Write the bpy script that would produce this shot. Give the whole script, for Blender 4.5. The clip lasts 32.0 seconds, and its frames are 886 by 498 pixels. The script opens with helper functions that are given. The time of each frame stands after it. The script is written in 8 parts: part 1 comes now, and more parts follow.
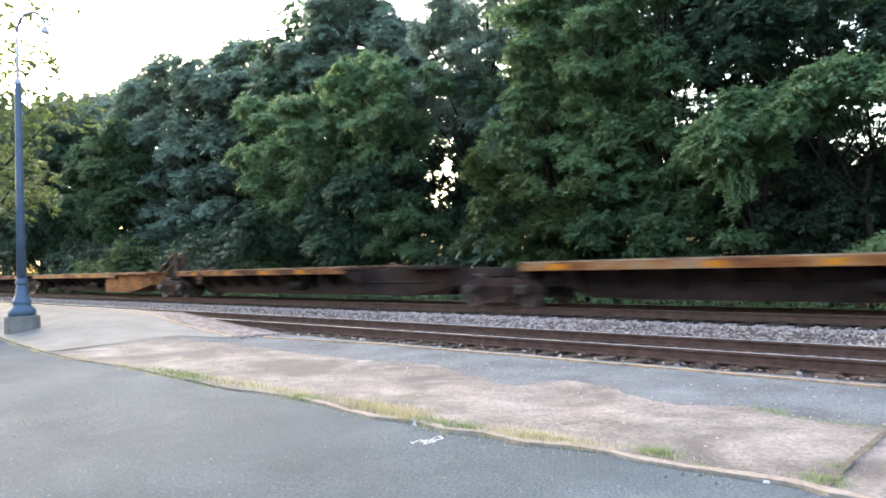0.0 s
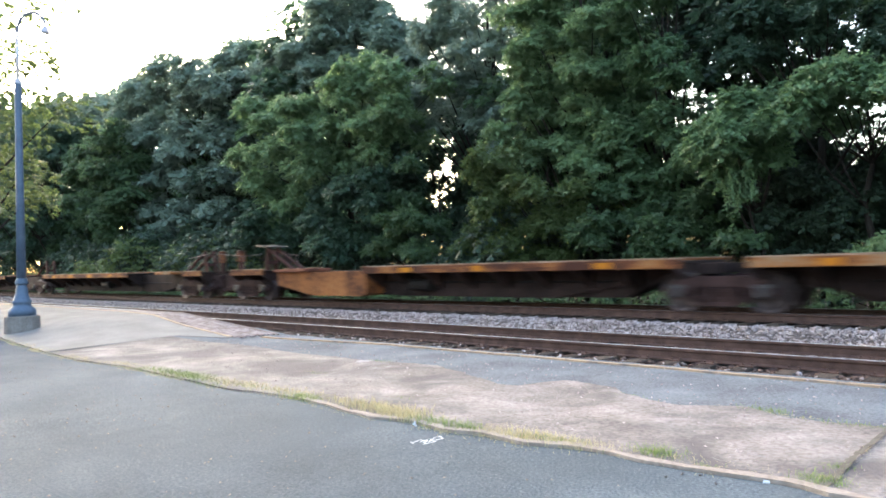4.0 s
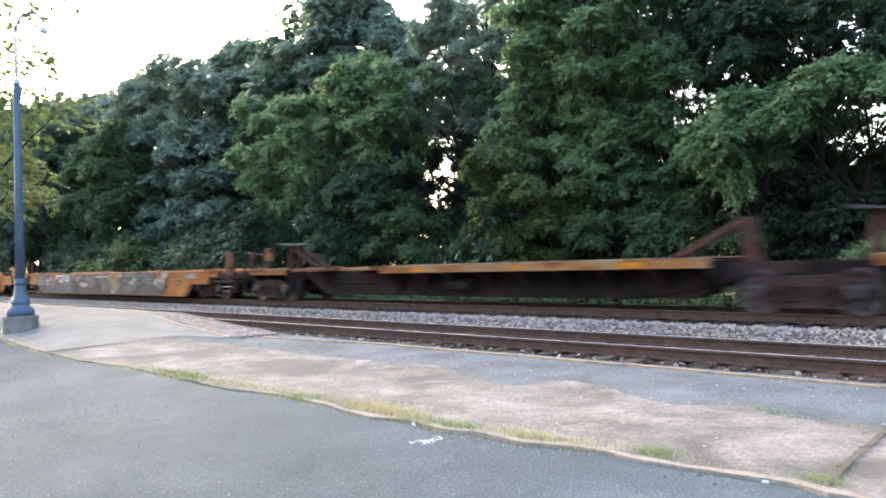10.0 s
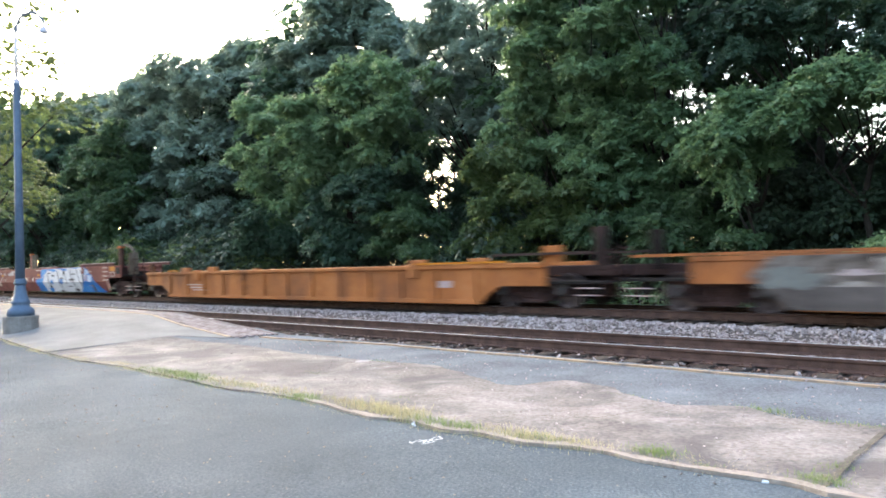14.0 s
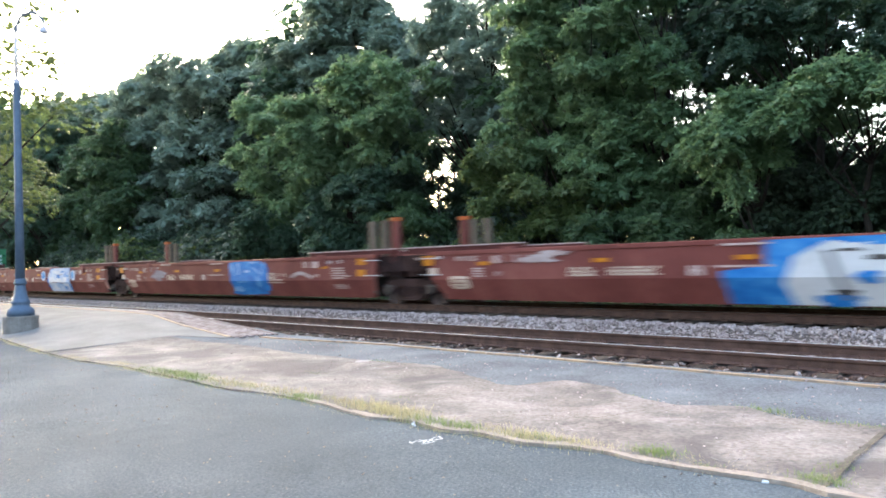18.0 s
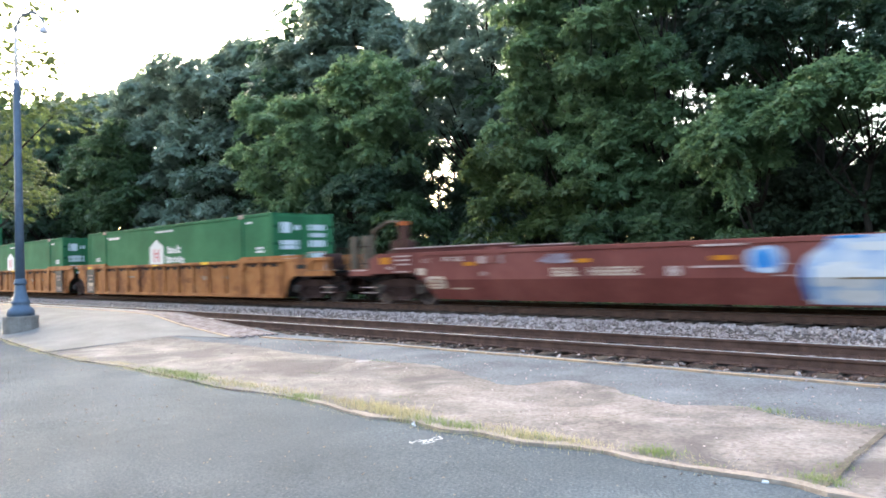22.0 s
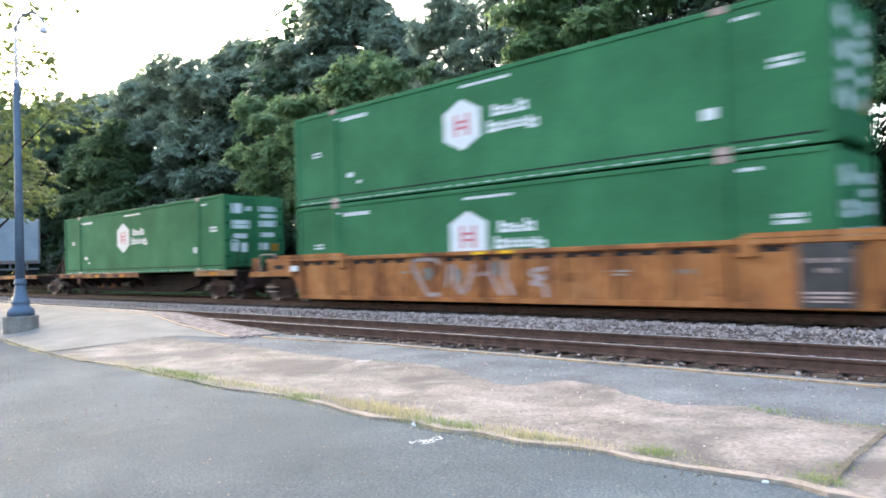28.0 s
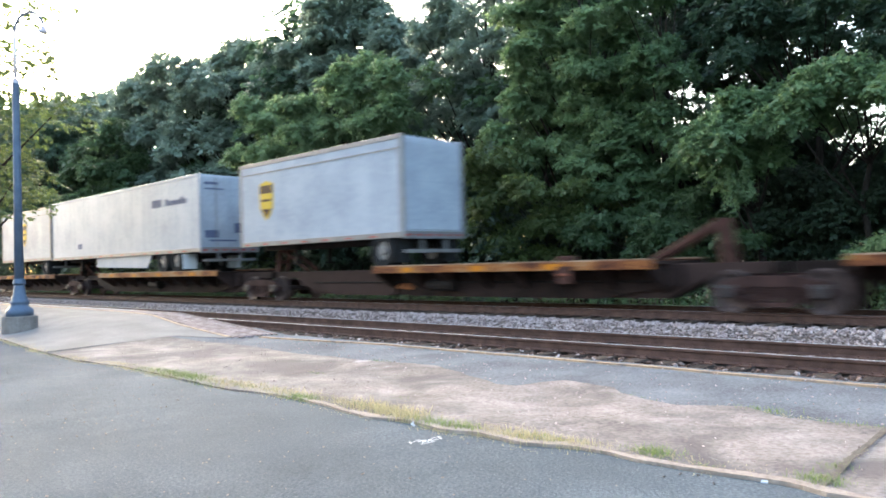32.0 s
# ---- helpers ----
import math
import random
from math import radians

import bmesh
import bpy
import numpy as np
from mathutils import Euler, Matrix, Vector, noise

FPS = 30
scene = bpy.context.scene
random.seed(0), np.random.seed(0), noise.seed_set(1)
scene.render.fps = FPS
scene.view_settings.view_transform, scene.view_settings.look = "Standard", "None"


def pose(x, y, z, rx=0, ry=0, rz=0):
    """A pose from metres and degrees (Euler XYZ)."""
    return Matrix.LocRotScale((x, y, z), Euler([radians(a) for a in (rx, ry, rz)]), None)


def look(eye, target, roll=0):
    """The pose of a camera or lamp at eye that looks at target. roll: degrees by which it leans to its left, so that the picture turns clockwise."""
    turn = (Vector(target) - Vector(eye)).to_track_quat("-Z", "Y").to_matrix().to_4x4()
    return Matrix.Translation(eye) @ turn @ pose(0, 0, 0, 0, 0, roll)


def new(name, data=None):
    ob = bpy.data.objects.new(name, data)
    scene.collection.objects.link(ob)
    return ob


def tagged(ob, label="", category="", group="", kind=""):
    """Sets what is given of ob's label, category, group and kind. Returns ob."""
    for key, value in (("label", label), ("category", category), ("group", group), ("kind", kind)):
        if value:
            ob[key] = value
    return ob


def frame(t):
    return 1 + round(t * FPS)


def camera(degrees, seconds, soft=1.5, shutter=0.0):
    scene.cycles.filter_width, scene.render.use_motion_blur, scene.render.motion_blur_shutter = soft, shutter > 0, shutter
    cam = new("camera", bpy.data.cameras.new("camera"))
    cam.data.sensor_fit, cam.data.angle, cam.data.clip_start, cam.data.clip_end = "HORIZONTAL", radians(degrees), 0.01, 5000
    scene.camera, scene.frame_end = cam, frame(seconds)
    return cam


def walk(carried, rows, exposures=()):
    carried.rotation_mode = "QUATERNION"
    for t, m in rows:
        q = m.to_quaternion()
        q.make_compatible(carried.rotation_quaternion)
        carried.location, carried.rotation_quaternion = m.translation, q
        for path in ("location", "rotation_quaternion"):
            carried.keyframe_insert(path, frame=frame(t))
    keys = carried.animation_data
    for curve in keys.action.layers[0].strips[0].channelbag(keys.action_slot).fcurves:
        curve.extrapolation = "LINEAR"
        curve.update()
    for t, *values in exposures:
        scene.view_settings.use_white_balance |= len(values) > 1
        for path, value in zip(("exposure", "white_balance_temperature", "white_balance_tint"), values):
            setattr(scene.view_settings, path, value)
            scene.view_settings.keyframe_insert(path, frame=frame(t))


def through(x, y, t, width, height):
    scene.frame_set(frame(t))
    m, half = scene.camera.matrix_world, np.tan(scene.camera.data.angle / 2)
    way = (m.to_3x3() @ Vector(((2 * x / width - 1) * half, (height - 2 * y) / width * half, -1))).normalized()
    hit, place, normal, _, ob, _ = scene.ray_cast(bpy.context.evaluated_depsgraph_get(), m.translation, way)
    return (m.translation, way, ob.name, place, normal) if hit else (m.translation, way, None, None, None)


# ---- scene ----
# ---- camera ----
CAM_EYE = Vector((0.0, 0.0, 1.179))


def aim(yaw, pitch, roll):
    y, p = radians(yaw), radians(pitch)
    way = Vector((-math.sin(y) * math.cos(p), math.cos(y) * math.cos(p), math.sin(p)))
    return look(CAM_EYE, CAM_EYE + way, roll)


cam = camera(62.77, 32.0, soft=1.75, shutter=1.0)
STEADY = 43.48
walk(cam, [(t, aim(STEADY + dy, 1.047, -1.66)) for t, dy in (
    (0.0, 0.075), (8.3, 0.075), (8.9, -0.05), (9.5, -0.05), (10.0, 0.0), (30.4, 0.0), (31.0, -0.06), (32.0, -0.06))],
    [(0.0, 3.35, 6150.0, 10.0), (32.0, 3.35, 6150.0, 10.0)])

# ---- light: low sun behind the wood, bright hazy evening sky ----
SUN_AZ, SUN_EL = 73.0, 14.0
world = bpy.data.worlds.new("evening_sky")
scene.world = world
world.use_nodes = True
sky = world.node_tree.nodes.new("ShaderNodeTexSky")
sky.sky_type, sky.sun_disc = "NISHITA", False
sky.sun_elevation, sky.sun_rotation = radians(SUN_EL), radians(-SUN_AZ)
sky.air_density, sky.dust_density, sky.ozone_density = 1.0, 6.0, 1.0
back = world.node_tree.nodes["Background"]
world.node_tree.links.new(sky.outputs[0], back.inputs[0])
back.inputs[1].default_value = 0.15
sun = new("sun", bpy.data.lights.new("sun", "SUN"))
sun.data.energy, sun.data.angle, sun.data.color = 0.9, radians(8), (1.0, 0.92, 0.82)
sa, se = radians(SUN_AZ), radians(SUN_EL)
SUN_WAY = Vector((-math.sin(sa) * math.cos(se), math.cos(sa) * math.cos(se), math.sin(se)))
sun.matrix_world = look(SUN_WAY * 60, (0, 0, 0))

# ---- plan ----
YT, YN, ZN = 15.39, 10.96, -0.20      # far track and near track, rail top of the near one (far track's is 0)
SIDE = 1.31                           # half width of the cars
ZG = -0.22                            # platform


def track_x(s, t):
    """Where a point of the train, at s when the clip starts, stands after t seconds: it slows a little."""
    return s + 10.268 * t - 0.014 * t * t + 0.6 * max(0.0, t - 31.4)


# ---- materials ----
def mat(name, stops, scale=4.0, rough=0.8, metal=0.0, bump=0.0, fine=30.0, rand=0.0, coord="Object", stretch=(1, 1, 1), spec=0.12, mix=0.35, speck=None, stain=None):
    """Noise of two sizes through a colour ramp; bump from the fine one. rand: how far each object's shade differs."""
    m = bpy.data.materials.new(name)
    m.use_nodes = True
    nt = m.node_tree
    n, ln = nt.nodes, nt.links
    b = n["Principled BSDF"]
    tc = n.new("ShaderNodeTexCoord")
    mp = n.new("ShaderNodeMapping")
    mp.inputs["Scale"].default_value = stretch
    ln.new(tc.outputs[coord], mp.inputs[0])
    a, f = n.new("ShaderNodeTexNoise"), n.new("ShaderNodeTexNoise")
    a.inputs["Scale"].default_value, f.inputs["Scale"].default_value = scale, fine
    a.inputs["Detail"].default_value, f.inputs["Detail"].default_value = 5, 4
    for q in (a, f):
        ln.new(mp.outputs[0], q.inputs["Vector"])
    mx = n.new("ShaderNodeMix")
    mx.inputs["Factor"].default_value = mix
    ln.new(a.outputs["Fac"], mx.inputs[2])
    ln.new(f.outputs["Fac"], mx.inputs[3])
    last = mx.outputs[0]
    if rand:
        oi, ma, ad = n.new("ShaderNodeObjectInfo"), n.new("ShaderNodeMath"), n.new("ShaderNodeMath")
        ma.operation = "MULTIPLY_ADD"
        ma.inputs[1].default_value, ma.inputs[2].default_value = rand, -rand / 2
        ln.new(oi.outputs["Random"], ma.inputs[0])
        ln.new(last, ad.inputs[0])
        ln.new(ma.outputs[0], ad.inputs[1])
        last = ad.outputs[0]
    r = n.new("ShaderNodeValToRGB")
    els = r.color_ramp.elements
    while len(els) < len(stops):
        els.new(0.5)
    for e, (p, c) in zip(els, stops):
        e.position, e.color = p, (*c, 1)
    ln.new(last, r.inputs[0])
    tint = r.outputs[0]
    if speck:      # (size per metre, share, shade): pits or grit
        sp, th, sm = n.new("ShaderNodeTexNoise"), n.new("ShaderNodeMapRange"), n.new("ShaderNodeMix")
        sp.inputs["Scale"].default_value, sp.inputs["Detail"].default_value, sp.inputs["Roughness"].default_value = speck[0], 3, 0.7
        ln.new(mp.outputs[0], sp.inputs["Vector"])
        ln.new(sp.outputs["Fac"], th.inputs[0])
        th.inputs[1].default_value, th.inputs[2].default_value = speck[1], speck[1] + 0.1
        sm.data_type = "RGBA"
        ln.new(th.outputs[0], sm.inputs[0])
        ln.new(tint, sm.inputs[6])
        sm.inputs[7].default_value = (*speck[2], 1)
        tint = sm.outputs[2]
    if stain:      # (size per metre, threshold, shade, share): broad old stains with soft edges
        sp, th, sm = n.new("ShaderNodeTexNoise"), n.new("ShaderNodeMapRange"), n.new("ShaderNodeMix")
        sp.inputs["Scale"].default_value, sp.inputs["Detail"].default_value, sp.inputs["Roughness"].default_value = stain[0], 6, 0.62
        sp.inputs["Distortion"].default_value = 0.6
        ln.new(mp.outputs[0], sp.inputs["Vector"])
        ln.new(sp.outputs["Fac"], th.inputs[0])
        th.inputs[1].default_value, th.inputs[2].default_value, th.inputs[4].default_value = stain[1], stain[1] + 0.16, stain[3]
        sm.data_type = "RGBA"
        ln.new(th.outputs[0], sm.inputs[0])
        ln.new(tint, sm.inputs[6])
        sm.inputs[7].default_value = (*stain[2], 1)
        tint = sm.outputs[2]
    ln.new(tint, b.inputs["Base Color"])
    b.inputs["Roughness"].default_value, b.inputs["Metallic"].default_value = rough, metal
    b.inputs["Specular IOR Level"].default_value = spec
    if bump:
        bp = n.new("ShaderNodeBump")
        bp.inputs["Strength"].default_value, bp.inputs["Distance"].default_value = bump, 0.02
        ln.new(f.outputs["Fac"], bp.inputs["Height"])
        ln.new(bp.outputs[0], b.inputs["Normal"])
    return m


def leaf_mat(name, dark, light, through=0.5, sheen=0.45):
    """Leaves: shade from leaf to leaf, from bough to bough and from plant to plant; waxy gloss, and light through the blade."""
    m = bpy.data.materials.new(name)
    m.use_nodes = True
    n, ln = m.node_tree.nodes, m.node_tree.links
    b, out = n["Principled BSDF"], n["Material Output"]
    gi, oi, tc, nz = n.new("ShaderNodeNewGeometry"), n.new("ShaderNodeObjectInfo"), n.new("ShaderNodeTexCoord"), n.new("ShaderNodeTexNoise")
    nz.inputs["Scale"].default_value, nz.inputs["Detail"].default_value = 0.55, 2
    ln.new(tc.outputs["Object"], nz.inputs["Vector"])
    total = None
    for socket, share in ((gi.outputs["Random Per Island"], 0.42), (oi.outputs["Random"], 0.2), (nz.outputs["Fac"], 0.4)):
        ma = n.new("ShaderNodeMath")
        ma.operation = "MULTIPLY_ADD"
        ma.inputs[1].default_value, ma.inputs[2].default_value = share, 0.0
        ln.new(socket, ma.inputs[0])
        if total:
            ln.new(total, ma.inputs[2])
        total = ma.outputs[0]
    r = n.new("ShaderNodeValToRGB")
    r.color_ramp.elements[0].color, r.color_ramp.elements[1].color = (*dark, 1), (*light, 1)
    ln.new(total, r.inputs[0])
    ln.new(r.outputs[0], b.inputs["Base Color"])
    b.inputs["Roughness"].default_value = 0.48
    b.inputs["Specular IOR Level"].default_value = sheen
    tr, mx = n.new("ShaderNodeBsdfTranslucent"), n.new("ShaderNodeMixShader")
    ln.new(r.outputs[0], tr.inputs[0])
    mx.inputs[0].default_value = through
    ln.new(b.outputs[0], mx.inputs[1])
    ln.new(tr.outputs[0], mx.inputs[2])
    ln.new(mx.outputs[0], out.inputs[0])
    return m


G = lambda v: (v, v, v)
M = dict(
    asphalt=mat("lot_asphalt", [(0.34, (0.0437, 0.0534, 0.0602)), (0.45, (0.0709, 0.0854, 0.0954)), (0.54, (0.0886, 0.105, 0.117)), (0.66, (0.136, 0.158, 0.172))], 0.9, 0.9, bump=0.9, fine=48, mix=0.6, speck=(46, 0.62, (0.19, 0.217, 0.233)), spec=0.12, stain=(0.28, 0.47, (0.053, 0.0633, 0.0707), 0.55)),
    patch=mat("strip_asphalt", [(0.34, (0.0688, 0.0725, 0.0785)), (0.48, (0.12, 0.128, 0.137)), (0.65, (0.186, 0.196, 0.207))], 1.2, 0.9, bump=0.9, fine=40, mix=0.55, speck=(44, 0.62, (0.206, 0.216, 0.223)), spec=0.12, stain=(0.6, 0.5, (0.0698, 0.0755, 0.0836), 0.6)),
    concrete=mat("old_concrete", [(0.34, (0.116, 0.0962, 0.0838)), (0.44, (0.179, 0.152, 0.134)), (0.53, (0.236, 0.204, 0.181)), (0.65, (0.33, 0.296, 0.268))], 1.9, 0.9, bump=1.0, fine=26, mix=0.5, speck=(26, 0.62, (0.112, 0.0947, 0.0838)), spec=0.12, stain=(0.75, 0.44, (0.1, 0.087, 0.08), 0.85)),
    pad=mat("pale_concrete", [(0.34, (0.155, 0.141, 0.128)), (0.5, (0.196, 0.183, 0.169)), (0.66, (0.237, 0.221, 0.205))], 1.4, 0.9, bump=0.3, fine=30, mix=0.45, spec=0.12, stain=(0.35, 0.48, (0.13, 0.118, 0.107), 0.6)),
    coping=mat("coping_concrete", [(0.34, (0.3, 0.285, 0.27)), (0.66, (0.48, 0.46, 0.44))], 3, 0.85, bump=0.3, fine=25),
    newcement=mat("new_cement", [(0.34, (0.223, 0.211, 0.198)), (0.66, (0.341, 0.329, 0.31))], 5, 0.9, bump=0.5, fine=30),
    joint=mat("joint_soil", [(0.34, (0.085, 0.072, 0.055)), (0.66, (0.16, 0.14, 0.11))], 8, 0.95, bump=0.6, fine=40),
    kerb=mat("kerb_concrete", [(0.36, (0.2013, 0.1598, 0.1243)), (0.64, (0.3315, 0.2782, 0.2309))], 4, 0.9, bump=0.5, fine=30, mix=0.5),
    brick=mat("platform_brick", [(0.3, (0.174, 0.133, 0.12)), (0.7, (0.261, 0.219, 0.206))], 6, 0.9, bump=0.3, rand=0.5),
    yellow=mat("worn_yellow_paint", [(0.38, (0.185, 0.1517, 0.1258)), (0.5, (0.3182, 0.2294, 0.148)), (0.66, (0.3552, 0.259, 0.1628))], 7, 0.8, fine=60),
    chalk=mat("white_marking", [(0.38, (0.2, 0.2, 0.208)), (0.5, (0.6, 0.6, 0.6)), (0.7, (0.68, 0.68, 0.68))], 14, 0.9),
    dirt=mat("wood_floor", [(0.3, (0.028, 0.024, 0.016)), (0.7, (0.088, 0.072, 0.048))], 1.5, 1.0, bump=0.8, fine=18),
    bed=mat("ballast_bed", [(0.3, (0.0703, 0.05698, 0.04958)), (0.7, (0.1628, 0.1332, 0.1184))], 9, 1.0, bump=1.0, fine=25),
    rustbed=mat("rusty_bed", [(0.3, (0.048, 0.0304, 0.024)), (0.7, (0.128, 0.084, 0.068))], 5, 1.0, bump=1.0, fine=22),
    rail=mat("rail_rust", [(0.3, (0.045, 0.027, 0.021)), (0.7, (0.122, 0.071, 0.055))], 5, 0.75, 0.1, bump=0.2, fine=60),
    railtop=mat("rail_head", [(0.3, (0.6, 0.59, 0.58)), (0.7, (0.75, 0.74, 0.73))], 3, 0.42, 0.9, stretch=(0.2, 8, 1)),
    railworn=mat("rail_head_dull", [(0.34, (0.52, 0.5, 0.49)), (0.66, (0.74, 0.73, 0.72))], 2, 0.48, 0.7, stretch=(0.3, 6, 1)),
    edgelip=mat("deck_lip_worn", [(0.36, (0.1, 0.055, 0.035)), (0.5, (0.24, 0.15, 0.095)), (0.64, (0.36, 0.26, 0.18))], 1.4, 0.7, fine=11, mix=0.4),
    tie=mat("oak_tie", [(0.3, (0.024, 0.0176, 0.0144)), (0.7, (0.088, 0.068, 0.052))], 3, 0.95, bump=0.7, fine=25, rand=0.4, stretch=(6, 1, 6)),
    steel=mat("dark_steel", [(0.3, (0.0096, 0.008, 0.0076)), (0.7, (0.0288, 0.024, 0.0216))], 3, 0.7, 0.3, bump=0.2, fine=25),
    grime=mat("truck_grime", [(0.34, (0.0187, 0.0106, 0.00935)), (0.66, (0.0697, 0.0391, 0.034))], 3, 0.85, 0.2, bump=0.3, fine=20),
    spine=mat("spine_brown", [(0.36, (0.0125, 0.00819, 0.00702)), (0.64, (0.0437, 0.0265, 0.0222))], 1.5, 0.8, 0.1, bump=0.15, fine=20, rand=0.3),
    rustspine=mat("spine_orange_brown", [(0.36, (0.045, 0.022, 0.014)), (0.45, (0.15, 0.056, 0.024)), (0.56, (0.27, 0.105, 0.034)), (0.66, (0.31, 0.14, 0.055))], 1.2, 0.8, bump=0.15, fine=7, mix=0.45),
    hitchbrown=mat("hitch_brown", [(0.36, (0.03, 0.016, 0.0125)), (0.64, (0.09, 0.041, 0.031))], 3, 0.8, bump=0.15, fine=20),
    rustred=mat("spine_red_rust", [(0.36, (0.035, 0.016, 0.012)), (0.46, (0.115, 0.042, 0.025)), (0.56, (0.18, 0.068, 0.04)), (0.66, (0.23, 0.1, 0.06))], 1.2, 0.8, bump=0.15, fine=7, mix=0.45),
    edge=mat("deck_edge_orange", [(0.38, (0.054, 0.0198, 0.0126)), (0.46, (0.144, 0.0504, 0.0198)), (0.54, (0.252, 0.099, 0.027)), (0.62, (0.243, 0.144, 0.0765))], 1.3, 0.7, fine=9, stretch=(1, 1, 2), mix=0.3, rand=0.2),
    marker=mat("marker_yellow", [(0.35, (0.336, 0.112, 0.008)), (0.65, (0.48, 0.176, 0.012))], 5, 0.6),
    markerbright=mat("marker_bright", [(0.3, (0.62, 0.32, 0.012)), (0.7, (0.72, 0.43, 0.025))], 5, 0.5),
    wheel=mat("wheel_steel", [(0.34, (0.04, 0.03, 0.028)), (0.66, (0.115, 0.085, 0.08))], 6, 0.5, 0.45),
    cap=mat("bearing_cap", [(0.3, (0.0384, 0.0352, 0.0352)), (0.7, (0.096, 0.0896, 0.0896))], 6, 0.4, 0.6),
    orange=mat("well_orange", [(0.34, (0.0555, 0.0242, 0.0185)), (0.42, (0.208, 0.077, 0.029)), (0.54, (0.34, 0.134, 0.044)), (0.66, (0.415, 0.195, 0.085))], 1.3, 0.75, bump=0.12, fine=9, mix=0.45, stretch=(1, 1, 0.35), stain=(0.9, 0.53, (0.063, 0.0297, 0.0232), 0.6)),
    yellowcar=mat("well_yellow", [(0.3, (0.098, 0.0388, 0.0208)), (0.42, (0.265, 0.0918, 0.0286)), (0.56, (0.353, 0.124, 0.0364)), (0.7, (0.402, 0.173, 0.0715))], 1.1, 0.7, bump=0.12, fine=12, mix=0.4, stretch=(1, 1, 0.45), stain=(0.55, 0.5, (0.127, 0.051, 0.0286), 0.65)),
    red=mat("well_oxide_red", [(0.28, (0.082, 0.0225, 0.019)), (0.5, (0.145, 0.043, 0.035)), (0.72, (0.21, 0.075, 0.06))], 0.8, 0.7, bump=0.1, fine=10, stretch=(1, 1, 0.4)),
    # darker copy of the red: shade on the set-back raised ends, as colour
    redshade=mat("dark_red_shade", [(0.3, (0.045, 0.0125, 0.0115)), (0.7, (0.095, 0.028, 0.025))], 1.2, 0.8, bump=0.1, fine=10),
    caporange=mat("cap_orange", [(0.35, (0.28, 0.07, 0.02)), (0.65, (0.42, 0.115, 0.035))], 5, 0.65),
    spraymid=mat("spray_mid_blue", [(0.34, (0.05, 0.17, 0.4)), (0.5, (0.14, 0.28, 0.48)), (0.66, (0.3, 0.4, 0.52))], 1.8, 0.6, fine=6, mix=0.5),
    spraylilac=mat("spray_lilac_grey", [(0.34, (0.14, 0.09, 0.105)), (0.5, (0.21, 0.17, 0.195)), (0.66, (0.33, 0.3, 0.33))], 2, 0.7, fine=7, mix=0.5),
    greypaint=mat("sprayed_grey", [(0.36, (0.033, 0.0255, 0.022)), (0.46, (0.083, 0.0655, 0.0535)), (0.54, (0.128, 0.104, 0.087)), (0.64, (0.198, 0.17, 0.146))], 1.3, 0.75, fine=6, mix=0.5, stretch=(1, 1, 1.3)),
    # dark grey for sprayed smears and for shade painted along a lower side
    greyshade=mat("sprayed_grey_and_shade", [(0.36, (0.052, 0.042, 0.037)), (0.62, (0.118, 0.099, 0.088))], 0.9, 0.75, fine=7),
    spraywhite=mat("spray_white", [(0.3, (0.352, 0.352, 0.352)), (0.55, (0.493, 0.493, 0.493)), (0.75, (0.563, 0.563, 0.577))], 1.2, 0.6, fine=8),
    sprayblue=mat("spray_blue", [(0.34, (0.012, 0.075, 0.24)), (0.5, (0.02, 0.14, 0.38)), (0.62, (0.06, 0.22, 0.46)), (0.72, (0.2, 0.36, 0.55))], 1.6, 0.6, fine=5, mix=0.45),
    spraypale=mat("spray_pale_blue", [(0.32, (0.06, 0.17, 0.4)), (0.44, (0.26, 0.34, 0.48)), (0.56, (0.4, 0.44, 0.5)), (0.7, (0.48, 0.5, 0.53))], 1.4, 0.6, fine=4, mix=0.5),
    spraydark=mat("spray_dark", [(0.3, (0.028, 0.024, 0.023)), (0.7, (0.085, 0.077, 0.073))], 2, 0.6),
    spraysmoke=mat("spray_smoke", [(0.34, (0.072, 0.068, 0.0704)), (0.66, (0.16, 0.152, 0.152))], 2, 0.7, fine=7, mix=0.5),
    spraytan=mat("spray_faded", [(0.35, (0.176, 0.128, 0.096)), (0.65, (0.336, 0.304, 0.272))], 2, 0.7, fine=7, mix=0.5),
    spraypink=mat("spray_faded_white", [(0.3, (0.224, 0.136, 0.12)), (0.65, (0.4, 0.336, 0.32))], 2, 0.7, fine=7, mix=0.5),
    sprayochre=mat("spray_ochre", [(0.34, (0.17, 0.115, 0.06)), (0.66, (0.29, 0.21, 0.115))], 2, 0.7, fine=7, mix=0.5),
    sprayteal=mat("spray_grey_green", [(0.34, (0.088, 0.087, 0.078)), (0.66, (0.18, 0.179, 0.162))], 2, 0.7, fine=7, mix=0.5),
    letter=mat("worn_white_lettering", [(0.34, (0.27, 0.165, 0.148)), (0.64, (0.5, 0.385, 0.345))], 3, 0.7, fine=12),
    cream=mat("cream_lettering", [(0.3, (0.36, 0.262, 0.2)), (0.65, (0.57, 0.43, 0.335))], 3, 0.7, fine=12),
    green=mat("container_green", [(0.3, (0.026, 0.096, 0.042)), (0.55, (0.04, 0.147, 0.065)), (0.75, (0.062, 0.188, 0.086))], 0.6, 0.8, spec=0.1, bump=0.03, fine=14, mix=0.25, rand=0.15),
    greendark=mat("container_green_dark", [(0.3, (0.0048, 0.032, 0.0144)), (0.7, (0.0112, 0.064, 0.0288))], 2, 0.5),
    black=mat("black_gap", [(0.3, G(0.012)), (0.7, G(0.03))], 4, 0.8),
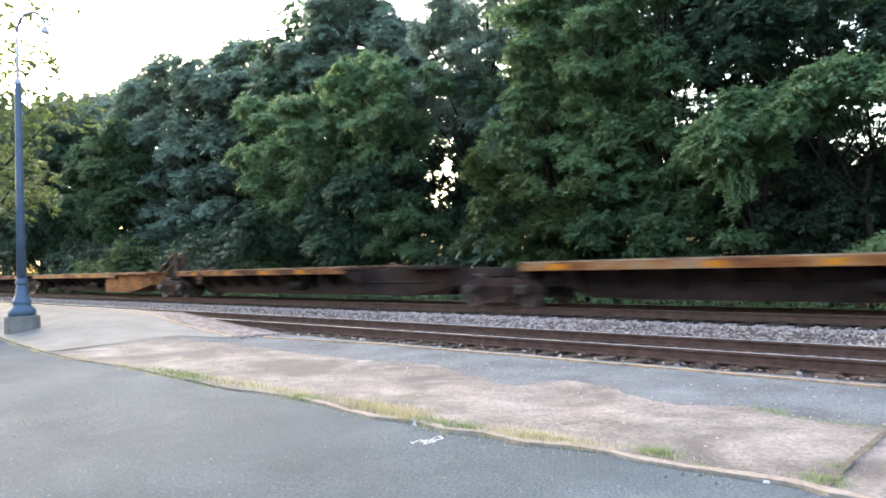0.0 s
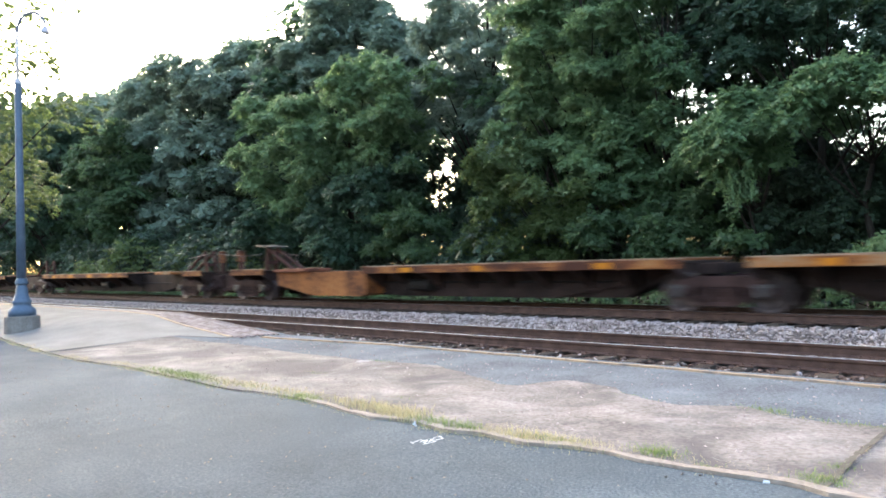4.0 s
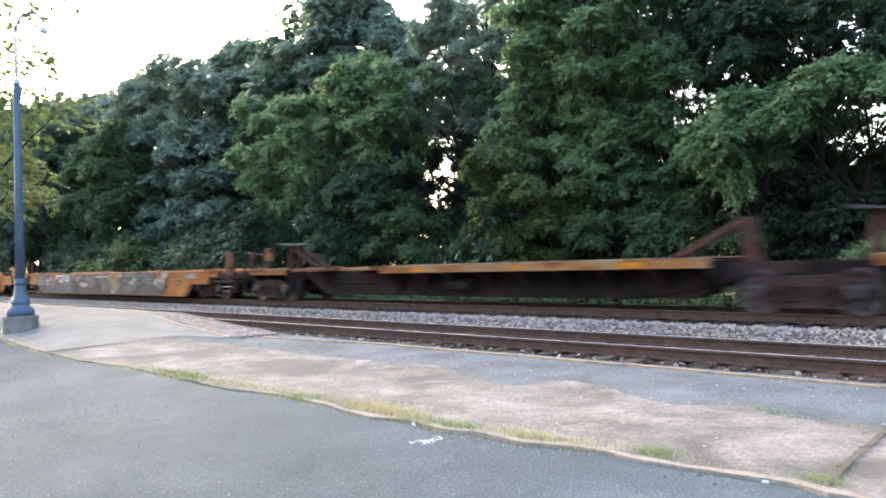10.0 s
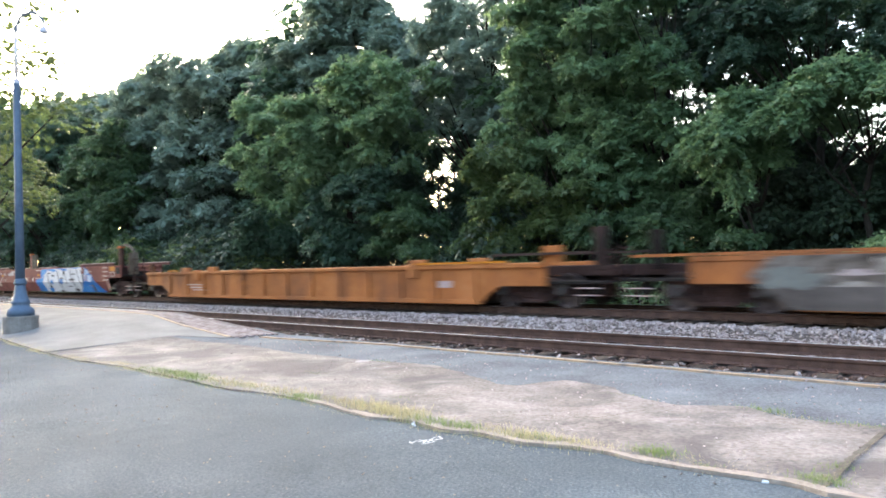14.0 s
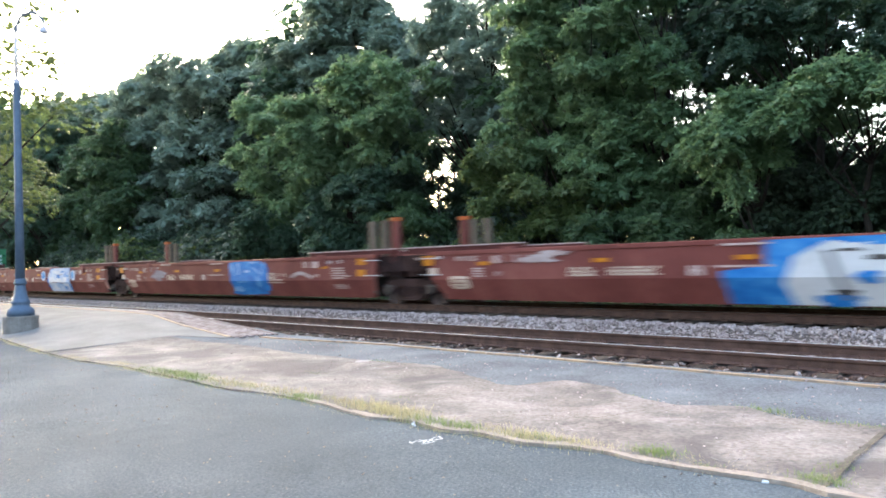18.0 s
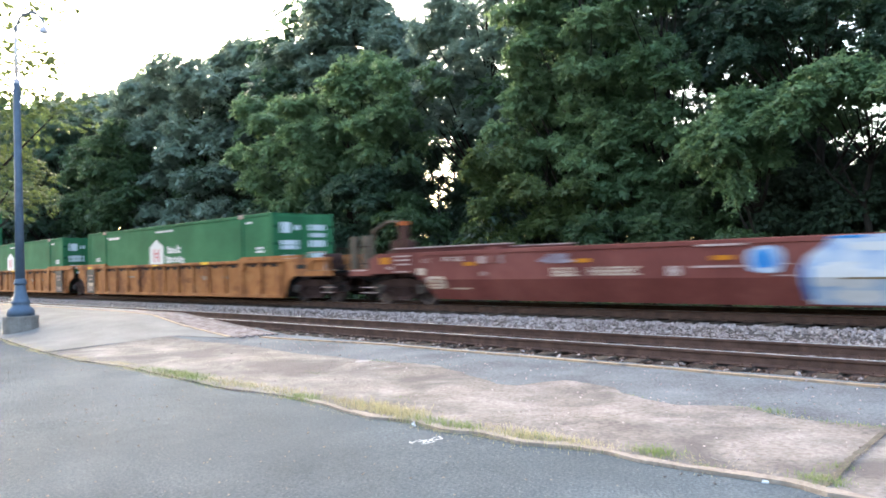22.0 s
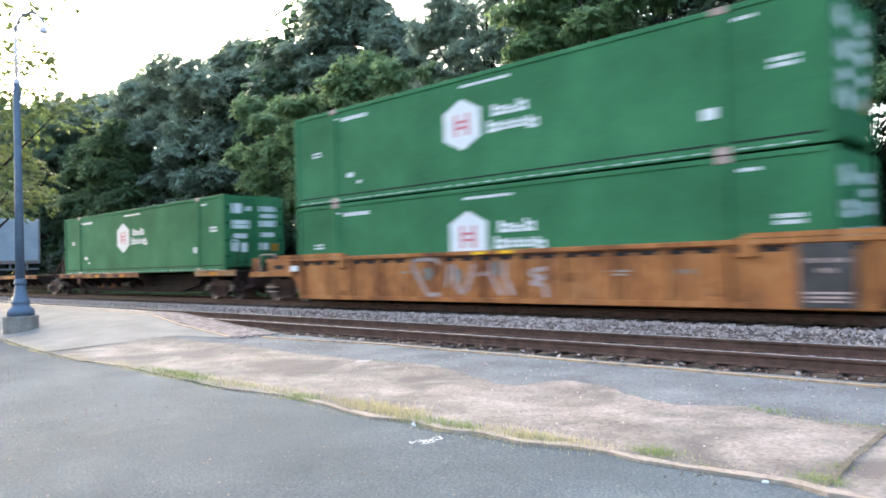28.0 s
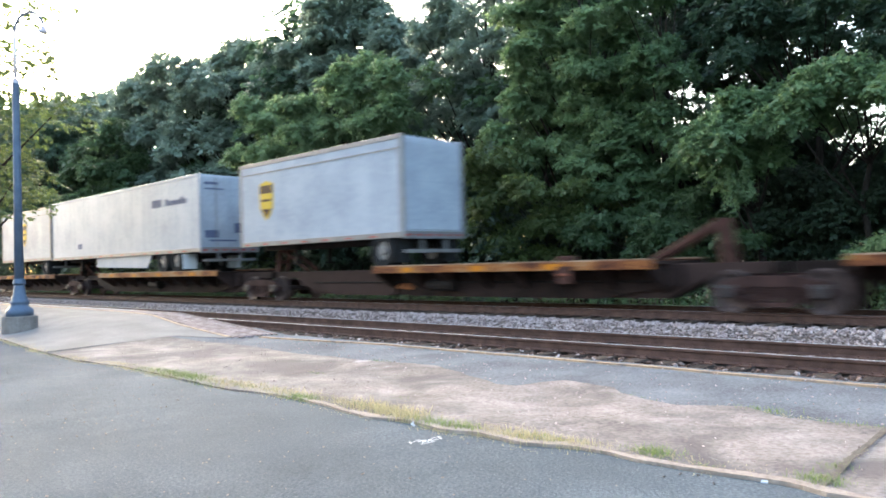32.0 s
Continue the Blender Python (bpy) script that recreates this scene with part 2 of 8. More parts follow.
    white=mat("white_decal", [(0.3, (0.528, 0.536, 0.536)), (0.7, (0.64, 0.64, 0.64))], 4, 0.5),
    logored=mat("logo_red", [(0.3, (0.44, 0.104, 0.128)), (0.7, (0.52, 0.16, 0.184))], 4, 0.5),
    trailer=mat("trailer_white", [(0.34, (0.235, 0.262, 0.298)), (0.52, (0.312, 0.342, 0.378)), (0.68, (0.38, 0.405, 0.43))], 0.7, 0.4, fine=9, bump=0.03, rand=0.25),
    trim=mat("trailer_trim", [(0.3, (0.15, 0.143, 0.14)), (0.7, (0.27, 0.258, 0.25))], 3, 0.45, 0.4),
    redtrim=mat("red_tape", [(0.3, (0.24, 0.04, 0.032)), (0.7, (0.36, 0.08, 0.064))], 3, 0.6),
    shield=mat("shield_brown", [(0.3, (0.04, 0.02, 0.012)), (0.7, (0.08, 0.04, 0.02))], 3, 0.5),
    shieldgold=mat("shield_gold", [(0.3, (0.48, 0.304, 0.024)), (0.7, (0.6, 0.4, 0.048))], 3, 0.5),
    navy=mat("navy_lettering", [(0.3, (0.048, 0.064, 0.112)), (0.7, (0.112, 0.128, 0.192))], 3, 0.6),
    rubber=mat("tyre_rubber", [(0.3, G(0.0096)), (0.7, G(0.028))], 8, 0.9),
    lamp=mat("lamp_blue_grey", [(0.3, (0.068, 0.092, 0.128)), (0.7, (0.112, 0.144, 0.192))], 4, 0.45, 0.2, bump=0.05),
    lamppale=mat("lamp_pale", [(0.3, (0.36, 0.376, 0.4)), (0.7, (0.48, 0.496, 0.52))], 4, 0.4, 0.3),
    block=mat("pedestal_concrete", [(0.3, (0.1302, 0.1125, 0.09768)), (0.7, (0.2368, 0.2072, 0.1835))], 5, 0.95, bump=0.6, fine=30),
    bark=mat("bark", [(0.3, (0.014, 0.011, 0.009)), (0.7, (0.055, 0.045, 0.037))], 3, 0.95, bump=0.9, fine=14, stretch=(4, 4, 0.6)),
    deadwood=mat("dead_branch", [(0.3, (0.16, 0.128, 0.112)), (0.7, (0.28, 0.232, 0.208))], 4, 0.9),
    leaf=leaf_mat("leaf_green", (0.042, 0.082, 0.037), (0.112, 0.178, 0.077)),
    leafcool=leaf_mat("leaf_blue_green", (0.034, 0.067, 0.039), (0.086, 0.144, 0.084)),
    # a true yellow-green, brightened further to imitate haze and light on the leaves
    leafwarm=leaf_mat("leaf_yellow_green", (0.108, 0.18, 0.08), (0.26, 0.365, 0.175), 0.48),
    leafolive=leaf_mat("leaf_olive_green", (0.065, 0.102, 0.036), (0.165, 0.212, 0.07)),
    leafpale=leaf_mat("leaf_pale_green", (0.077, 0.138, 0.063), (0.178, 0.275, 0.122)),
    # pale grey leaves: the haze over the tall crowns is put into their colour
    leafhaze=leaf_mat("leaf_haze_pale", (0.165, 0.225, 0.165), (0.33, 0.41, 0.315), 0.42, 0.45),
    # darkest leaves: shade under the canopy is painted in as leaf colour
    leafdark=leaf_mat("leaf_shade", (0.03, 0.055, 0.035), (0.075, 0.115, 0.065), 0.4),
    postgrey=mat("weathered_tan_steel", [(0.34, (0.08, 0.06, 0.042)), (0.66, (0.165, 0.125, 0.09))], 3, 0.8, bump=0.1, fine=14),
    grass=leaf_mat("grass_green", (0.1, 0.15, 0.04), (0.25, 0.31, 0.1), 0.35, 0.2),
    straw=leaf_mat("grass_straw", (0.33, 0.28, 0.14), (0.55, 0.48, 0.27), 0.35, 0.2),
)
STONE = mat("ballast_stone", [(0.36, (0.095, 0.072, 0.065)), (0.48, (0.3, 0.245, 0.23)), (0.62, (0.54, 0.465, 0.44))], 9, 0.9, bump=0.2, fine=40)
STONE_RUST = mat("rusty_stone", [(0.25, (0.048, 0.0296, 0.024)), (0.75, (0.192, 0.128, 0.1))], 7, 0.95, bump=0.2, fine=40)


# ---- mesh helpers ----
def mesh_ob(name, me, material, parent=None, m=None):
    ob = new(name, me)
    if material and not me.materials:
        me.materials.append(material)
    if parent is not None:
        ob.parent = parent
    if m is not None:
        ob.matrix_basis = m
    return ob


def part(name, bm, material, parent, label="", m=None, smooth=False):
    me = bpy.data.meshes.new(name)
    bmesh.ops.recalc_face_normals(bm, faces=bm.faces)
    if smooth:
        for f in bm.faces:
            f.smooth = True
    bm.to_mesh(me)
    bm.free()
    ob = mesh_ob(name, me, material, parent, m)
    return tagged(ob, label) if label else ob


def thing(name, x, y, z, label, category, group="", kind="", rz=0):
    ob = new(name)
    ob.empty_display_size = 0.3
    ob.matrix_basis = pose(x, y, z, 0, 0, rz)
    return tagged(ob, label, category, group, kind)


def bm_new():
    return bmesh.new()


def box(bm, x0, x1, y0, y1, z0, z1, bev=0.0):
    vs = [bm.verts.new((x, y, z)) for z in (z0, z1) for y in (y0, y1) for x in (x0, x1)]
    fs = [bm.faces.new([vs[i] for i in q]) for q in ((0, 2, 3, 1), (4, 5, 7, 6), (0, 1, 5, 4), (2, 6, 7, 3), (0, 4, 6, 2), (1, 3, 7, 5))]
    if bev:
        es = list({e for f in fs for e in f.edges})
        bmesh.ops.bevel(bm, geom=es, offset=bev, segments=1, affect="EDGES")
    return bm


def prism(bm, pts, y0, y1):
    """A flat outline in x and z, thick from y0 to y1."""
    a = [bm.verts.new((x, y0, z)) for x, z in pts]
    b = [bm.verts.new((x, y1, z)) for x, z in pts]
    bm.faces.new(a)
    bm.faces.new(b[::-1])
    for i in range(len(pts)):
        j = (i + 1) % len(pts)
        bm.faces.new((a[j], a[i], b[i], b[j]))
    return bm


def tube(bm, p0, p1, r0, r1=None, n=8, caps=True):
    r1 = r0 if r1 is None else r1
    p0, p1 = Vector(p0), Vector(p1)
    q = (p1 - p0).to_track_quat("Z", "Y")
    rings = []
    for p, r in ((p0, r0), (p1, r1)):
        rings.append([bm.verts.new(p + q @ Vector((r * math.cos(a), r * math.sin(a), 0))) for a in (2 * math.pi * i / n for i in range(n))])
    for i in range(n):
        bm.faces.new((rings[0][i], rings[0][(i + 1) % n], rings[1][(i + 1) % n], rings[1][i]))
    if caps:
        bm.faces.new(rings[0][::-1])
        bm.faces.new(rings[1])
    return bm


def lathe(bm, prof, n=16, c=(0, 0)):
    """Rings of (radius, height) round an upright axis."""
    rings = [[bm.verts.new((c[0] + r * math.cos(2 * math.pi * i / n), c[1] + r * math.sin(2 * math.pi * i / n), z)) for i in range(n)] for r, z in prof]
    for a, b in zip(rings, rings[1:]):
        for i in range(n):
            bm.faces.new((a[i], a[(i + 1) % n], b[(i + 1) % n], b[i]))
    bm.faces.new(rings[0][::-1])
    bm.faces.new(rings[-1])
    return bm


def fast_mesh(name, verts, faces, material):
    """A mesh from arrays; all faces have the same number of corners."""
    me = bpy.data.meshes.new(name)
    nv, (nf, k) = len(verts), faces.shape
    me.vertices.add(nv)
    me.vertices.foreach_set("co", np.ascontiguousarray(verts, dtype=np.float32).ravel())
    me.loops.add(nf * k)
    me.loops.foreach_set("vertex_index", np.ascontiguousarray(faces, dtype=np.int32).ravel())
    me.polygons.add(nf)
    me.polygons.foreach_set("loop_start", np.arange(0, nf * k, k, dtype=np.int32))
    me.update(calc_edges=True)
    me.materials.append(material)
    return me


# ---- ground ----
def ground_z(x, y):
    """Height of the platform: it rises to the raised part up the line, by a ramp."""
    u = min(1.0, max(0.0, (-13.0 - x) / 4.2))
    v = min(1.0, max(0.0, (y - 4.5) / 2.6))
    v = v * v * (3 - 2 * v)
    return ZG + 0.33 * u * v


def sheet(name, outline_y, x0, x1, nx, ny, z, material, label, category, thick=0.25):
    """A slab between two edges given as functions of x, at the height z(x, y)."""
    bm = bm_new()
    lo, hi = outline_y
    rows = []
    for i in range(nx + 1):
        x = x0 + (x1 - x0) * i / nx
        a, b = lo(x), hi(x)
        rows.append([bm.verts.new((x, a + (b - a) * j / ny, z(x, a + (b - a) * j / ny))) for j in range(ny + 1)])
    for r, q in zip(rows, rows[1:]):
        for j in range(ny):
            bm.faces.new((r[j], q[j], q[j + 1], r[j + 1]))
    g = bmesh.ops.extrude_face_region(bm, geom=bm.faces[:])
    for v in g["geom"]:
        if isinstance(v, bmesh.types.BMVert):
            v.co.z -= thick
    me_ob = part(name, bm, material, None)
    return tagged(me_ob, label, category, kind="structure")


def wobble(x, amp, f, seed):
    return amp * (noise.noise((x * f, seed, 0.3)) + 0.5 * noise.noise((x * f * 2.7, seed + 5, 0.3)))


EDGE = ((-90, 4.9), (-18.1, 4.86), (-14.86, 4.54), (-12.23, 4.39), (-10.85, 4.53), (-9.26, 4.45), (-7.71, 4.39), (-6.77, 4.53), (-6.08, 4.47), (-5.12, 4.33), (-4.72, 4.44),
        (-4.23, 4.37), (-3.89, 4.48), (-3.4, 4.44), (-3.08, 4.56), (-2.66, 4.57), (-2.45, 4.51), (-2.0, 4.56), (-1.54, 4.62), (-1.3, 4.55), (12, 4.6))


def broken(x, line):
    """A ragged edge through the corners of a line."""
    for (a, p), (b, q) in zip(line, line[1:]):
        if x <= b:
            return p + (q - p) * max(0, (x - a)) / (b - a)
    return line[-1][1]


LOT_EDGE = lambda x: broken(x, EDGE) + wobble(x, 0.025, 3.0, 1.0)
JAG = ((-14.1, 6.78), (-12.4, 7.05), (-11.4, 7.07), (-9.9, 6.86), (-8.8, 6.94), (-8.1, 6.84), (-7.7, 7.06), (-7.0, 7.08), (-6.3, 6.86), (-5.8, 6.62),
       (-5.3, 6.39), (-5.0, 6.45), (-4.94, 6.8), (-4.79, 7.04), (-4.4, 6.99), (-4.07, 6.94), (-3.84, 6.65), (-3.46, 6.51), (-3.14, 6.46),
       (-2.88, 6.61), (-2.57, 6.68), (-2.38, 6.51), (-2.1, 6.46), (-1.7, 6.55), (-1.4, 6.53), (0.5, 6.7), (12, 6.6))


def jag(x):
    return broken(x, JAG) + wobble(x, 0.05, 4.0, 3.0)


def LINE_Y(x):
    u = min(1.0, max(0.0, (-15.2 - x) / 4.2))
    return 7.66 + 0.49 * u


g = bm_new()
box(g, -3000, 3000, -1500, 3000, -1.6, -0.75)
tagged(part("ground", g, M["dirt"], None), "dark bare earth and leaf litter under the wood", "ground", kind="structure")
sheet("parking_lot", (lambda x: -40, LOT_EDGE), -90, 60, 900, 12, lambda x, y: ZG - 0.014 + 0.008 * noise.noise((x * 0.6, y * 0.6, 0)), M["asphalt"],
      "worn grey asphalt of the parking lot", "pavement")
sheet("platform_walk", (lambda x: LOT_EDGE(x) + 0.02, jag), -14.05, 12, 700, 10,
      lambda x, y: ground_z(x, y) + 0.012 * noise.noise((x * 1.3, y * 1.3, 2)) * max(0.0, min(1.0, (x + 13.9) / 2.0)), M["concrete"], "old cracked tan concrete walk beside the track", "pavement")
sheet("asphalt_strip", (lambda x: jag(x) - 0.05, lambda x: 8.78 + wobble(x, 0.05, 2, 7)), -14.05, 12, 500, 4, lambda x, y: ground_z(x, y) - 0.02 + 0.016 * max(0.0, min(1.0, (-12.9 - x) / 0.5)),
      M["patch"], "grey asphalt strip along the track edge", "pavement")
sheet("raised_platform", (lambda x: LOT_EDGE(x) + 0.02 if x < -14 else 6.9 + (x + 14) * 0.75, LINE_Y), -90, -13.2, 400, 14, lambda x, y: ground_z(x, y) + 0.004,
      M["pad"], "smooth pale concrete of the raised platform", "platform", 0.5)


def ribbon(name, y0, y1, x0, x1, n, lift, material, label, category):
    bm = bm_new()
    rows = []
    for i in range(n + 1):
        x = x0 + (x1 - x0) * i / n
        a, b = y0(x), y1(x)
        rows.append([bm.verts.new((x, q, ground_z(x, q) + dz)) for q, dz in ((a, -0.03), (a, lift), (b, lift), (b, -0.03))])
    for r, q in zip(rows, rows[1:]):
        for j in range(3):
            bm.faces.new((r[j], q[j], q[j + 1], r[j + 1]))
    return tagged(part(name, bm, material, None), label, category, kind="structure")


YEL = lambda x: 8.5 + wobble(x, 0.03, 0.8, 9) - (0.35 * max(0, min(1, (-9.5 - x) / 3.0)))
ribbon("safety_line", lambda x: YEL(x) - 0.035, lambda x: YEL(x) + 0.035, -12.9, 12, 160, 0.004, M["yellow"], "worn yellow safety line painted on asphalt", "line")
ribbon("platform_line", lambda x: LINE_Y(x) - 0.06, lambda x: LINE_Y(x) + 0.03, -90, -13.25, 200, 0.012, M["yellow"], "faded yellow line along the raised platform", "line")
ribbon("platform_coping", lambda x: 8.52, lambda x: 8.62, -90, -19.5, 120, 0.014, M["coping"], "pale concrete coping at the platform edge", "platform")
ribbon("ramp_coping", lambda x: 8.52, lambda x: 8.62, -19.5, -13.0, 40, 0.012, M["brick"], "worn edge of the platform ramp", "platform")
g = bm_new()
for i in range(120):
    xa, xb = -90 + i * 0.642, -90 + (i + 1) * 0.642
    za, zb = ground_z(xa, 8.5), ground_z(xb, 8.5)
    v = [g.verts.new(c) for c in ((xa, 8.61, za), (xb, 8.61, zb), (xb, 8.61, -0.8), (xa, 8.61, -0.8))]
    g.faces.new(v)
tagged(part("platform_wall", g, M["block"], None), "concrete face of the raised platform", "platform", kind="structure")

strip = thing("brick_strip", -20, 8.31, 0, "weathered red brick strip at the raised platform's edge", "paving", kind="structure")
bme = bm_new()
box(bme, -0.098, 0.098, -0.049, 0.049, -0.05, 0, 0.004)
brick_mesh = bpy.data.meshes.new("brick")
bme.to_mesh(brick_mesh)
bme.free()
brick_mesh.materials.append(M["brick"])
rnd = random.Random(5)
for i in range(66):
    for j in range(9):
        x = -13.15 - 0.205 * i - (0.1 if j % 2 else 0)
        y = 8.464 - 0.103 * j
        if y < LINE_Y(x) + 0.08 or (i > 40 and j > 3):
            continue
        sl = (ground_z(x + 0.05, y) - ground_z(x - 0.05, y)) / 0.1
        mesh_ob("brick", brick_mesh, None, strip, strip.matrix_basis.inverted() @ Matrix.Translation((x, y, ground_z(x, y) + 0.008 + rnd.uniform(-0.003, 0.003))) @ Matrix.Rotation(-math.atan(sl), 4, "Y"))
g = bm_new()
for i in range(300):
    xa, xb = -90 + i * 0.21, -90 + (i + 1) * 0.21
    if xb < -26.7:
        for y in (8.155, 8.258, 8.361, 8.464):
            z = ground_z(xa, y) + 0.008
            box(g, xa, xb - 0.01, y - 0.049, y + 0.049, z - 0.05, z)
tagged(part("bricks_far", g, M["brick"], strip), kind="stuff")
ribbon("brick_bed", lambda x: LINE_Y(x) + 0.02, lambda x: 8.53, -90, -13.1, 120, -0.004, M["concrete"], "mortar bed under the platform bricks", "platform")

# chalk marking on the lot, kept as strokes
g = bm_new()
rnd = random.Random(3)
for p, q in (((-4.129, 3.924), (-4.154, 4.062)), ((-4.171, 3.952), (-4.101, 3.916)), ((-4.108, 3.992), (-4.108, 4.082)), ((-4.061, 3.99), (-4.088, 4.066)), ((-4.127, 4.037), (-4.061, 4.026)),
             ((-4.052, 4.034), (-4.099, 4.149)), ((-4.102, 4.101), (-4.031, 4.079)), ((-4.112, 4.148), (-4.085, 4.222)), ((-4.049, 4.103), (-4.035, 4.189)), ((-4.111, 4.218), (-4.022, 4.176)), ((-4.033, 3.952), (-4.014, 4.092))):
    p, q = Vector((*p, ZG - 0.003)), Vector((*q, ZG - 0.003))
    d = (q - p).normalized()
    e = Vector((-d.y, d.x, 0)) * 0.005
    g.faces.new([g.verts.new(c) for c in (p - e, q - e, q + e, p + e)])
tagged(part("chalk_marking", g, M["chalk"], None), "white sprayed marking on the asphalt lot", "marking")


# ---- tracks ----
RAIL = [(-0.07, -0.17), (0.07, -0.17), (0.07, -0.158), (0.012, -0.14), (0.009, -0.05), (0.036, -0.036), (0.037, -0.008), (0.030, 0.0),
        (-0.030, 0.0), (-0.037, -0.008), (-0.036, -0.036), (-0.009, -0.05), (-0.012, -0.14), (-0.07, -0.158)]


def rail(name, y, z, label, head="railtop"):
    bm = bm_new()
    a = [bm.verts.new((-700, y + p, z + q)) for p, q in RAIL]
    b = [bm.verts.new((200, y + p, z + q)) for p, q in RAIL]
    for i in range(len(RAIL)):
        j = (i + 1) % len(RAIL)
        bm.faces.new((a[i], a[j], b[j], b[i]))
    ob = part(name, bm, M["rail"], None)
    top = bm_new()
    top.faces.new([top.verts.new(c) for c in ((-700, y - 0.026, z + 0.004), (200, y - 0.026, z + 0.004), (200, y + 0.026, z + 0.004), (-700, y + 0.026, z + 0.004))])
    part("running_surface", top, M[head], ob, "worn steel running surface")
    return tagged(ob, label, "rail", "track rails", "structure")


for yy in (YN - 0.7525, YN + 0.7525):
    rail("rail", yy, ZN, "rusty brown rail of the near track with a worn top", "railworn")
for yy in (YT - 0.7525, YT + 0.7525):
    rail("rail", yy, 0.0, "rusty rail under the train with a bright worn top")


def bed(name, yc, zt, label):
    bm = bm_new()
    prof = [(-3.4, -0.85), (-1.75, -0.24), (1.75, -0.24), (3.4, -0.85)]
    a = [bm.verts.new((-700, yc + p, zt + q)) for p, q in prof]
    b = [bm.verts.new((200, yc + p, zt + q)) for p, q in prof]
    for i in range(3):
        bm.faces.new((a[i], b[i], b[i + 1], a[i + 1]))
    tagged(part(name, bm, M["rustbed"] if yc == YN else M["bed"], None), label, "track bed", kind="structure")


bed("track_bed", YN, ZN, "rust-stained ballast bed of the near track")
bed("track_bed", YT, 0.0, "stone ballast bed of the far track")
g = bm_new()
g.faces.new([g.verts.new(c) for c in ((-700, YN + 1.3, -0.5), (200, YN + 1.3, -0.5), (200, YT - 1.2, -0.36), (-700, YT - 1.2, -0.36))])
tagged(part("track_bed", g, M["bed"], None), "stone ballast filling between the two tracks", "track bed", kind="structure")

bme = bm_new()
box(bme, -0.115, 0.115, -1.3, 1.3, -0.17, 0, 0.012)
tie_mesh = bpy.data.meshes.new("tie")
bme.to_mesh(tie_mesh)
bme.free()
tie_mesh.materials.append(M["tie"])
bme = bm_new()
box(bme, -0.1, 0.1, -0.17, 0.17, 0.002, 0.016)
for dx, dy in ((-0.06, -0.1), (0.06, 0.1), (-0.06, 0.1), (0.06, -0.1)):
    box(bme, dx - 0.012, dx + 0.012, dy - 0.015, dy + 0.015, 0.01, 0.045)
plate_mesh = bpy.data.meshes.new("tie_plate")
bme.to_mesh(plate_mesh)
bme.free()
plate_mesh.materials.append(M["rail"])
rnd = random.Random(11)
for yc, zt in ((YN, ZN), (YT, 0.0)):
    for i in range(110):
        x = 3.0 - i * 0.53 + rnd.uniform(-0.03, 0.03)
        ob = mesh_ob("railroad_tie", tie_mesh, None, None, pose(x, yc + rnd.uniform(-0.05, 0.05), zt - 0.172, 0, 0, rnd.uniform(-1.5, 1.5)))
        tagged(ob, "dark weathered wooden railroad tie in the ballast", "railroad tie", "track ties")
        for s in (-1, 1):
            mesh_ob("tie_plate", plate_mesh, None, ob, pose(0, s * 0.7525, 0))


def stones(name, x0, x1, yfun, zfun, n, material, label, seed, size=(0.022, 0.045)):
    """Loose broken stones, each a squashed, turned octahedron with a cut top."""
    r = np.random.default_rng(seed)
    base = np.array([(1, 0, 0.2), (0.3, 0.9, -0.1), (-0.8, 0.5, 0.25), (-0.7, -0.6, -0.1), (0.4, -0.9, 0.15), (0.35, 0.2, 0.85), (-0.35, -0.1, 0.8), (0, 0, -0.7)])
    tri = np.array([(0, 1, 5), (1, 2, 6), (1, 6, 5), (2, 3, 6), (3, 4, 6), (4, 5, 6), (4, 0, 5), (1, 0, 7), (2, 1, 7), (3, 2, 7), (4, 3, 7), (0, 4, 7)])
    x = x0 + (x1 - x0) * r.random(n) ** 0.8
    u = r.random(n)
    y = yfun(u)
    z = zfun(x, y) + r.uniform(-0.008, 0.02, n)
    s = r.uniform(size[0], size[1], n)
    a = r.uniform(0, 2 * np.pi, n)
    tilt = r.uniform(-0.6, 0.6, (n, 2))
    v = base[None] * s[:, None, None] * r.uniform(0.7, 1.3, (n, 1, 3)) * r.uniform(0.8, 1.2, (n, 8, 1)) * np.array([1.1, 1.1, 0.7])
    ca, sa_ = np.cos(a)[:, None], np.sin(a)[:, None]
    vx, vy, vz = v[..., 0], v[..., 1], v[..., 2]
    vz = vz + vx * tilt[:, :1] + vy * tilt[:, 1:]
    out = np.stack([vx * ca - vy * sa_ + x[:, None], vx * sa_ + vy * ca + y[:, None], vz + z[:, None]], -1)
    f = (tri[None] + 8 * np.arange(n)[:, None, None]).reshape(-1, 3)
    me = fast_mesh(name, out.reshape(-1, 3), f, material)
    return tagged(mesh_ob(name, me, None), label, "ballast", kind="stuff")


def mid_z(x, y):
    near = ZN - 0.24 - 0.37 * np.maximum(0, y - YN - 1.75)
    far = -0.24 - 0.37 * np.maximum(0, YT - 1.75 - y)
    mid = -0.5 + 0.14 * (y - YN - 1.3) / (YT - YN - 2.5)
    return np.maximum(np.maximum(near, far), mid) + 0.012


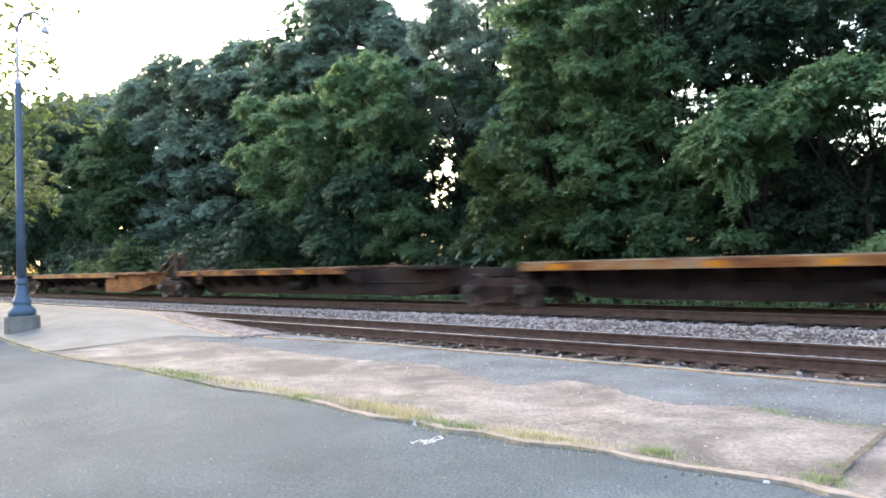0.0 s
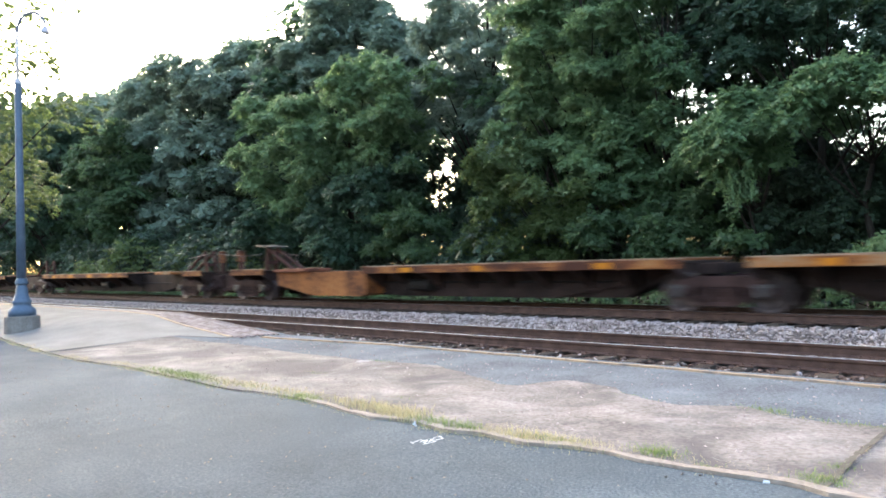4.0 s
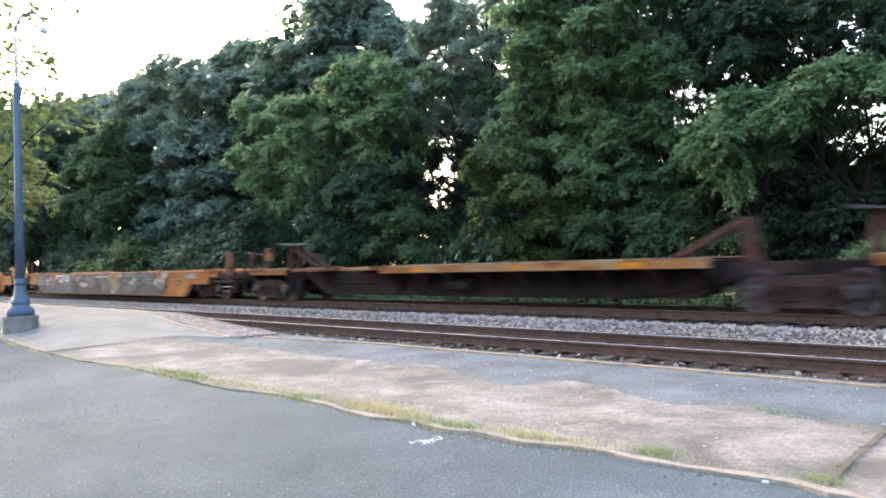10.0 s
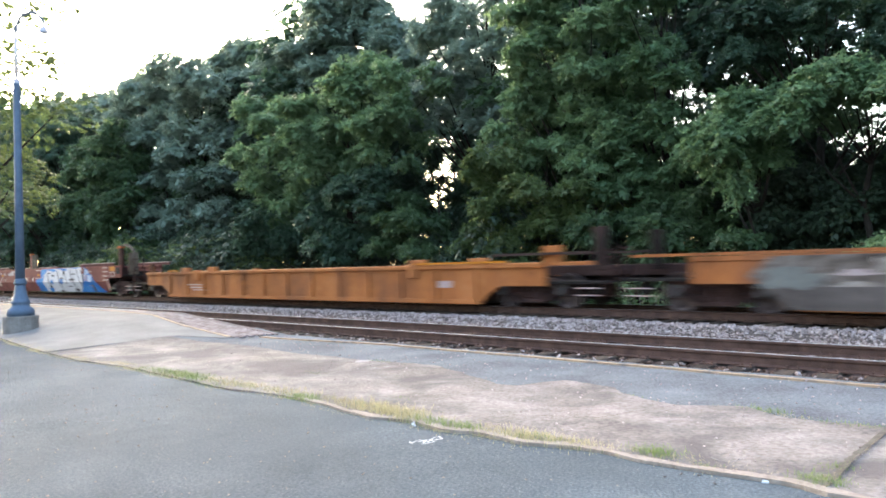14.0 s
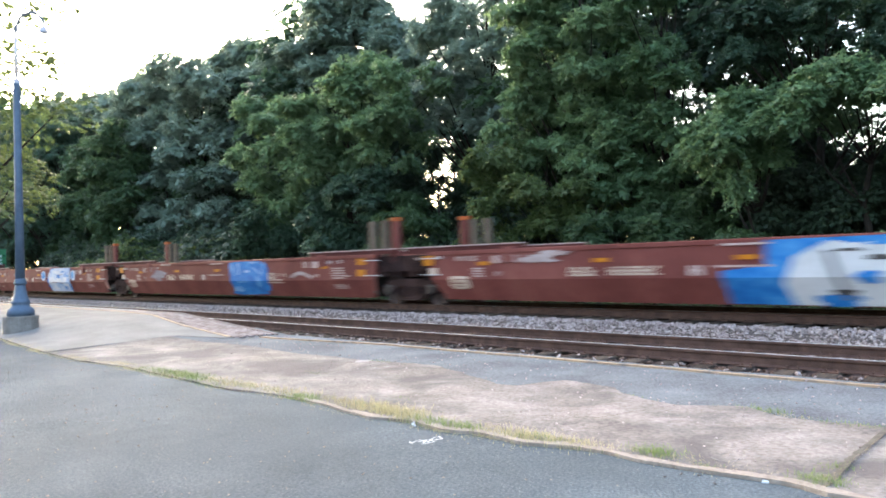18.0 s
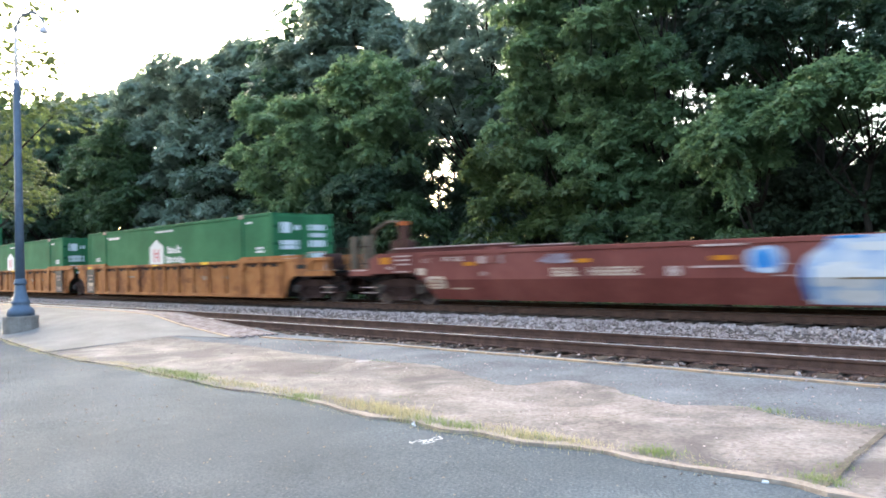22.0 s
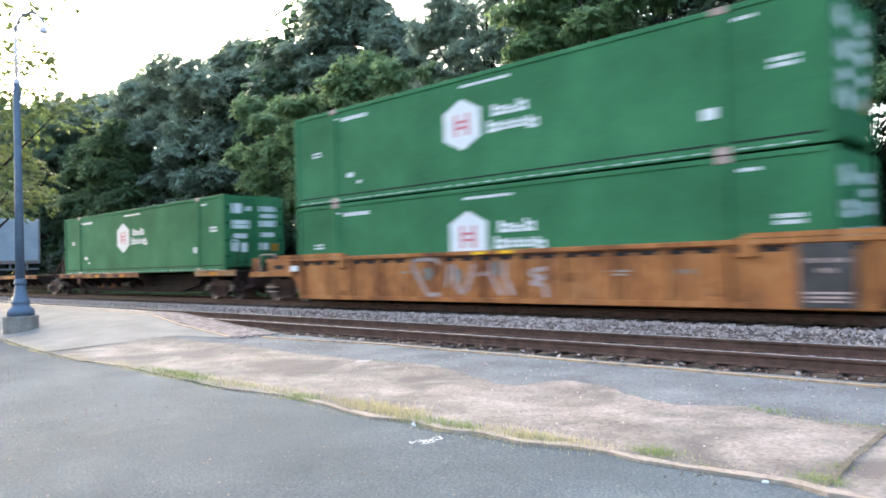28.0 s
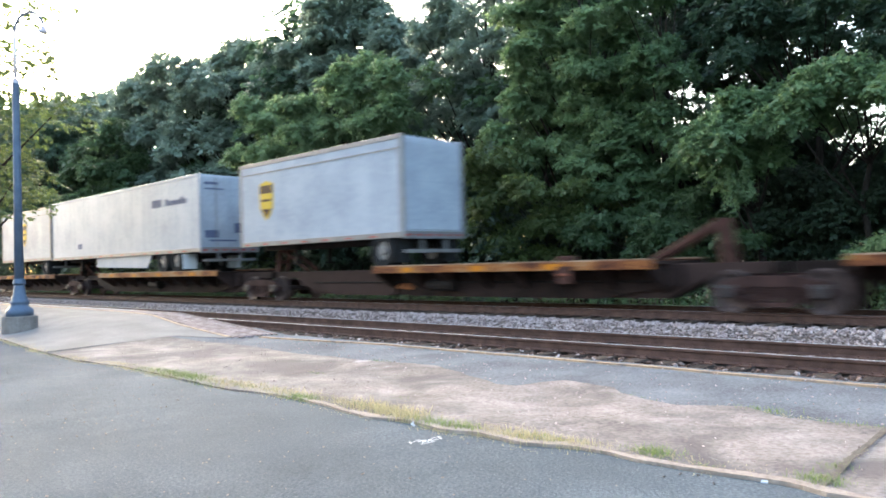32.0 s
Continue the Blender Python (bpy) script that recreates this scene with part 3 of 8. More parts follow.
stones("ballast", 0, -46, lambda u: YN + 0.95 + u * (YT - 0.95 - YN - 0.95), mid_z, 34000, STONE, "loose pale grey crushed stone ballast between the tracks", 1, (0.017, 0.034))
stones("ballast_near", 0, -15, lambda u: YN + 1.3 + u * (YT - 1.0 - YN - 1.3), mid_z, 8500, STONE, "pale crushed stone heaped between the tracks", 12, (0.018, 0.034))
stones("ballast_far", -46, -140, lambda u: YN + 0.95 + u * (YT - 0.95 - YN - 0.95), mid_z, 6500, STONE, "pale crushed stone ballast further up the line", 2, (0.045, 0.08))
stones("ballast_rusty", 0, -22, lambda u: YN - 0.66 + u * 1.32, lambda x, y: ZN - 0.2 + 0 * x, 7000, STONE_RUST, "rust-brown stones between the near rails", 3, (0.02, 0.04))
stones("ballast_edge", 0, -16, lambda u: 8.85 + u * 1.25, lambda x, y: ZN - 0.215 + 0 * x, 4500, STONE_RUST, "brown and grey stones along the near rail", 4, (0.02, 0.04))
stones("ballast_pale", 0, -14, lambda u: 8.85 + u * 1.2, lambda x, y: ZN - 0.19 + 0 * x, 170, STONE, "scattered pale stones along the near rail", 6, (0.02, 0.045))


stones("grit", 1.5, -16, lambda u: -1.0 + u * 5.4, lambda x, y: ZG - 0.018 + 0 * x, 1500, M["block"], "loose pale grit on the asphalt lot", 8, (0.004, 0.011))
stones("grit_walk", 1.5, -13, lambda u: 4.6 + u * 4.0, lambda x, y: ZG - 0.005 + 0 * x, 900, STONE, "loose grit on the walk", 9, (0.005, 0.012))
stones("tar_crumbs", -1.8, -2.2, lambda u: 4.25 + u * 0.2, lambda x, y: ZG - 0.01 + 0 * x, 5, M["spraydark"], "dark crumbs of broken asphalt", 10, (0.008, 0.016))


# ---- grass ----
def grass(name, spots, material, label, seed):
    """Blades in tufts: (x, y, spread in x, spread in y, height, blades)."""
    r = np.random.default_rng(seed)
    vs, fs, k = [], [], 0
    for x, y, sx, sy, h, n in spots:
        n, h = int(n * 1.1), h * 0.8
        p = np.stack([x + r.normal(0, sx, n), y + r.normal(0, sy, n)], -1)
        hh = h * r.uniform(0.45, 1.1, n)
        a = r.uniform(0, 2 * np.pi, n)
        lean = r.uniform(0.15, 0.9, n) * hh
        d = np.stack([np.cos(a), np.sin(a)], -1)
        w = 0.003 + 0.016 * hh
        sd = np.stack([-d[:, 1], d[:, 0]], -1) * (w * 0.5)[:, None]
        z0 = np.array([ground_z(q[0], q[1]) for q in p]) - 0.02
        b0, b1 = p - sd, p + sd
        m0, m1 = p + d * (lean * 0.35)[:, None] - sd * 0.8, p + d * (lean * 0.35)[:, None] + sd * 0.8
        t = p + d * lean[:, None]
        lay = np.stack([np.c_[b0, z0], np.c_[b1, z0], np.c_[m1, z0 + hh * 0.6], np.c_[m0, z0 + hh * 0.6], np.c_[t + sd * 0.1, z0 + hh], np.c_[t - sd * 0.1, z0 + hh]], 1)
        vs.append(lay.reshape(-1, 3))
        i = k + 6 * np.arange(n)[:, None]
        fs.append(np.concatenate([i + np.array([0, 1, 2, 3]), i + np.array([3, 2, 4, 5])]))
        k += 6 * n
    me = fast_mesh(name, np.concatenate(vs), np.concatenate(fs), material)
    return tagged(mesh_ob(name, me, None), label, "grass", kind="stuff")


rnd = random.Random(21)
dry, lush = [], []
x = -26.0
while x < 3:
    if noise.noise((x * 1.1, 4.0, 0)) > 0.05 or x < -9 or rnd.random() < 0.12:
        dry.append((x, LOT_EDGE(x) + rnd.uniform(-0.02, 0.14), 0.13, 0.07, rnd.uniform(0.025, 0.06), rnd.randint(60, 120)))
    if rnd.random() < 0.06:
        lush.append((x, LOT_EDGE(x) + rnd.uniform(-0.06, 0.05), 0.1, 0.04, rnd.uniform(0.04, 0.09), 40))
    x += 0.13
for gx, gy, sx, sy, h, n in ((-9.8, 4.6, 0.3, 0.07, 0.1, 260), (-8.95, 4.57, 0.3, 0.08, 0.12, 420), (-7.6, 4.63, 0.35, 0.06, 0.07, 160), (-6.43, 4.55, 0.14, 0.06, 0.1, 300), (-5.4, 4.65, 0.3, 0.08, 0.07, 160),
                             (-4.5, 4.52, 0.16, 0.06, 0.1, 240), (-4.15, 4.54, 0.12, 0.06, 0.1, 240), (-3.4, 4.65, 0.22, 0.06, 0.07, 200), (-2.52, 4.76, 0.1, 0.06, 0.09, 330), (-2.1, 4.68, 0.06, 0.03, 0.05, 40),
                             (-1.42, 4.78, 0.08, 0.06, 0.08, 260), (-1.43, 5.14, 0.05, 0.05, 0.06, 110), (-2.45, 6.67, 0.13, 0.06, 0.06, 170), (-3.8, 6.6, 0.12, 0.05, 0.04, 120), (-7.9, 6.95, 0.14, 0.05, 0.05, 120),
                             (-7.8, 5.7, 0.14, 0.05, 0.05, 90), (-1.62, 6.48, 0.2, 0.05, 0.06, 160), (-5.6, 5.2, 0.1, 0.04, 0.04, 60), (-3.5, 5.9, 0.12, 0.05, 0.03, 70), (-6.9, 6.2, 0.2, 0.05, 0.03, 70)):
    lush.append((gx, gy, sx, sy, h, n))
for gx, gy, sx, sy, h, n in ((-7.7, 4.63, 0.6, 0.1, 0.09, 520), (-6.9, 4.66, 0.3, 0.08, 0.09, 260), (-5.5, 4.63, 0.35, 0.1, 0.11, 560), (-5.0, 4.6, 0.2, 0.09, 0.13, 320), (-4.4, 4.55, 0.3, 0.06, 0.06, 160),
                             (-3.65, 4.6, 0.2, 0.08, 0.1, 360), (-3.2, 4.66, 0.2, 0.07, 0.09, 320), (-8.9, 4.6, 0.4, 0.06, 0.08, 200), (-2.5, 4.72, 0.16, 0.06, 0.06, 100), (-2.0, 4.7, 0.25, 0.04, 0.04, 80),
                             (-1.4, 5.75, 0.02, 0.4, 0.035, 320), (-1.39, 4.85, 0.05, 0.08, 0.05, 160), (-7.95, 5.6, 0.05, 0.2, 0.04, 90), (-2.3, 6.6, 0.3, 0.04, 0.03, 120), (-5.0, 4.7, 1.4, 0.09, 0.05, 900), (-8.5, 4.66, 1.2, 0.08, 0.05, 600), (-2.6, 4.78, 0.9, 0.06, 0.04, 400), (-4.76, 4.45, 0.08, 0.06, 0.16, 60)):
    dry.append((gx, gy, sx, sy, h, n))
grass("dry_grass", dry, M["straw"], "straw-dry grass along the edge of the lot", 1)
grass("green_grass", lush, M["grass"], "green grass tufts in the pavement joints", 2)

ribbon("concrete_kerb", lambda x: LOT_EDGE(x) + 0.008, lambda x: LOT_EDGE(x) + 0.09 + wobble(x, 0.05, 3, 12), -6.5, 12, 300, 0.01, M["kerb"], "pale worn concrete kerb along the lot", "kerb")
# crack with a sunken joint across the concrete, and hairline cracks
g = bm_new()
rnd = random.Random(8)


def crack(bm, pts, w):
    for (x0, y0), (x1, y1) in zip(pts, pts[1:]):
        n = 6
        for i in range(n):
            a, b = i / n, (i + 1) / n
            p, q = Vector((x0 + (x1 - x0) * a, y0 + (y1 - y0) * a, 0)), Vector((x0 + (x1 - x0) * b, y0 + (y1 - y0) * b, 0))
            d = (q - p).normalized()
            s = Vector((-d.y, d.x, 0)) * w * rnd.uniform(0.5, 1.2)
            z = Vector((0, 0, max(ground_z(p.x, p.y), ground_z(q.x, q.y)) + 0.014))
            bm.faces.new([bm.verts.new(c + z) for c in (p - s, q - s, q + s, p + s)])


crack(g, ((-9.1, 4.9), (-8.9, 5.3), (-9.2, 5.9)), 0.004)
crack(g, ((-7.88, 4.75), (-7.9, 5.45), (-7.98, 6.0), (-8.08, 6.45), (-8.16, 6.9)), 0.007)
crack(g, ((-5.9, 4.95), (-5.5, 5.2), (-5.3, 5.5)), 0.005)
crack(g, ((-4.6, 4.6), (-4.2, 5.1), (-3.4, 5.5), (-3.1, 6.4)), 0.003)
tagged(part("pavement_cracks", g, M["rustbed"], None), "dark cracks and joints in the concrete walk", "crack", kind="stuff")

g = bm_new()
crack(g, ((-1.37, 4.66), (-1.38, 5.0), (-1.41, 5.36), (-1.41, 5.82), (-1.42, 6.55)), 0.026)
tagged(part("slab_joint", g, M["joint"], None), "wide soil-filled joint across the concrete walk", "joint", kind="structure")
g = bm_new()
r15 = random.Random(15)
for cx, cy, rx, ry in ((-8.06, 6.75, 0.1, 0.17), (-7.33, 6.6, 0.03, 0.1), (-7.4, 6.4, 0.025, 0.06)):
    n, z = 18, ground_z(cx, cy) + 0.0155
    g.faces.new([g.verts.new((cx + rx * r15.uniform(0.55, 1.15) * math.cos(2 * math.pi * i / n), cy + ry * r15.uniform(0.55, 1.15) * math.sin(2 * math.pi * i / n), z)) for i in range(n)])
tagged(part("cement_patches", g, M["newcement"], None), "pale cement patches on the old concrete walk", "patch", kind="stuff")
g = bm_new()
for cx, cy, ln, ang in ((-1.66, 4.53, 0.04, 20), (-4.55, 4.36, 0.03, 70), (-4.5, 4.33, 0.02, 10), (-4.6, 4.42, 0.025, 120)):
    z, d = ZG + 0.004, Vector((math.cos(radians(ang)), math.sin(radians(ang)), 0)) * ln / 2
    e = Vector((-d.y, d.x, 0)) * 0.35
    c = Vector((cx, cy, z))
    lo = [g.verts.new(p) for p in (c - d - e, c + d - e * 0.6, c + d * 0.9 + e, c - d * 0.8 + e)]
    hi = [g.verts.new(p.co + Vector((0, 0, 0.006 + 0.012 * k / 3))) for k, p in enumerate(lo)]
    g.faces.new(hi)
    for k in range(4):
        g.faces.new((lo[k], lo[(k + 1) % 4], hi[(k + 1) % 4], hi[k]))
tagged(part("paper_scraps", g, M["chalk"], None), "white scraps of litter beside the lot's edge", "litter", kind="stuff")
g = bm_new()
r6 = random.Random(16)
for cx, cy, ln in ((-2.61, 6.01, 0.1), (-2.33, 5.9, 0.2), (-2.3, 5.22, 0.14), (-1.92, 5.08, 0.26), (-2.1, 4.83, 0.13), (-3.68, 6.24, 0.25), (-6.0, 6.83, 0.12), (-3.03, 6.11, 0.06), (-7.28, 6.38, 0.25), (-10.1, 6.17, 0.3),
                   (-2.7, 5.5, 0.05), (-4.4, 6.3, 0.08), (-2.0, 5.7, 0.1), (-1.75, 5.45, 0.12)):
    ang = radians(r6.uniform(-30, 50))
    d, q = Vector((math.cos(ang), math.sin(ang), 0)), Vector((-math.sin(ang), math.cos(ang), 0)) * r6.uniform(0.006, 0.014)
    c = Vector((cx, cy, ground_z(cx, cy) + 0.015))
    g.faces.new([g.verts.new(p) for p in (c - d * ln / 2, c - q, c + d * ln / 2, c + q)])
tagged(part("concrete_scrapes", g, M["pad"], None), "pale scrapes on the concrete walk", "scrape", kind="stuff")

# ---- lamp post ----
LX, LY = -18.7, 5.46
LZ = ground_z(LX, LY)
lamp = thing("street_lamp", LX, LY, LZ, "blue-grey metal lamp post with a gooseneck on a round concrete base", "street lamp")
part("pedestal", lathe(bm_new(), [(0.37, -0.15), (0.37, 0.32), (0.355, 0.345)], 28), M["block"], lamp, "weathered round concrete block")
g = bm_new()
lathe(g, [(0.29, 0.345), (0.29, 0.45), (0.27, 0.5), (0.2, 0.56), (0.18, 0.62), (0.205, 0.645), (0.205, 0.68), (0.175, 0.71), (0.135, 0.85), (0.115, 1.0), (0.105, 1.08)], 16)
part("base", g, M["lamp"], lamp, smooth=True)
part("collar", lathe(bm_new(), [(0.115, 1.06), (0.14, 1.08), (0.14, 1.12), (0.118, 1.15), (0.13, 1.17), (0.1, 1.2)], 16), M["lamp"], lamp, smooth=True)
part("pole", lathe(bm_new(), [(0.1, 1.18), (0.085, 3.5), (0.075, 5.75), (0.075, 5.8)], 14), M["lamp"], lamp, smooth=True)
part("ferrule", lathe(bm_new(), [(0.085, 5.74), (0.085, 5.82), (0.05, 5.86)], 14), M["lamppale"], lamp, "pale metal ferrule")
part("upper_pole", lathe(bm_new(), [(0.042, 5.8), (0.036, 6.5), (0.034, 6.9)], 10), M["lamppale"], lamp, "pale thin upper tube", smooth=True)
g = bm_new()
pts = [Vector((0, 0, 6.85))] + [Vector((0.34 - 0.34 * math.cos(a), 0.2 - 0.2 * math.cos(a), 6.95 + 0.42 * math.sin(a))) for a in (i * math.pi / 12 for i in range(12))]
for a, b in zip(pts, pts[1:]):
    tube(g, a, b, 0.034, 0.034, 8)
part("gooseneck", g, M["lamp"], lamp, "curved arm")
part("shade", lathe(bm_new(), [(0.04, 7.0), (0.06, 6.96), (0.11, 6.88), (0.115, 6.86), (0.09, 6.85)], 16, (0.67, 0.39)), M["lamppale"], lamp, "small bell shade")

# ---- trees ----
def spray_field(rng, centres, outward, n_leaf, length, droop, width):
    """Leafy twigs: a row of paired leaflets along a drooping stalk for every centre. Returns corners and quads."""
    n = len(centres)
    up = np.array([0, 0, 1.0])
    d = outward + rng.normal(0, 0.45, (n, 3))
    d[:, 2] = d[:, 2] * 0.6 - droop * rng.random(n)
    d /= np.linalg.norm(d, axis=1)[:, None]
    side = np.cross(d, up) + rng.normal(0, 0.25, (n, 3))
    side /= np.linalg.norm(side, axis=1)[:, None]
    nrm = np.cross(side, d)
    ln = length * rng.uniform(0.6, 1.3, n)
    k = np.arange(n_leaf)
    along = (k // 2 + 0.5) / ((n_leaf + 1) // 2)
    sg = np.where(k % 2 == 0, 1.0, -1.0)
    base = centres[:, None] + d[:, None] * (along[None, :, None] * ln[:, None, None]) - up * (along ** 2)[None, :, None] * (droop * 0.35 * ln)[:, None, None]
    ld = side[:, None] * sg[None, :, None] * 0.9 + d[:, None] * 0.5 - up * (0.25 + 0.5 * rng.random((n, n_leaf, 1))) + rng.normal(0, 0.22, (n, n_leaf, 3))
    ld /= np.linalg.norm(ld, axis=2)[..., None]
    ll = (length * 0.42 * np.sin(np.pi * (0.25 + 0.65 * along)))[None, :, None] * rng.uniform(0.7, 1.25, (n, n_leaf, 1))
    ws = np.cross(ld, nrm[:, None] + rng.normal(0, 0.35, (n, n_leaf, 3)))
    ws /= np.linalg.norm(ws, axis=2)[..., None] + 1e-6
    ws = ws * ll * width
    tip = base + ld * ll
    mid = base + ld * ll * 0.45
    v = np.stack([base, mid + ws, tip, mid - ws], 2).reshape(-1, 3)
    f = np.arange(len(v)).reshape(-1, 4)
    return v, f


def crown(name, seed, height, radius, low, n_spray, material, length=0.5, droop=0.8, n_leaf=12, lobes=22, lean=0.0, width=0.28):
    """A crown of many leafy twigs on uneven lobes; also gives the lobes, for the limbs."""
    rng = np.random.default_rng(seed)
    cs, ns, lob = [], [], []
    share = n_spray // lobes
    for i in range(lobes):
        h = low + (height - low) * ((i + 0.6) / lobes) ** 0.9
        t = (h - low) / (height - low)
        r_at = radius * (0.55 + 0.75 * math.sin(math.pi * min(1, 0.22 + 0.72 * t)) - 0.35 * t)
        a = i * 2.4 + rng.uniform(-0.5, 0.5)
        q = rng.uniform(0.35, 0.85) * r_at
        c = np.array([q * math.cos(a) + lean * t, q * math.sin(a), h])
        rr = rng.uniform(0.3, 0.5) * radius * np.array([1.15, 1.15, 0.75])
        u = rng.normal(0, 1, (share, 3))
        u /= np.linalg.norm(u, axis=1)[:, None]
        u[:, 2] = np.where(u[:, 2] < -0.4, -u[:, 2], u[:, 2])
        cs.append(c + u * rr * (rng.random(share) ** 0.35)[:, None])
        ns.append(u + np.array([c[0], c[1], 0]) / (radius * 1.5))
        lob.append(c)
    v, f = spray_field(rng, np.concatenate(cs), np.concatenate(ns), n_leaf, length, droop, width)
    return fast_mesh(name, v, f, material), lob


def limbs(bm, lob, height, r0, lean=0.0, seed=0):
    r = random.Random(seed)
    top = height * 0.86
    p = [Vector((lean * (k / 6) ** 1.2 + r.uniform(-0.12, 0.12) * (k > 0), r.uniform(-0.12, 0.12) * (k > 0), top * k / 6)) for k in range(7)]
    for k in range(6):
        tube(bm, p[k], p[k + 1], r0 * (1 - k / 7), r0 * (1 - (k + 1) / 7), 8, False)
    for c in lob:
        c = Vector(c)
        k = max(1, min(5, int(c.z / top * 6 - 1.2)))
        a = p[k]
        m = a.lerp(c, 0.5) + Vector((0, 0, -0.25))
        rr = r0 * (1 - k / 7) * 0.42
        tube(bm, a, m, rr, rr * 0.7, 5, False)
        tube(bm, m, c, rr * 0.7, rr * 0.25, 5, False)
    return bm


KINDS = {}
for i, hh, rad, low, n, mt, ln, dr, nl, wd, words in (
        (3, 14.5, 3.4, 3.0, 3200, "leafcool", 0.5, 0.6, 10, 0.36, "tall fine-leaved dark green tree in the wood"),
        (4, 11.0, 3.2, 1.6, 2800, "leaf", 0.5, 1.0, 14, 0.27, "broad drooping green tree low over the track"),
        (5, 16.0, 4.2, 4.0, 1300, "leafdark", 0.9, 0.7, 9, 0.42, "tall tree deep in the wood, leaves darkened for shade"),
        (6, 13.5, 3.6, 3.0, 1200, "leaf", 0.9, 0.7, 9, 0.42, "tall green tree deep in the wood"),
        (7, 15.0, 3.9, 3.5, 1250, "leafcool", 0.9, 0.9, 9, 0.42, "tall blue-green tree deep in the wood"),
        (8, 15.5, 4.3, 8.8, 1500, "leafcool", 0.8, 0.8, 9, 0.42, "tall bare-trunked tree with a high crown"),
        (9, 15.0, 3.8, 3.6, 2100, "leaf", 0.5, 0.7, 12, 0.32, "tall thin-crowned tree with open branches")):
    cm, lob = crown("crown", 40 + i, hh, rad, low, n, M[mt], ln, dr, nl, 22, 0.0, wd)
    tb = limbs(bm_new(), lob, hh, 0.2 + 0.006 * hh, 0.0, i)
    tm = bpy.data.meshes.new("trunk")
    tb.to_mesh(tm)
    tb.free()
    tm.materials.append(M["bark"])
    KINDS[i] = cm, tm, words


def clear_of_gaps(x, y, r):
    """Keeps a crown of radius r off the camera's sight lines to the sky gaps."""
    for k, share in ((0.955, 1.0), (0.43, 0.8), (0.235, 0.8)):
        sight_x = -y * k
        if abs(x - sight_x) < r * share:
            x = sight_x + math.copysign(r * share, x - sight_x)
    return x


def tree(kind, x, y, s, turn):
    ob = thing("tree", x, y, -0.8, KINDS[kind][2], "tree", "trees of the wood")
    ob.matrix_basis = pose(x, y, -0.8, 0, 0, turn) @ Matrix.Diagonal((s, s, s, 1))
    mesh_ob("crown", KINDS[kind][0], None, ob)
    mesh_ob("trunk", KINDS[kind][1], None, ob)
    return ob


def lobed_tree(leaves, x, y, length, label, lobes, zb=-0.8, fill=1.0):
    """A tree whose boughs end in leaf masses, each (across, deep, height, radius): uneven clusters of drooping twigs, thick on top and open below."""
    rng = np.random.default_rng(int(-x * 31 + y * 7))
    cs, ns, ends = [], [], []
    for i, (dx, dy, z, r) in enumerate(lobes):
        for far in ((0, 1) if i % 2 == 0 else (0,)):
            c = np.array([dx + far * rng.uniform(-0.8, 0.8), dy + far * (1.0 + r), z + far * rng.uniform(-0.3, 0.8)])
            ends.append(c + np.array([0, 0.2, -0.2 * r]))
            for k in range(3 if far else 6):
                w = rng.normal(0, 1, 3)
                w *= rng.uniform(0.35, 0.75) / np.linalg.norm(w)
                q = r * rng.uniform(0.38, 0.62)
                cc = c + w * r * np.array([1.15, 0.9, 0.85])
                n = int(fill * (46 if not far else 36) * (q / length) ** 2) + 5
                u = rng.normal(0, 1, (n, 3))
                u /= np.linalg.norm(u, axis=1)[:, None]
                u[:, 2] = np.where(u[:, 2] < -0.3, -u[:, 2], u[:, 2])
                cs.append(cc + u * (np.array([1.1, 1.0, 0.7]) * q) * (rng.random(n) ** 0.4)[:, None])
                ns.append(u * np.array([1, 1, 0.6]) + w * 0.5 + np.array([0, -0.25, 0.1]))
    v, f = spray_field(rng, np.concatenate(cs), np.concatenate(ns), 10 if x > -40 else 7, length, 0.8, 0.3 if x > -40 else 0.36)
    ob = thing("tree", x, y, zb, label, "tree", "trees of the wood")
    mesh_ob("crown", fast_mesh("crown", v, f, M[leaves]), None, ob)
    top = max(e[2] for e in ends)
    part("trunk", limbs(bm_new(), [e - np.array([0, 2.0, 0]) for e in ends], top / 0.9, 0.08 + 0.01 * top, 0.0, int(-x)), M["bark"], ob, m=pose(0, 2.0, 0))
    return ob


rnd = random.Random(77)
THICKET = []
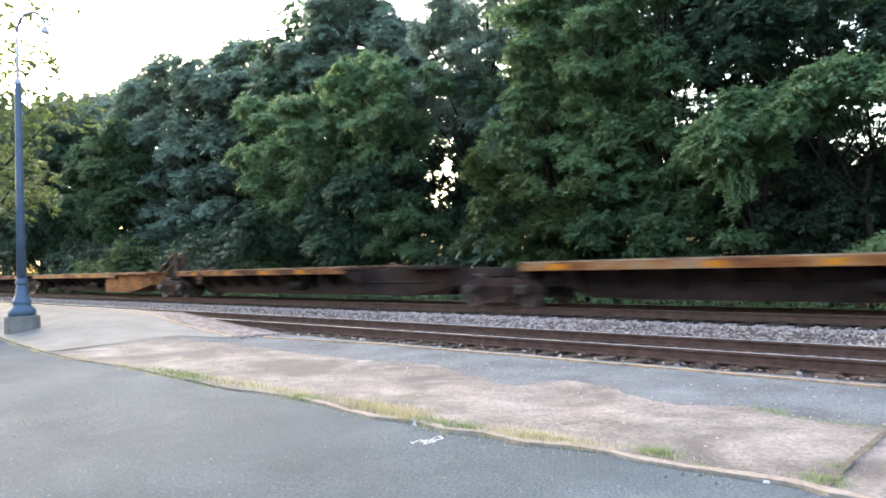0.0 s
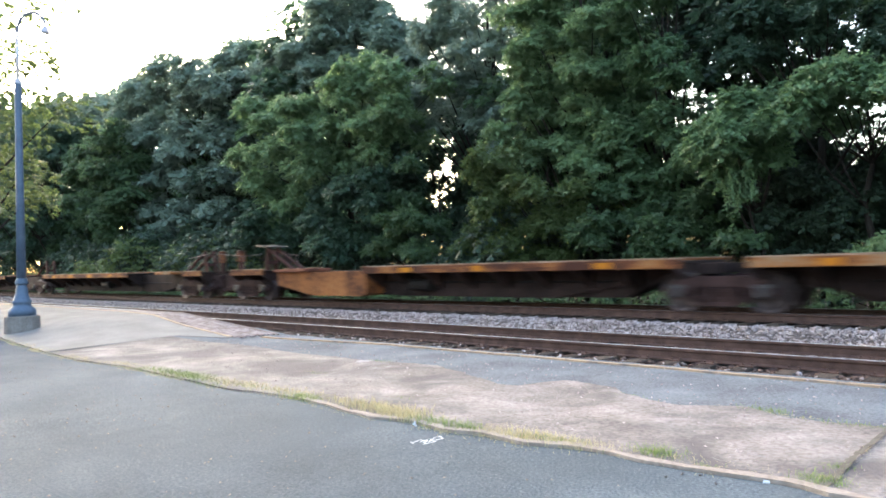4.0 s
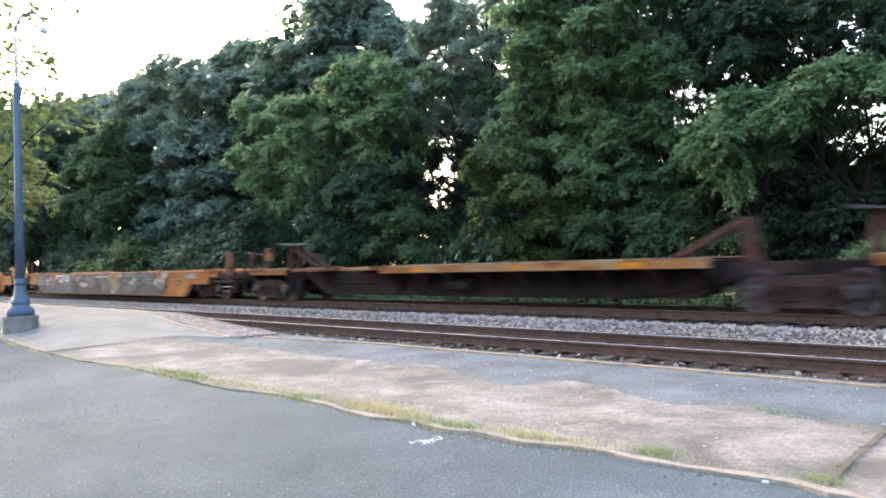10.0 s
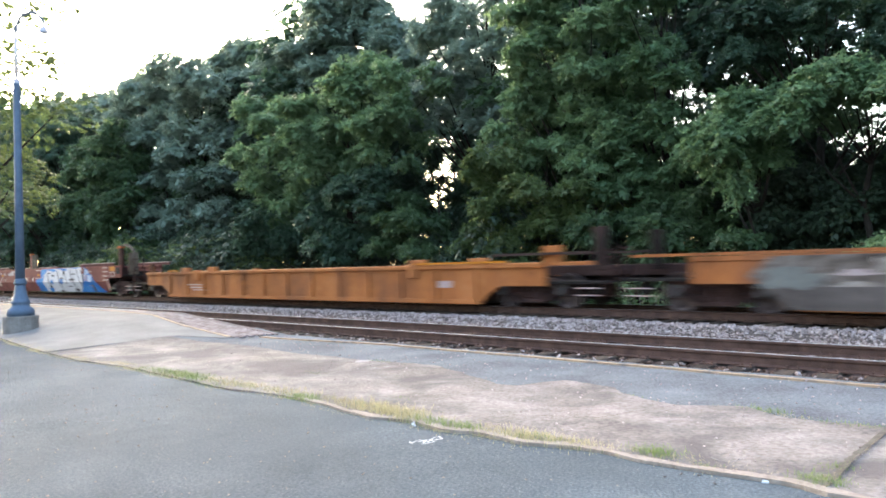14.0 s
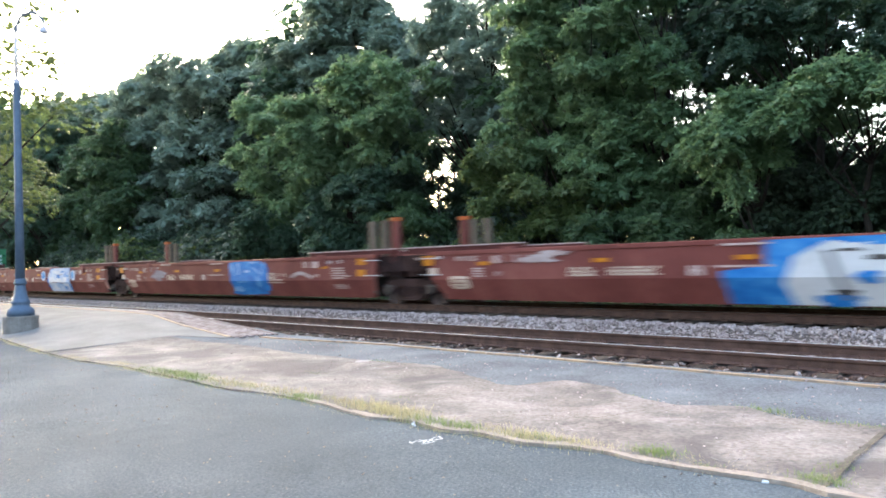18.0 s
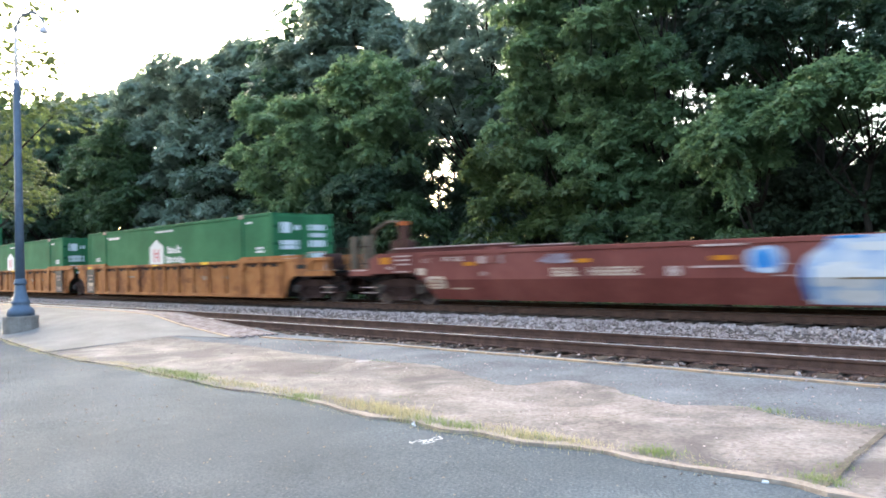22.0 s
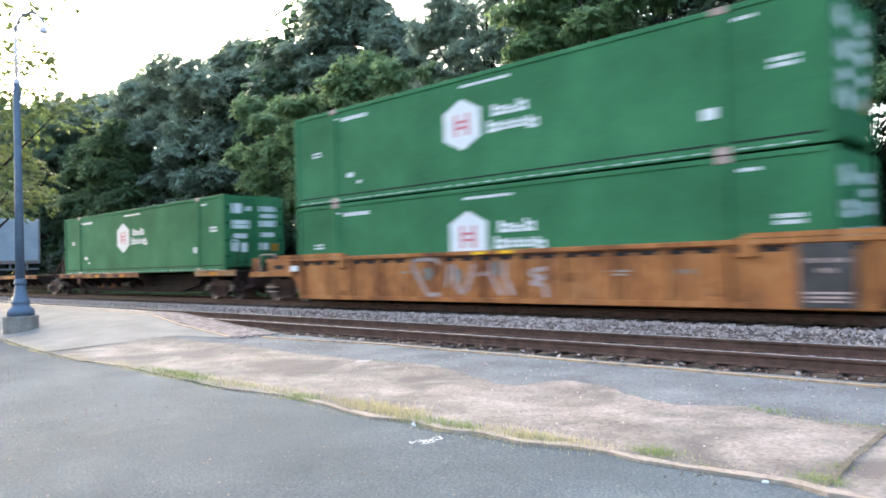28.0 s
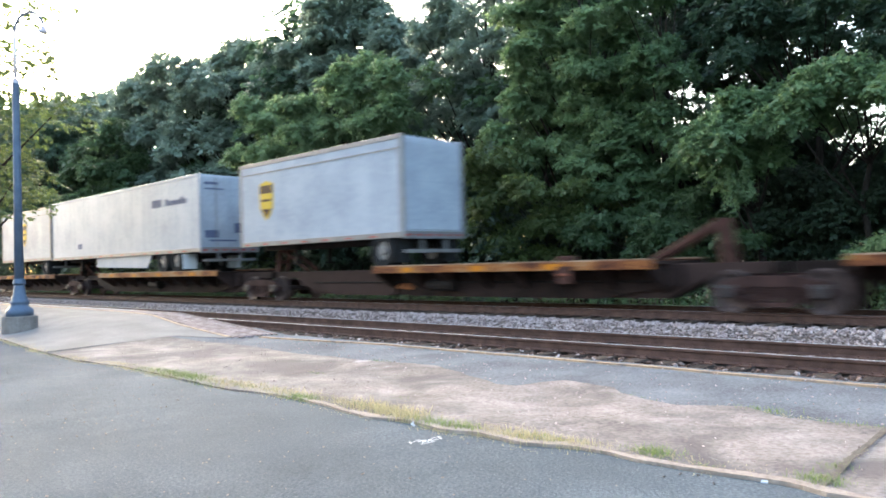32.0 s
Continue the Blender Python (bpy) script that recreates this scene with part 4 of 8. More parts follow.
# front row, along the far side of the tracks
lobed_tree("leaf", -56.1, 22.0, 0.60, "rounded green tree with full low branches",
           [(-2.1, -0.4, 11.2, 1.96), (2.5, -0.6, 9.4, 1.84), (-5.2, -0.1, 9.8, 1.58), (4.7, -0.5, 7.4, 1.59), (-0.6, -0.6, 6.8, 1.91), (2.8, -0.1, 5.5, 1.84), (-7.5, 0.6, 5.6, 1.64), (5.0, 0.4, 9.2, 1.40), (-1.2, 0.4, 3.8, 1.95), (6.6, -0.4, 3.7, 1.55), (-7.9, 0.1, 3.6, 1.40), (3.0, -0.3, 11.6, 1.55)])
lobed_tree("leafhaze", -48.1, 24.0, 0.66, "tall green tree with a rounded crown, leaves paled for haze",
           [(-4.3, -0.5, 15.7, 1.45), (-0.5, -0.6, 15.7, 1.50), (2.8, -0.4, 15.1, 1.51), (-8.2, 0.6, 14.6, 1.99), (-2.7, 0.5, 13.9, 2.06), (2.0, 0.4, 13.5, 1.74), (-10.0, 0.4, 12.8, 1.80), (-3.6, -0.4, 11.4, 2.06), (1.2, -0.3, 10.8, 2.12), (4.6, 0.2, 10.7, 1.67), (-2.7, 0.3, 8.9, 2.05), (1.6, 0.5, 8.5, 1.94), (5.3, 0.5, 8.1, 1.33), (-3.5, -0.6, 6.9, 1.84), (0.1, 0.1, 6.2, 1.97), (4.6, 0.2, 5.9, 1.55), (-2.2, 0.0, 4.0, 2.03), (3.6, -0.5, 3.7, 1.86), (6.4, -0.0, 3.6, 1.29), (5.7, -0.6, 13.7, 1.23)])
lobed_tree("leafhaze", -44.2, 27.0, 0.70, "tall green tree at the back of the wood, leaves paled for haze",
           [(-1.7, 0.6, 17.2, 1.37), (0.5, 0.5, 17.0, 1.25), (-3.2, 0.1, 16.3, 1.39), (3.3, -0.3, 15.2, 1.41), (-1.7, 0.6, 15.1, 1.81), (4.3, 0.1, 13.9, 1.66), (-3.3, 0.5, 13.3, 1.85), (1.3, 0.5, 12.9, 1.74), (0.5, 0.0, 10.7, 1.74)])
lobed_tree("leafwarm", -28.0, 21.0, 0.43, "broad yellow-green tree with layered branches",
           [(-5.7, -0.1, 10.5, 0.99), (-4.6, 0.1, 9.4, 1.18), (-6.7, -0.1, 7.9, 0.85), (-3.2, -0.5, 7.7, 0.99), (-4.7, -0.3, 6.5, 0.97), (-4.4, 0.4, 5.8, 0.88), (-1.4, -0.6, 9.4, 1.09), (-0.5, -0.6, 8.1, 1.07), (-0.3, 0.2, 9.1, 1.22), (-0.4, -0.3, 6.6, 1.21), (-2.1, 0.0, 5.4, 1.12), (1.7, -0.0, 8.3, 1.04), (2.8, -0.2, 9.4, 1.01), (0.7, 0.7, 6.9, 1.21), (4.2, -0.4, 8.0, 1.03), (3.9, -0.1, 6.8, 0.79), (1.7, -0.4, 10.1, 1.08), (3.2, 0.2, 10.7, 1.07), (5.5, -0.3, 9.8, 0.90), (5.6, -0.2, 8.6, 0.86), (4.7, 0.3, 7.6, 0.79)])
lobed_tree("leafcool", -27.2, 20.6, 0.43, "dark green tree with low drooping branches",
           [(2.3, -0.3, 5.1, 1.04), (-0.6, 0.1, 4.1, 1.20), (-3.6, 0.6, 3.2, 1.20), (1.5, -0.6, 3.0, 1.20), (4.3, -0.6, 5.6, 0.66), (4.3, -0.4, 4.4, 0.85), (2.5, 0.4, 3.2, 1.00), (-0.7, 0.2, 5.3, 0.96), (-4.5, -0.4, 4.1, 1.08), (-5.5, -0.2, 3.0, 0.99)])
lobed_tree("leafhaze", -31.6, 26.0, 0.56, "very tall blue-green tree, leaves paled for haze",
           [(-3.4, -0.5, 14.5, 1.40), (-1.7, -0.1, 15.2, 1.57), (-2.1, -0.6, 12.9, 1.46), (-0.1, 0.3, 15.5, 1.44), (1.5, 0.6, 14.4, 1.31), (-1.1, 0.6, 13.9, 1.47), (3.1, 0.3, 13.5, 1.09), (0.5, 0.6, 16.7, 1.53), (-1.1, -0.7, 16.2, 1.22), (5.0, -0.3, 12.1, 0.98), (-5.6, 0.7, 13.6, 1.40), (3.1, 0.4, 14.9, 0.79), (-0.5, -0.1, 18.6, 1.54), (1.6, 0.6, 18.8, 1.38), (0.8, 0.2, 20.8, 1.26)])
lobed_tree("leaf", -21.3, 20.4, 0.34, "small bright green tree beside the track",
           [(-0.7, 0.4, 4.7, 0.66), (0.8, -0.3, 3.6, 0.72), (-0.2, -0.4, 3.5, 0.78), (-1.3, -0.1, 2.6, 0.90), (1.1, -0.5, 2.5, 0.75), (0.3, -0.2, 5.8, 0.50)])
lobed_tree("leafhaze", -21.3, 24.0, 0.41, "tall green tree with an open crown, leaves paled for haze",
           [(-2.2, 0.6, 12.4, 0.96), (0.2, -0.2, 12.4, 1.09), (-0.8, -0.7, 10.3, 0.75), (0.9, -0.6, 10.9, 0.87), (-2.5, -0.5, 9.7, 0.78), (0.1, 0.4, 9.9, 1.06), (-2.4, -0.2, 8.3, 0.79), (1.1, -0.3, 8.1, 0.97), (2.2, -0.6, 11.0, 0.90), (0.9, 0.7, 10.0, 0.95), (2.2, -0.1, 8.1, 1.00), (1.8, -0.4, 6.7, 0.72), (-2.0, -0.6, 12.5, 0.78), (-0.9, -0.6, 13.3, 0.91), (0.7, -0.5, 14.6, 1.18), (-1.6, 0.2, 16.0, 1.05), (2.3, -0.5, 13.4, 0.95)], fill=0.65)
lobed_tree("leafwarm", -14.7, 21.4, 0.36, "tall yellow-green tree with rounded leaf masses",
           [(-0.7, -0.6, 9.3, 0.76), (-0.4, -0.0, 10.2, 0.85), (-1.2, -0.4, 8.7, 0.57), (0.1, 0.7, 9.6, 0.78), (1.5, -0.5, 8.5, 0.72), (1.6, 0.0, 8.1, 0.63), (0.0, 0.4, 8.4, 0.73), (-1.5, -0.1, 7.8, 0.68), (-1.0, 0.7, 7.4, 0.88), (0.9, -0.0, 7.2, 0.70), (-1.4, -0.4, 10.9, 0.91), (0.1, -0.1, 11.0, 0.72), (1.9, -0.6, 9.7, 0.75), (1.9, -0.1, 6.5, 0.68), (-2.2, -0.4, 6.6, 0.63), (-1.4, 0.5, 6.2, 0.89), (0.1, 0.5, 5.8, 0.85), (1.3, -0.0, 5.1, 0.77), (-0.6, -0.7, 12.2, 0.90), (0.9, -0.3, 12.0, 0.93), (-0.0, -0.4, 13.5, 0.84)])
lobed_tree("leafolive", -15.6, 20.2, 0.33, "low spreading olive-green tree beside the track",
           [(-0.7, -0.4, 5.8, 0.72), (-1.5, -0.4, 5.3, 0.53), (-1.0, 0.5, 4.8, 0.78), (1.0, -0.5, 4.4, 0.72), (-0.8, -0.6, 3.8, 0.67), (-0.8, 0.6, 3.4, 0.86), (1.0, 0.1, 3.3, 0.81), (-2.6, 0.7, 2.7, 0.77), (-0.3, -0.1, 2.4, 0.83), (1.1, 0.6, 2.3, 0.74), (2.1, 0.2, 4.0, 0.71), (2.4, 0.4, 3.1, 0.67)])
lobed_tree("leafpale", -11.5, 21.6, 0.36, "dull green tree tangled with creepers",
           [(-0.7, 0.3, 9.5, 0.57), (-0.8, -0.0, 8.1, 0.72), (0.7, -0.6, 8.0, 0.64), (1.3, -0.4, 7.5, 0.47), (-0.3, 0.5, 7.2, 0.79), (1.0, 0.6, 8.7, 0.55), (-1.6, 0.6, 7.4, 0.65), (0.9, -0.2, 6.6, 0.48), (-1.0, 0.2, 6.1, 0.80), (0.1, 0.4, 6.1, 0.78), (-1.7, 0.2, 5.6, 0.74), (-2.5, 0.4, 6.3, 0.72), (1.4, 0.0, 5.6, 0.46), (-0.2, 0.2, 5.0, 0.78), (0.9, 0.3, 4.7, 0.61), (-1.0, -0.3, 4.3, 0.79), (-0.0, 0.6, 3.9, 0.79), (1.1, 0.6, 3.7, 0.65), (-0.2, -0.6, 10.5, 0.66), (0.6, 0.7, 10.7, 0.74), (-0.2, 0.6, 12.1, 0.83), (1.4, 0.2, 11.7, 0.71)])
lobed_tree("leaf", -10.0, 20.6, 0.34, "low green tree at the foot of the wood",
           [(-2.4, -0.6, 2.9, 0.75), (-1.7, 0.6, 2.8, 0.76), (0.2, -0.5, 2.7, 0.70), (0.7, 0.7, 2.8, 0.71), (0.8, 0.2, 3.7, 0.47), (2.2, -0.6, 2.4, 0.62), (-0.6, -0.5, 2.0, 0.61), (0.7, 0.2, 2.0, 0.60)])
pale = lobed_tree("leafpale", -7.8, 19.8, 0.34, "pale green drooping tree with long compound leaves",
           [(-0.5, 0.1, 5.6, 0.60), (-0.0, 0.3, 6.0, 0.66), (0.5, 0.6, 5.8, 0.65), (1.2, -0.4, 5.3, 0.46), (-0.6, -0.7, 5.2, 0.55), (-1.4, 0.6, 4.9, 0.46), (0.2, -0.7, 5.0, 0.63), (0.5, 0.5, 5.0, 0.59), (-0.3, -0.5, 4.6, 0.55), (0.2, 0.4, 4.6, 0.59), (-0.1, 0.4, 4.1, 0.38), (-0.0, 0.5, 3.7, 0.28), (-0.4, 0.1, 4.2, 0.31), (0.8, 0.5, 4.7, 0.43)])
for k, (dx, top, low) in enumerate(((0.2, 4.3, 3.05), (-0.3, 4.4, 3.75), (0.62, 4.45, 3.6), (0.02, 4.3, 3.5))):      # trails hanging from its lowest boughs
    rng = np.random.default_rng(400 + k)
    z = np.arange(top, low, -0.05)
    c = np.stack([dx + rng.normal(0, 0.07, len(z)), -0.5 + rng.normal(0, 0.07, len(z)), z], 1)
    v, f = spray_field(rng, c, rng.normal(0, 1, c.shape) * np.array([1, 1, 0.3]) + np.array([0, -0.3, -0.5]), 8, 0.26, 1.2, 0.3)
    tagged(mesh_ob("trail", fast_mesh("trail", v, f, M["leafpale"]), None, pale), kind="stuff")
lobed_tree("leafpale", -5.1, 20.0, 0.39, "green tree with fern-like leaves spreading over the track",
           [(-0.9, -0.4, 6.0, 0.52), (-0.6, 0.2, 6.5, 0.58), (0.2, -0.2, 6.3, 0.53), (-0.9, 0.5, 5.7, 0.51), (-0.2, 0.4, 5.9, 0.58), (0.6, -0.0, 6.1, 0.63), (0.6, 0.0, 6.0, 0.27), (1.2, -0.7, 5.7, 0.37), (-1.0, -0.7, 5.3, 0.28), (1.3, 0.1, 5.9, 0.67)])
lobed_tree("leafcool", -6.9, 22.5, 0.39, "tall dark tree with bare lower branches",
           [(-1.2, -0.0, 9.1, 0.69), (-0.6, 0.5, 8.7, 0.58), (-2.0, 0.2, 8.8, 0.56), (-1.4, -0.5, 8.0, 0.51), (-0.6, -0.2, 9.3, 0.74), (0.0, 0.4, 9.0, 0.57), (0.5, 0.0, 8.3, 0.39), (1.0, -0.7, 9.0, 0.56), (1.9, 0.5, 8.6, 0.57), (-1.1, 0.5, 8.0, 0.45), (2.6, -0.6, 7.5, 0.65), (-0.8, 0.1, 11.0, 0.82), (0.4, -0.2, 10.7, 0.75), (1.4, 0.4, 10.1, 0.64), (-0.0, -0.3, 11.8, 0.72)])
lobed_tree("leafdark", -6.4, 22.6, 0.39, "tree deep under the canopy, its shade put into the leaf colour",
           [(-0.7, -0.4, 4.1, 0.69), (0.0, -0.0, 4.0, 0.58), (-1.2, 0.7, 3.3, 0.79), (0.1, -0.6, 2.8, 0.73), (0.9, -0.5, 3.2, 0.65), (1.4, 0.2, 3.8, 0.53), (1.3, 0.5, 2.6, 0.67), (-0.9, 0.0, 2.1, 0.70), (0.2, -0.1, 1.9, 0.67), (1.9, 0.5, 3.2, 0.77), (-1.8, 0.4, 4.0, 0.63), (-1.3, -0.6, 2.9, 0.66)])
lobed_tree("leafwarm", -4.4, 19.2, 0.28, "low green bush, its lit look put into the leaf colour",
           [(-0.2, 0.5, 1.9, 0.41), (0.4, -0.4, 2.1, 0.43), (-0.3, -0.3, 1.7, 0.29)])
# behind them, round the openings
lobed_tree("leafcool", -26.7, 27.5, 0.50, "dark tree closing the wood behind a sunlit opening",
           [(-2.9, -0.4, 8.3, 1.06), (-1.1, -0.6, 8.6, 0.84), (-0.7, -0.5, 5.9, 0.72), (-2.7, -0.6, 6.2, 1.24), (2.1, -0.1, 5.8, 0.50), (2.2, 0.6, 7.1, 0.65), (1.7, 0.4, 8.5, 0.61), (-0.1, 0.4, 9.2, 0.78), (3.6, -0.4, 5.4, 0.94), (0.0, 0.1, 4.2, 1.07), (-1.8, -0.3, 4.5, 1.22), (2.8, -0.5, 4.0, 1.12), (-2.6, -0.6, 10.3, 1.05), (0.4, -0.4, 7.9, 0.41)], fill=0.60)
lobed_tree("leafhaze", -12.8, 28.0, 0.42, "thin tall tree with sky showing between its leaves",
           [(-1.5, 0.6, 11.8, 1.05), (-0.1, 0.5, 11.0, 0.92), (1.7, 0.4, 11.5, 0.89), (0.2, 0.4, 12.2, 0.92), (-1.8, -0.4, 10.5, 0.85), (-0.6, -0.3, 10.1, 0.78), (-0.6, -0.6, 12.3, 1.00), (0.0, 0.1, 13.7, 1.15)], fill=0.5)
lobed_tree("leafdark", -7.3, 25.5, 0.44, "leafy tree behind the first row, leaves darkened for shade",
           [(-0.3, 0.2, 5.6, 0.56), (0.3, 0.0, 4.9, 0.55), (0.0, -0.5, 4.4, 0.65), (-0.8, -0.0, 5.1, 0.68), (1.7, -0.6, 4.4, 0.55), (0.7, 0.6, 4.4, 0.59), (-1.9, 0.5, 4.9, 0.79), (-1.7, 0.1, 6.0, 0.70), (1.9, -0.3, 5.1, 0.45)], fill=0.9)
lobed_tree("leafhaze", -26.1, 28.5, 0.50, "tall green tree behind the open-crowned one, leaves paled for haze",
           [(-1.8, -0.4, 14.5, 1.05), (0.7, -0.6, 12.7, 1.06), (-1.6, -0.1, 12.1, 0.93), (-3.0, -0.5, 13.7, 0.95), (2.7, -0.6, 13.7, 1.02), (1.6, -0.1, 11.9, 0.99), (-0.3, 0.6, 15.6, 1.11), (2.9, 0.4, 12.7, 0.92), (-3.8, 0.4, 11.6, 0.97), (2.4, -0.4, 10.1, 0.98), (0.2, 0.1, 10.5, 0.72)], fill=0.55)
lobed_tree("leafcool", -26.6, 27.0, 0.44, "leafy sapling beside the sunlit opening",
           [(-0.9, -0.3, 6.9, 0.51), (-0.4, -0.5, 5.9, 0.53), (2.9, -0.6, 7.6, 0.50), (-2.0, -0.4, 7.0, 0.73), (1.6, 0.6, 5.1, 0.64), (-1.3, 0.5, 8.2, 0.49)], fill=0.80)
lobed_tree("leafdark", -10.2, 24.0, 0.42, "bushy sapling under the first row, leaves darkened for shade",
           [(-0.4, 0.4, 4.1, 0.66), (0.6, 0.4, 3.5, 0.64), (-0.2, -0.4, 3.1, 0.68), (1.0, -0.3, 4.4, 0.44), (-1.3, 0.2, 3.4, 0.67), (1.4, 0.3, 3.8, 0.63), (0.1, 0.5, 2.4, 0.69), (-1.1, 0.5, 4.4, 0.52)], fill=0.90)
lobed_tree("leafcool", -25.8, 26.2, 0.42, "slim leafy tree narrowing the sunlit opening",
           [(-1.1, -0.4, 6.3, 0.75), (-0.0, -0.6, 5.7, 0.42), (2.8, -0.1, 5.9, 0.59), (-0.5, -0.5, 5.2, 0.57), (-1.8, -0.6, 5.5, 0.76), (2.6, -0.1, 6.7, 0.44), (-2.1, 0.6, 7.3, 0.60), (-1.2, 0.4, 6.9, 0.41), (1.3, 0.4, 4.5, 0.51)], fill=1.20)
lobed_tree("leafhaze", -70.8, 26.0, 0.95, "tall green tree far up the line, leaves paled for haze",
           [(-5.9, -0.4, 18.5, 1.45), (-0.2, -0.6, 17.9, 1.47), (3.4, -0.1, 17.2, 1.42), (8.5, -0.5, 16.1, 1.34), (12.7, -0.6, 15.8, 1.28), (-10.3, -0.1, 18.9, 1.40), (-6.5, 0.6, 16.6, 1.92), (1.1, 0.4, 15.3, 1.89), (7.5, 0.4, 14.5, 1.66), (-8.3, -0.4, 15.9, 1.94), (-2.1, 0.1, 13.7, 1.94)])
for kind, x, y, s in ((4, -0.6, 22.2, 0.95), (9, -1.6, 24.5, 0.85), (3, -66, 22.3, 1.0), (7, -70.5, 22.4, 1.06),
                      (6, -76, 22, 1.15), (7, -82, 22.5, 1.25), (6, -89, 22, 1.2), (7, -97, 22.4, 1.3), (6, -106, 22.4, 1.4), (7, -116, 22.4, 1.5), (6, -128, 22.4, 1.6)):
    tree(kind, x, y, s, rnd.uniform(0, 360))
# second row
for kind, x, y, s in ((9, -0.5, 28, 1.0), (9, -2.2, 27.5, 1.0), (8, -9.9, 29.0, 0.9), (9, -8.9, 27.3, 0.66), (9, -15.6, 26.6, 0.85), (7, -19.0, 31.4, 1.1), (6, -17.6, 27.8, 1.05), (7, -36.0, 28.2, 1.2), (6, -37.5, 28, 1.05),
                      (5, -44, 27.8, 0.92), (6, -50.5, 28.4, 1.02), (5, -58, 28, 0.98), (7, -66, 28.3, 1.15), (5, -75, 28, 1.1), (7, -85, 28, 1.2), (6, -96, 28, 1.3), (5, -108, 28, 1.3)):
    tree(kind, x, y, s, rnd.uniform(0, 360))
# thicket behind the second row
for i in range(15):
    k = i % 3
    sx, sy, sc = 3 - i * 5.6 + rnd.uniform(-1, 1), 31.5 + rnd.uniform(-1, 1), rnd.uniform(1.9, 2.5)
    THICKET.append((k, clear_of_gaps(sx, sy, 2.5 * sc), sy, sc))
THICKET += [(1, -5.0, 24.6, 1.3), (1, -8.0, 31.5, 2.1), (1, -3.2, 25.5, 1.8), (1, -29.9, 31.6, 2.15), (1, -22.7, 24.5, 1.65), (1, -20.0, 21.6, 1.2), (1, -18.6, 20.3, 0.9), (1, -26.0, 29.5, 1.25), (2, -33.5, 26.0, 1.0), (1, -38.0, 25.5, 1.6), (1, -43.0, 25.8, 1.6), (1, -48.5, 26.5, 1.6), (2, -54.0, 26.5, 1.5), (2, -60.0, 26.0, 1.6), (1, -64.5, 25.0, 1.7), (1, -17.0, 24.5, 1.5), (1, -13.5, 24.5, 1.5)]
for i in range(16):
    THICKET.append((i % 2 + 1, -69 - 4.2 * i, 21.5 + rnd.uniform(-0.5, 1.0), rnd.uniform(1.2, 1.6)))
# third row
for i in range(3, 10):
    ty, ts = 35 + rnd.uniform(-1.5, 2), rnd.uniform(0.85, 1.0) * (0.78 if i < 5 else 1.0)
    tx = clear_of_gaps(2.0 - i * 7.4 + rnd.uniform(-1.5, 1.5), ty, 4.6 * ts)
    tree(8 if abs(tx + 33.2) < 6 else (5, 6, 7)[i % 3], tx, ty, ts * (1.2 if abs(tx + 33.2) < 6 else 1.0), rnd.uniform(0, 360))

# single tree on the platform side, up the line
cm, lob = crown("crown", 91, 13.0, 3.7, 3.2, 3400, M["leafolive"], 0.42, 0.6, 12, 34)
ob = thing("tree", -30.0, 6.5, 0.0, "olive-green tree standing beside the platform", "tree")
mesh_ob("crown", cm, None, ob)
part("trunk", limbs(bm_new(), lob, 13.0, 0.24, 0, 5), M["bark"], ob)


# undergrowth: bushes, saplings and weeds along the wood's edge
BUSH = []
# the first two bushes carry the canopy's shade in their leaf colour
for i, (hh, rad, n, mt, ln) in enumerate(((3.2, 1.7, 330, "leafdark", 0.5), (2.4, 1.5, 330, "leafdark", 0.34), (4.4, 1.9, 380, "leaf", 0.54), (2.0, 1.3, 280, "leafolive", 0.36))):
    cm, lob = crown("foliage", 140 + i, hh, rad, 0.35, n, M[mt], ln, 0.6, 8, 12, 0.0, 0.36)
    tb = bm_new()
    for c in lob:
        tube(tb, (0.1 * c[0], 0.1 * c[1], 0), c, 0.025, 0.008, 5, False)
    tm = bpy.data.meshes.new("stem")
    tb.to_mesh(tm)
    tb.free()
    tm.materials.append(M["bark"])
    BUSH.append((cm, tm))
BUSH_WORDS = ("leafy bush at the edge of the wood, leaves darkened for shade", "low green bush beside the track, leaves darkened for shade", "tall green sapling thicket", "low yellow-green weed clump")
for i in range(34):
    k = rnd.choice((1, 1, 1, 0, 3))
    x, y, s = 1.5 - i * 2.0 + rnd.uniform(-0.6, 0.6), rnd.choice((20.6, 21.8, 23.0)) + rnd.uniform(-0.3, 0.3), rnd.uniform(0.7, 1.15) * (1.6 if i > 16 else 1.0)
    if k == 3:
        y -= 1.6
    # a low bush where the sight line to the brightest gap passes
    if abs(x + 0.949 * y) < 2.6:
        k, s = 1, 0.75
    ob = thing("bush", x, y, -0.78, BUSH_WORDS[k], "bush", "bushes along the wood")
    ob.matrix_basis = pose(x, y, -0.78, 0, 0, rnd.uniform(0, 360)) @ Matrix.Diagonal((s, s, s, 1))
    mesh_ob("foliage", BUSH[k][0], None, ob)
    mesh_ob("stem", BUSH[k][1], None, ob)
for i in range(15):
    k = rnd.choice((1, 2, 0))
    x, y, s = -70 + i * -2.6 if i > 14 else 2 - i * 5.4, 24.5 + rnd.uniform(-0.8, 1.5), rnd.uniform(1.1, 1.7)
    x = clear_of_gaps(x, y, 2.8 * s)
    ob = thing("bush", x, y, -0.78, BUSH_WORDS[k], "bush", "bushes along the wood")
    ob.matrix_basis = pose(x, y, -0.78, 0, 0, rnd.uniform(0, 360)) @ Matrix.Diagonal((s, s, s, 1))
    mesh_ob("foliage", BUSH[k][0], None, ob)
    mesh_ob("stem", BUSH[k][1], None, ob)
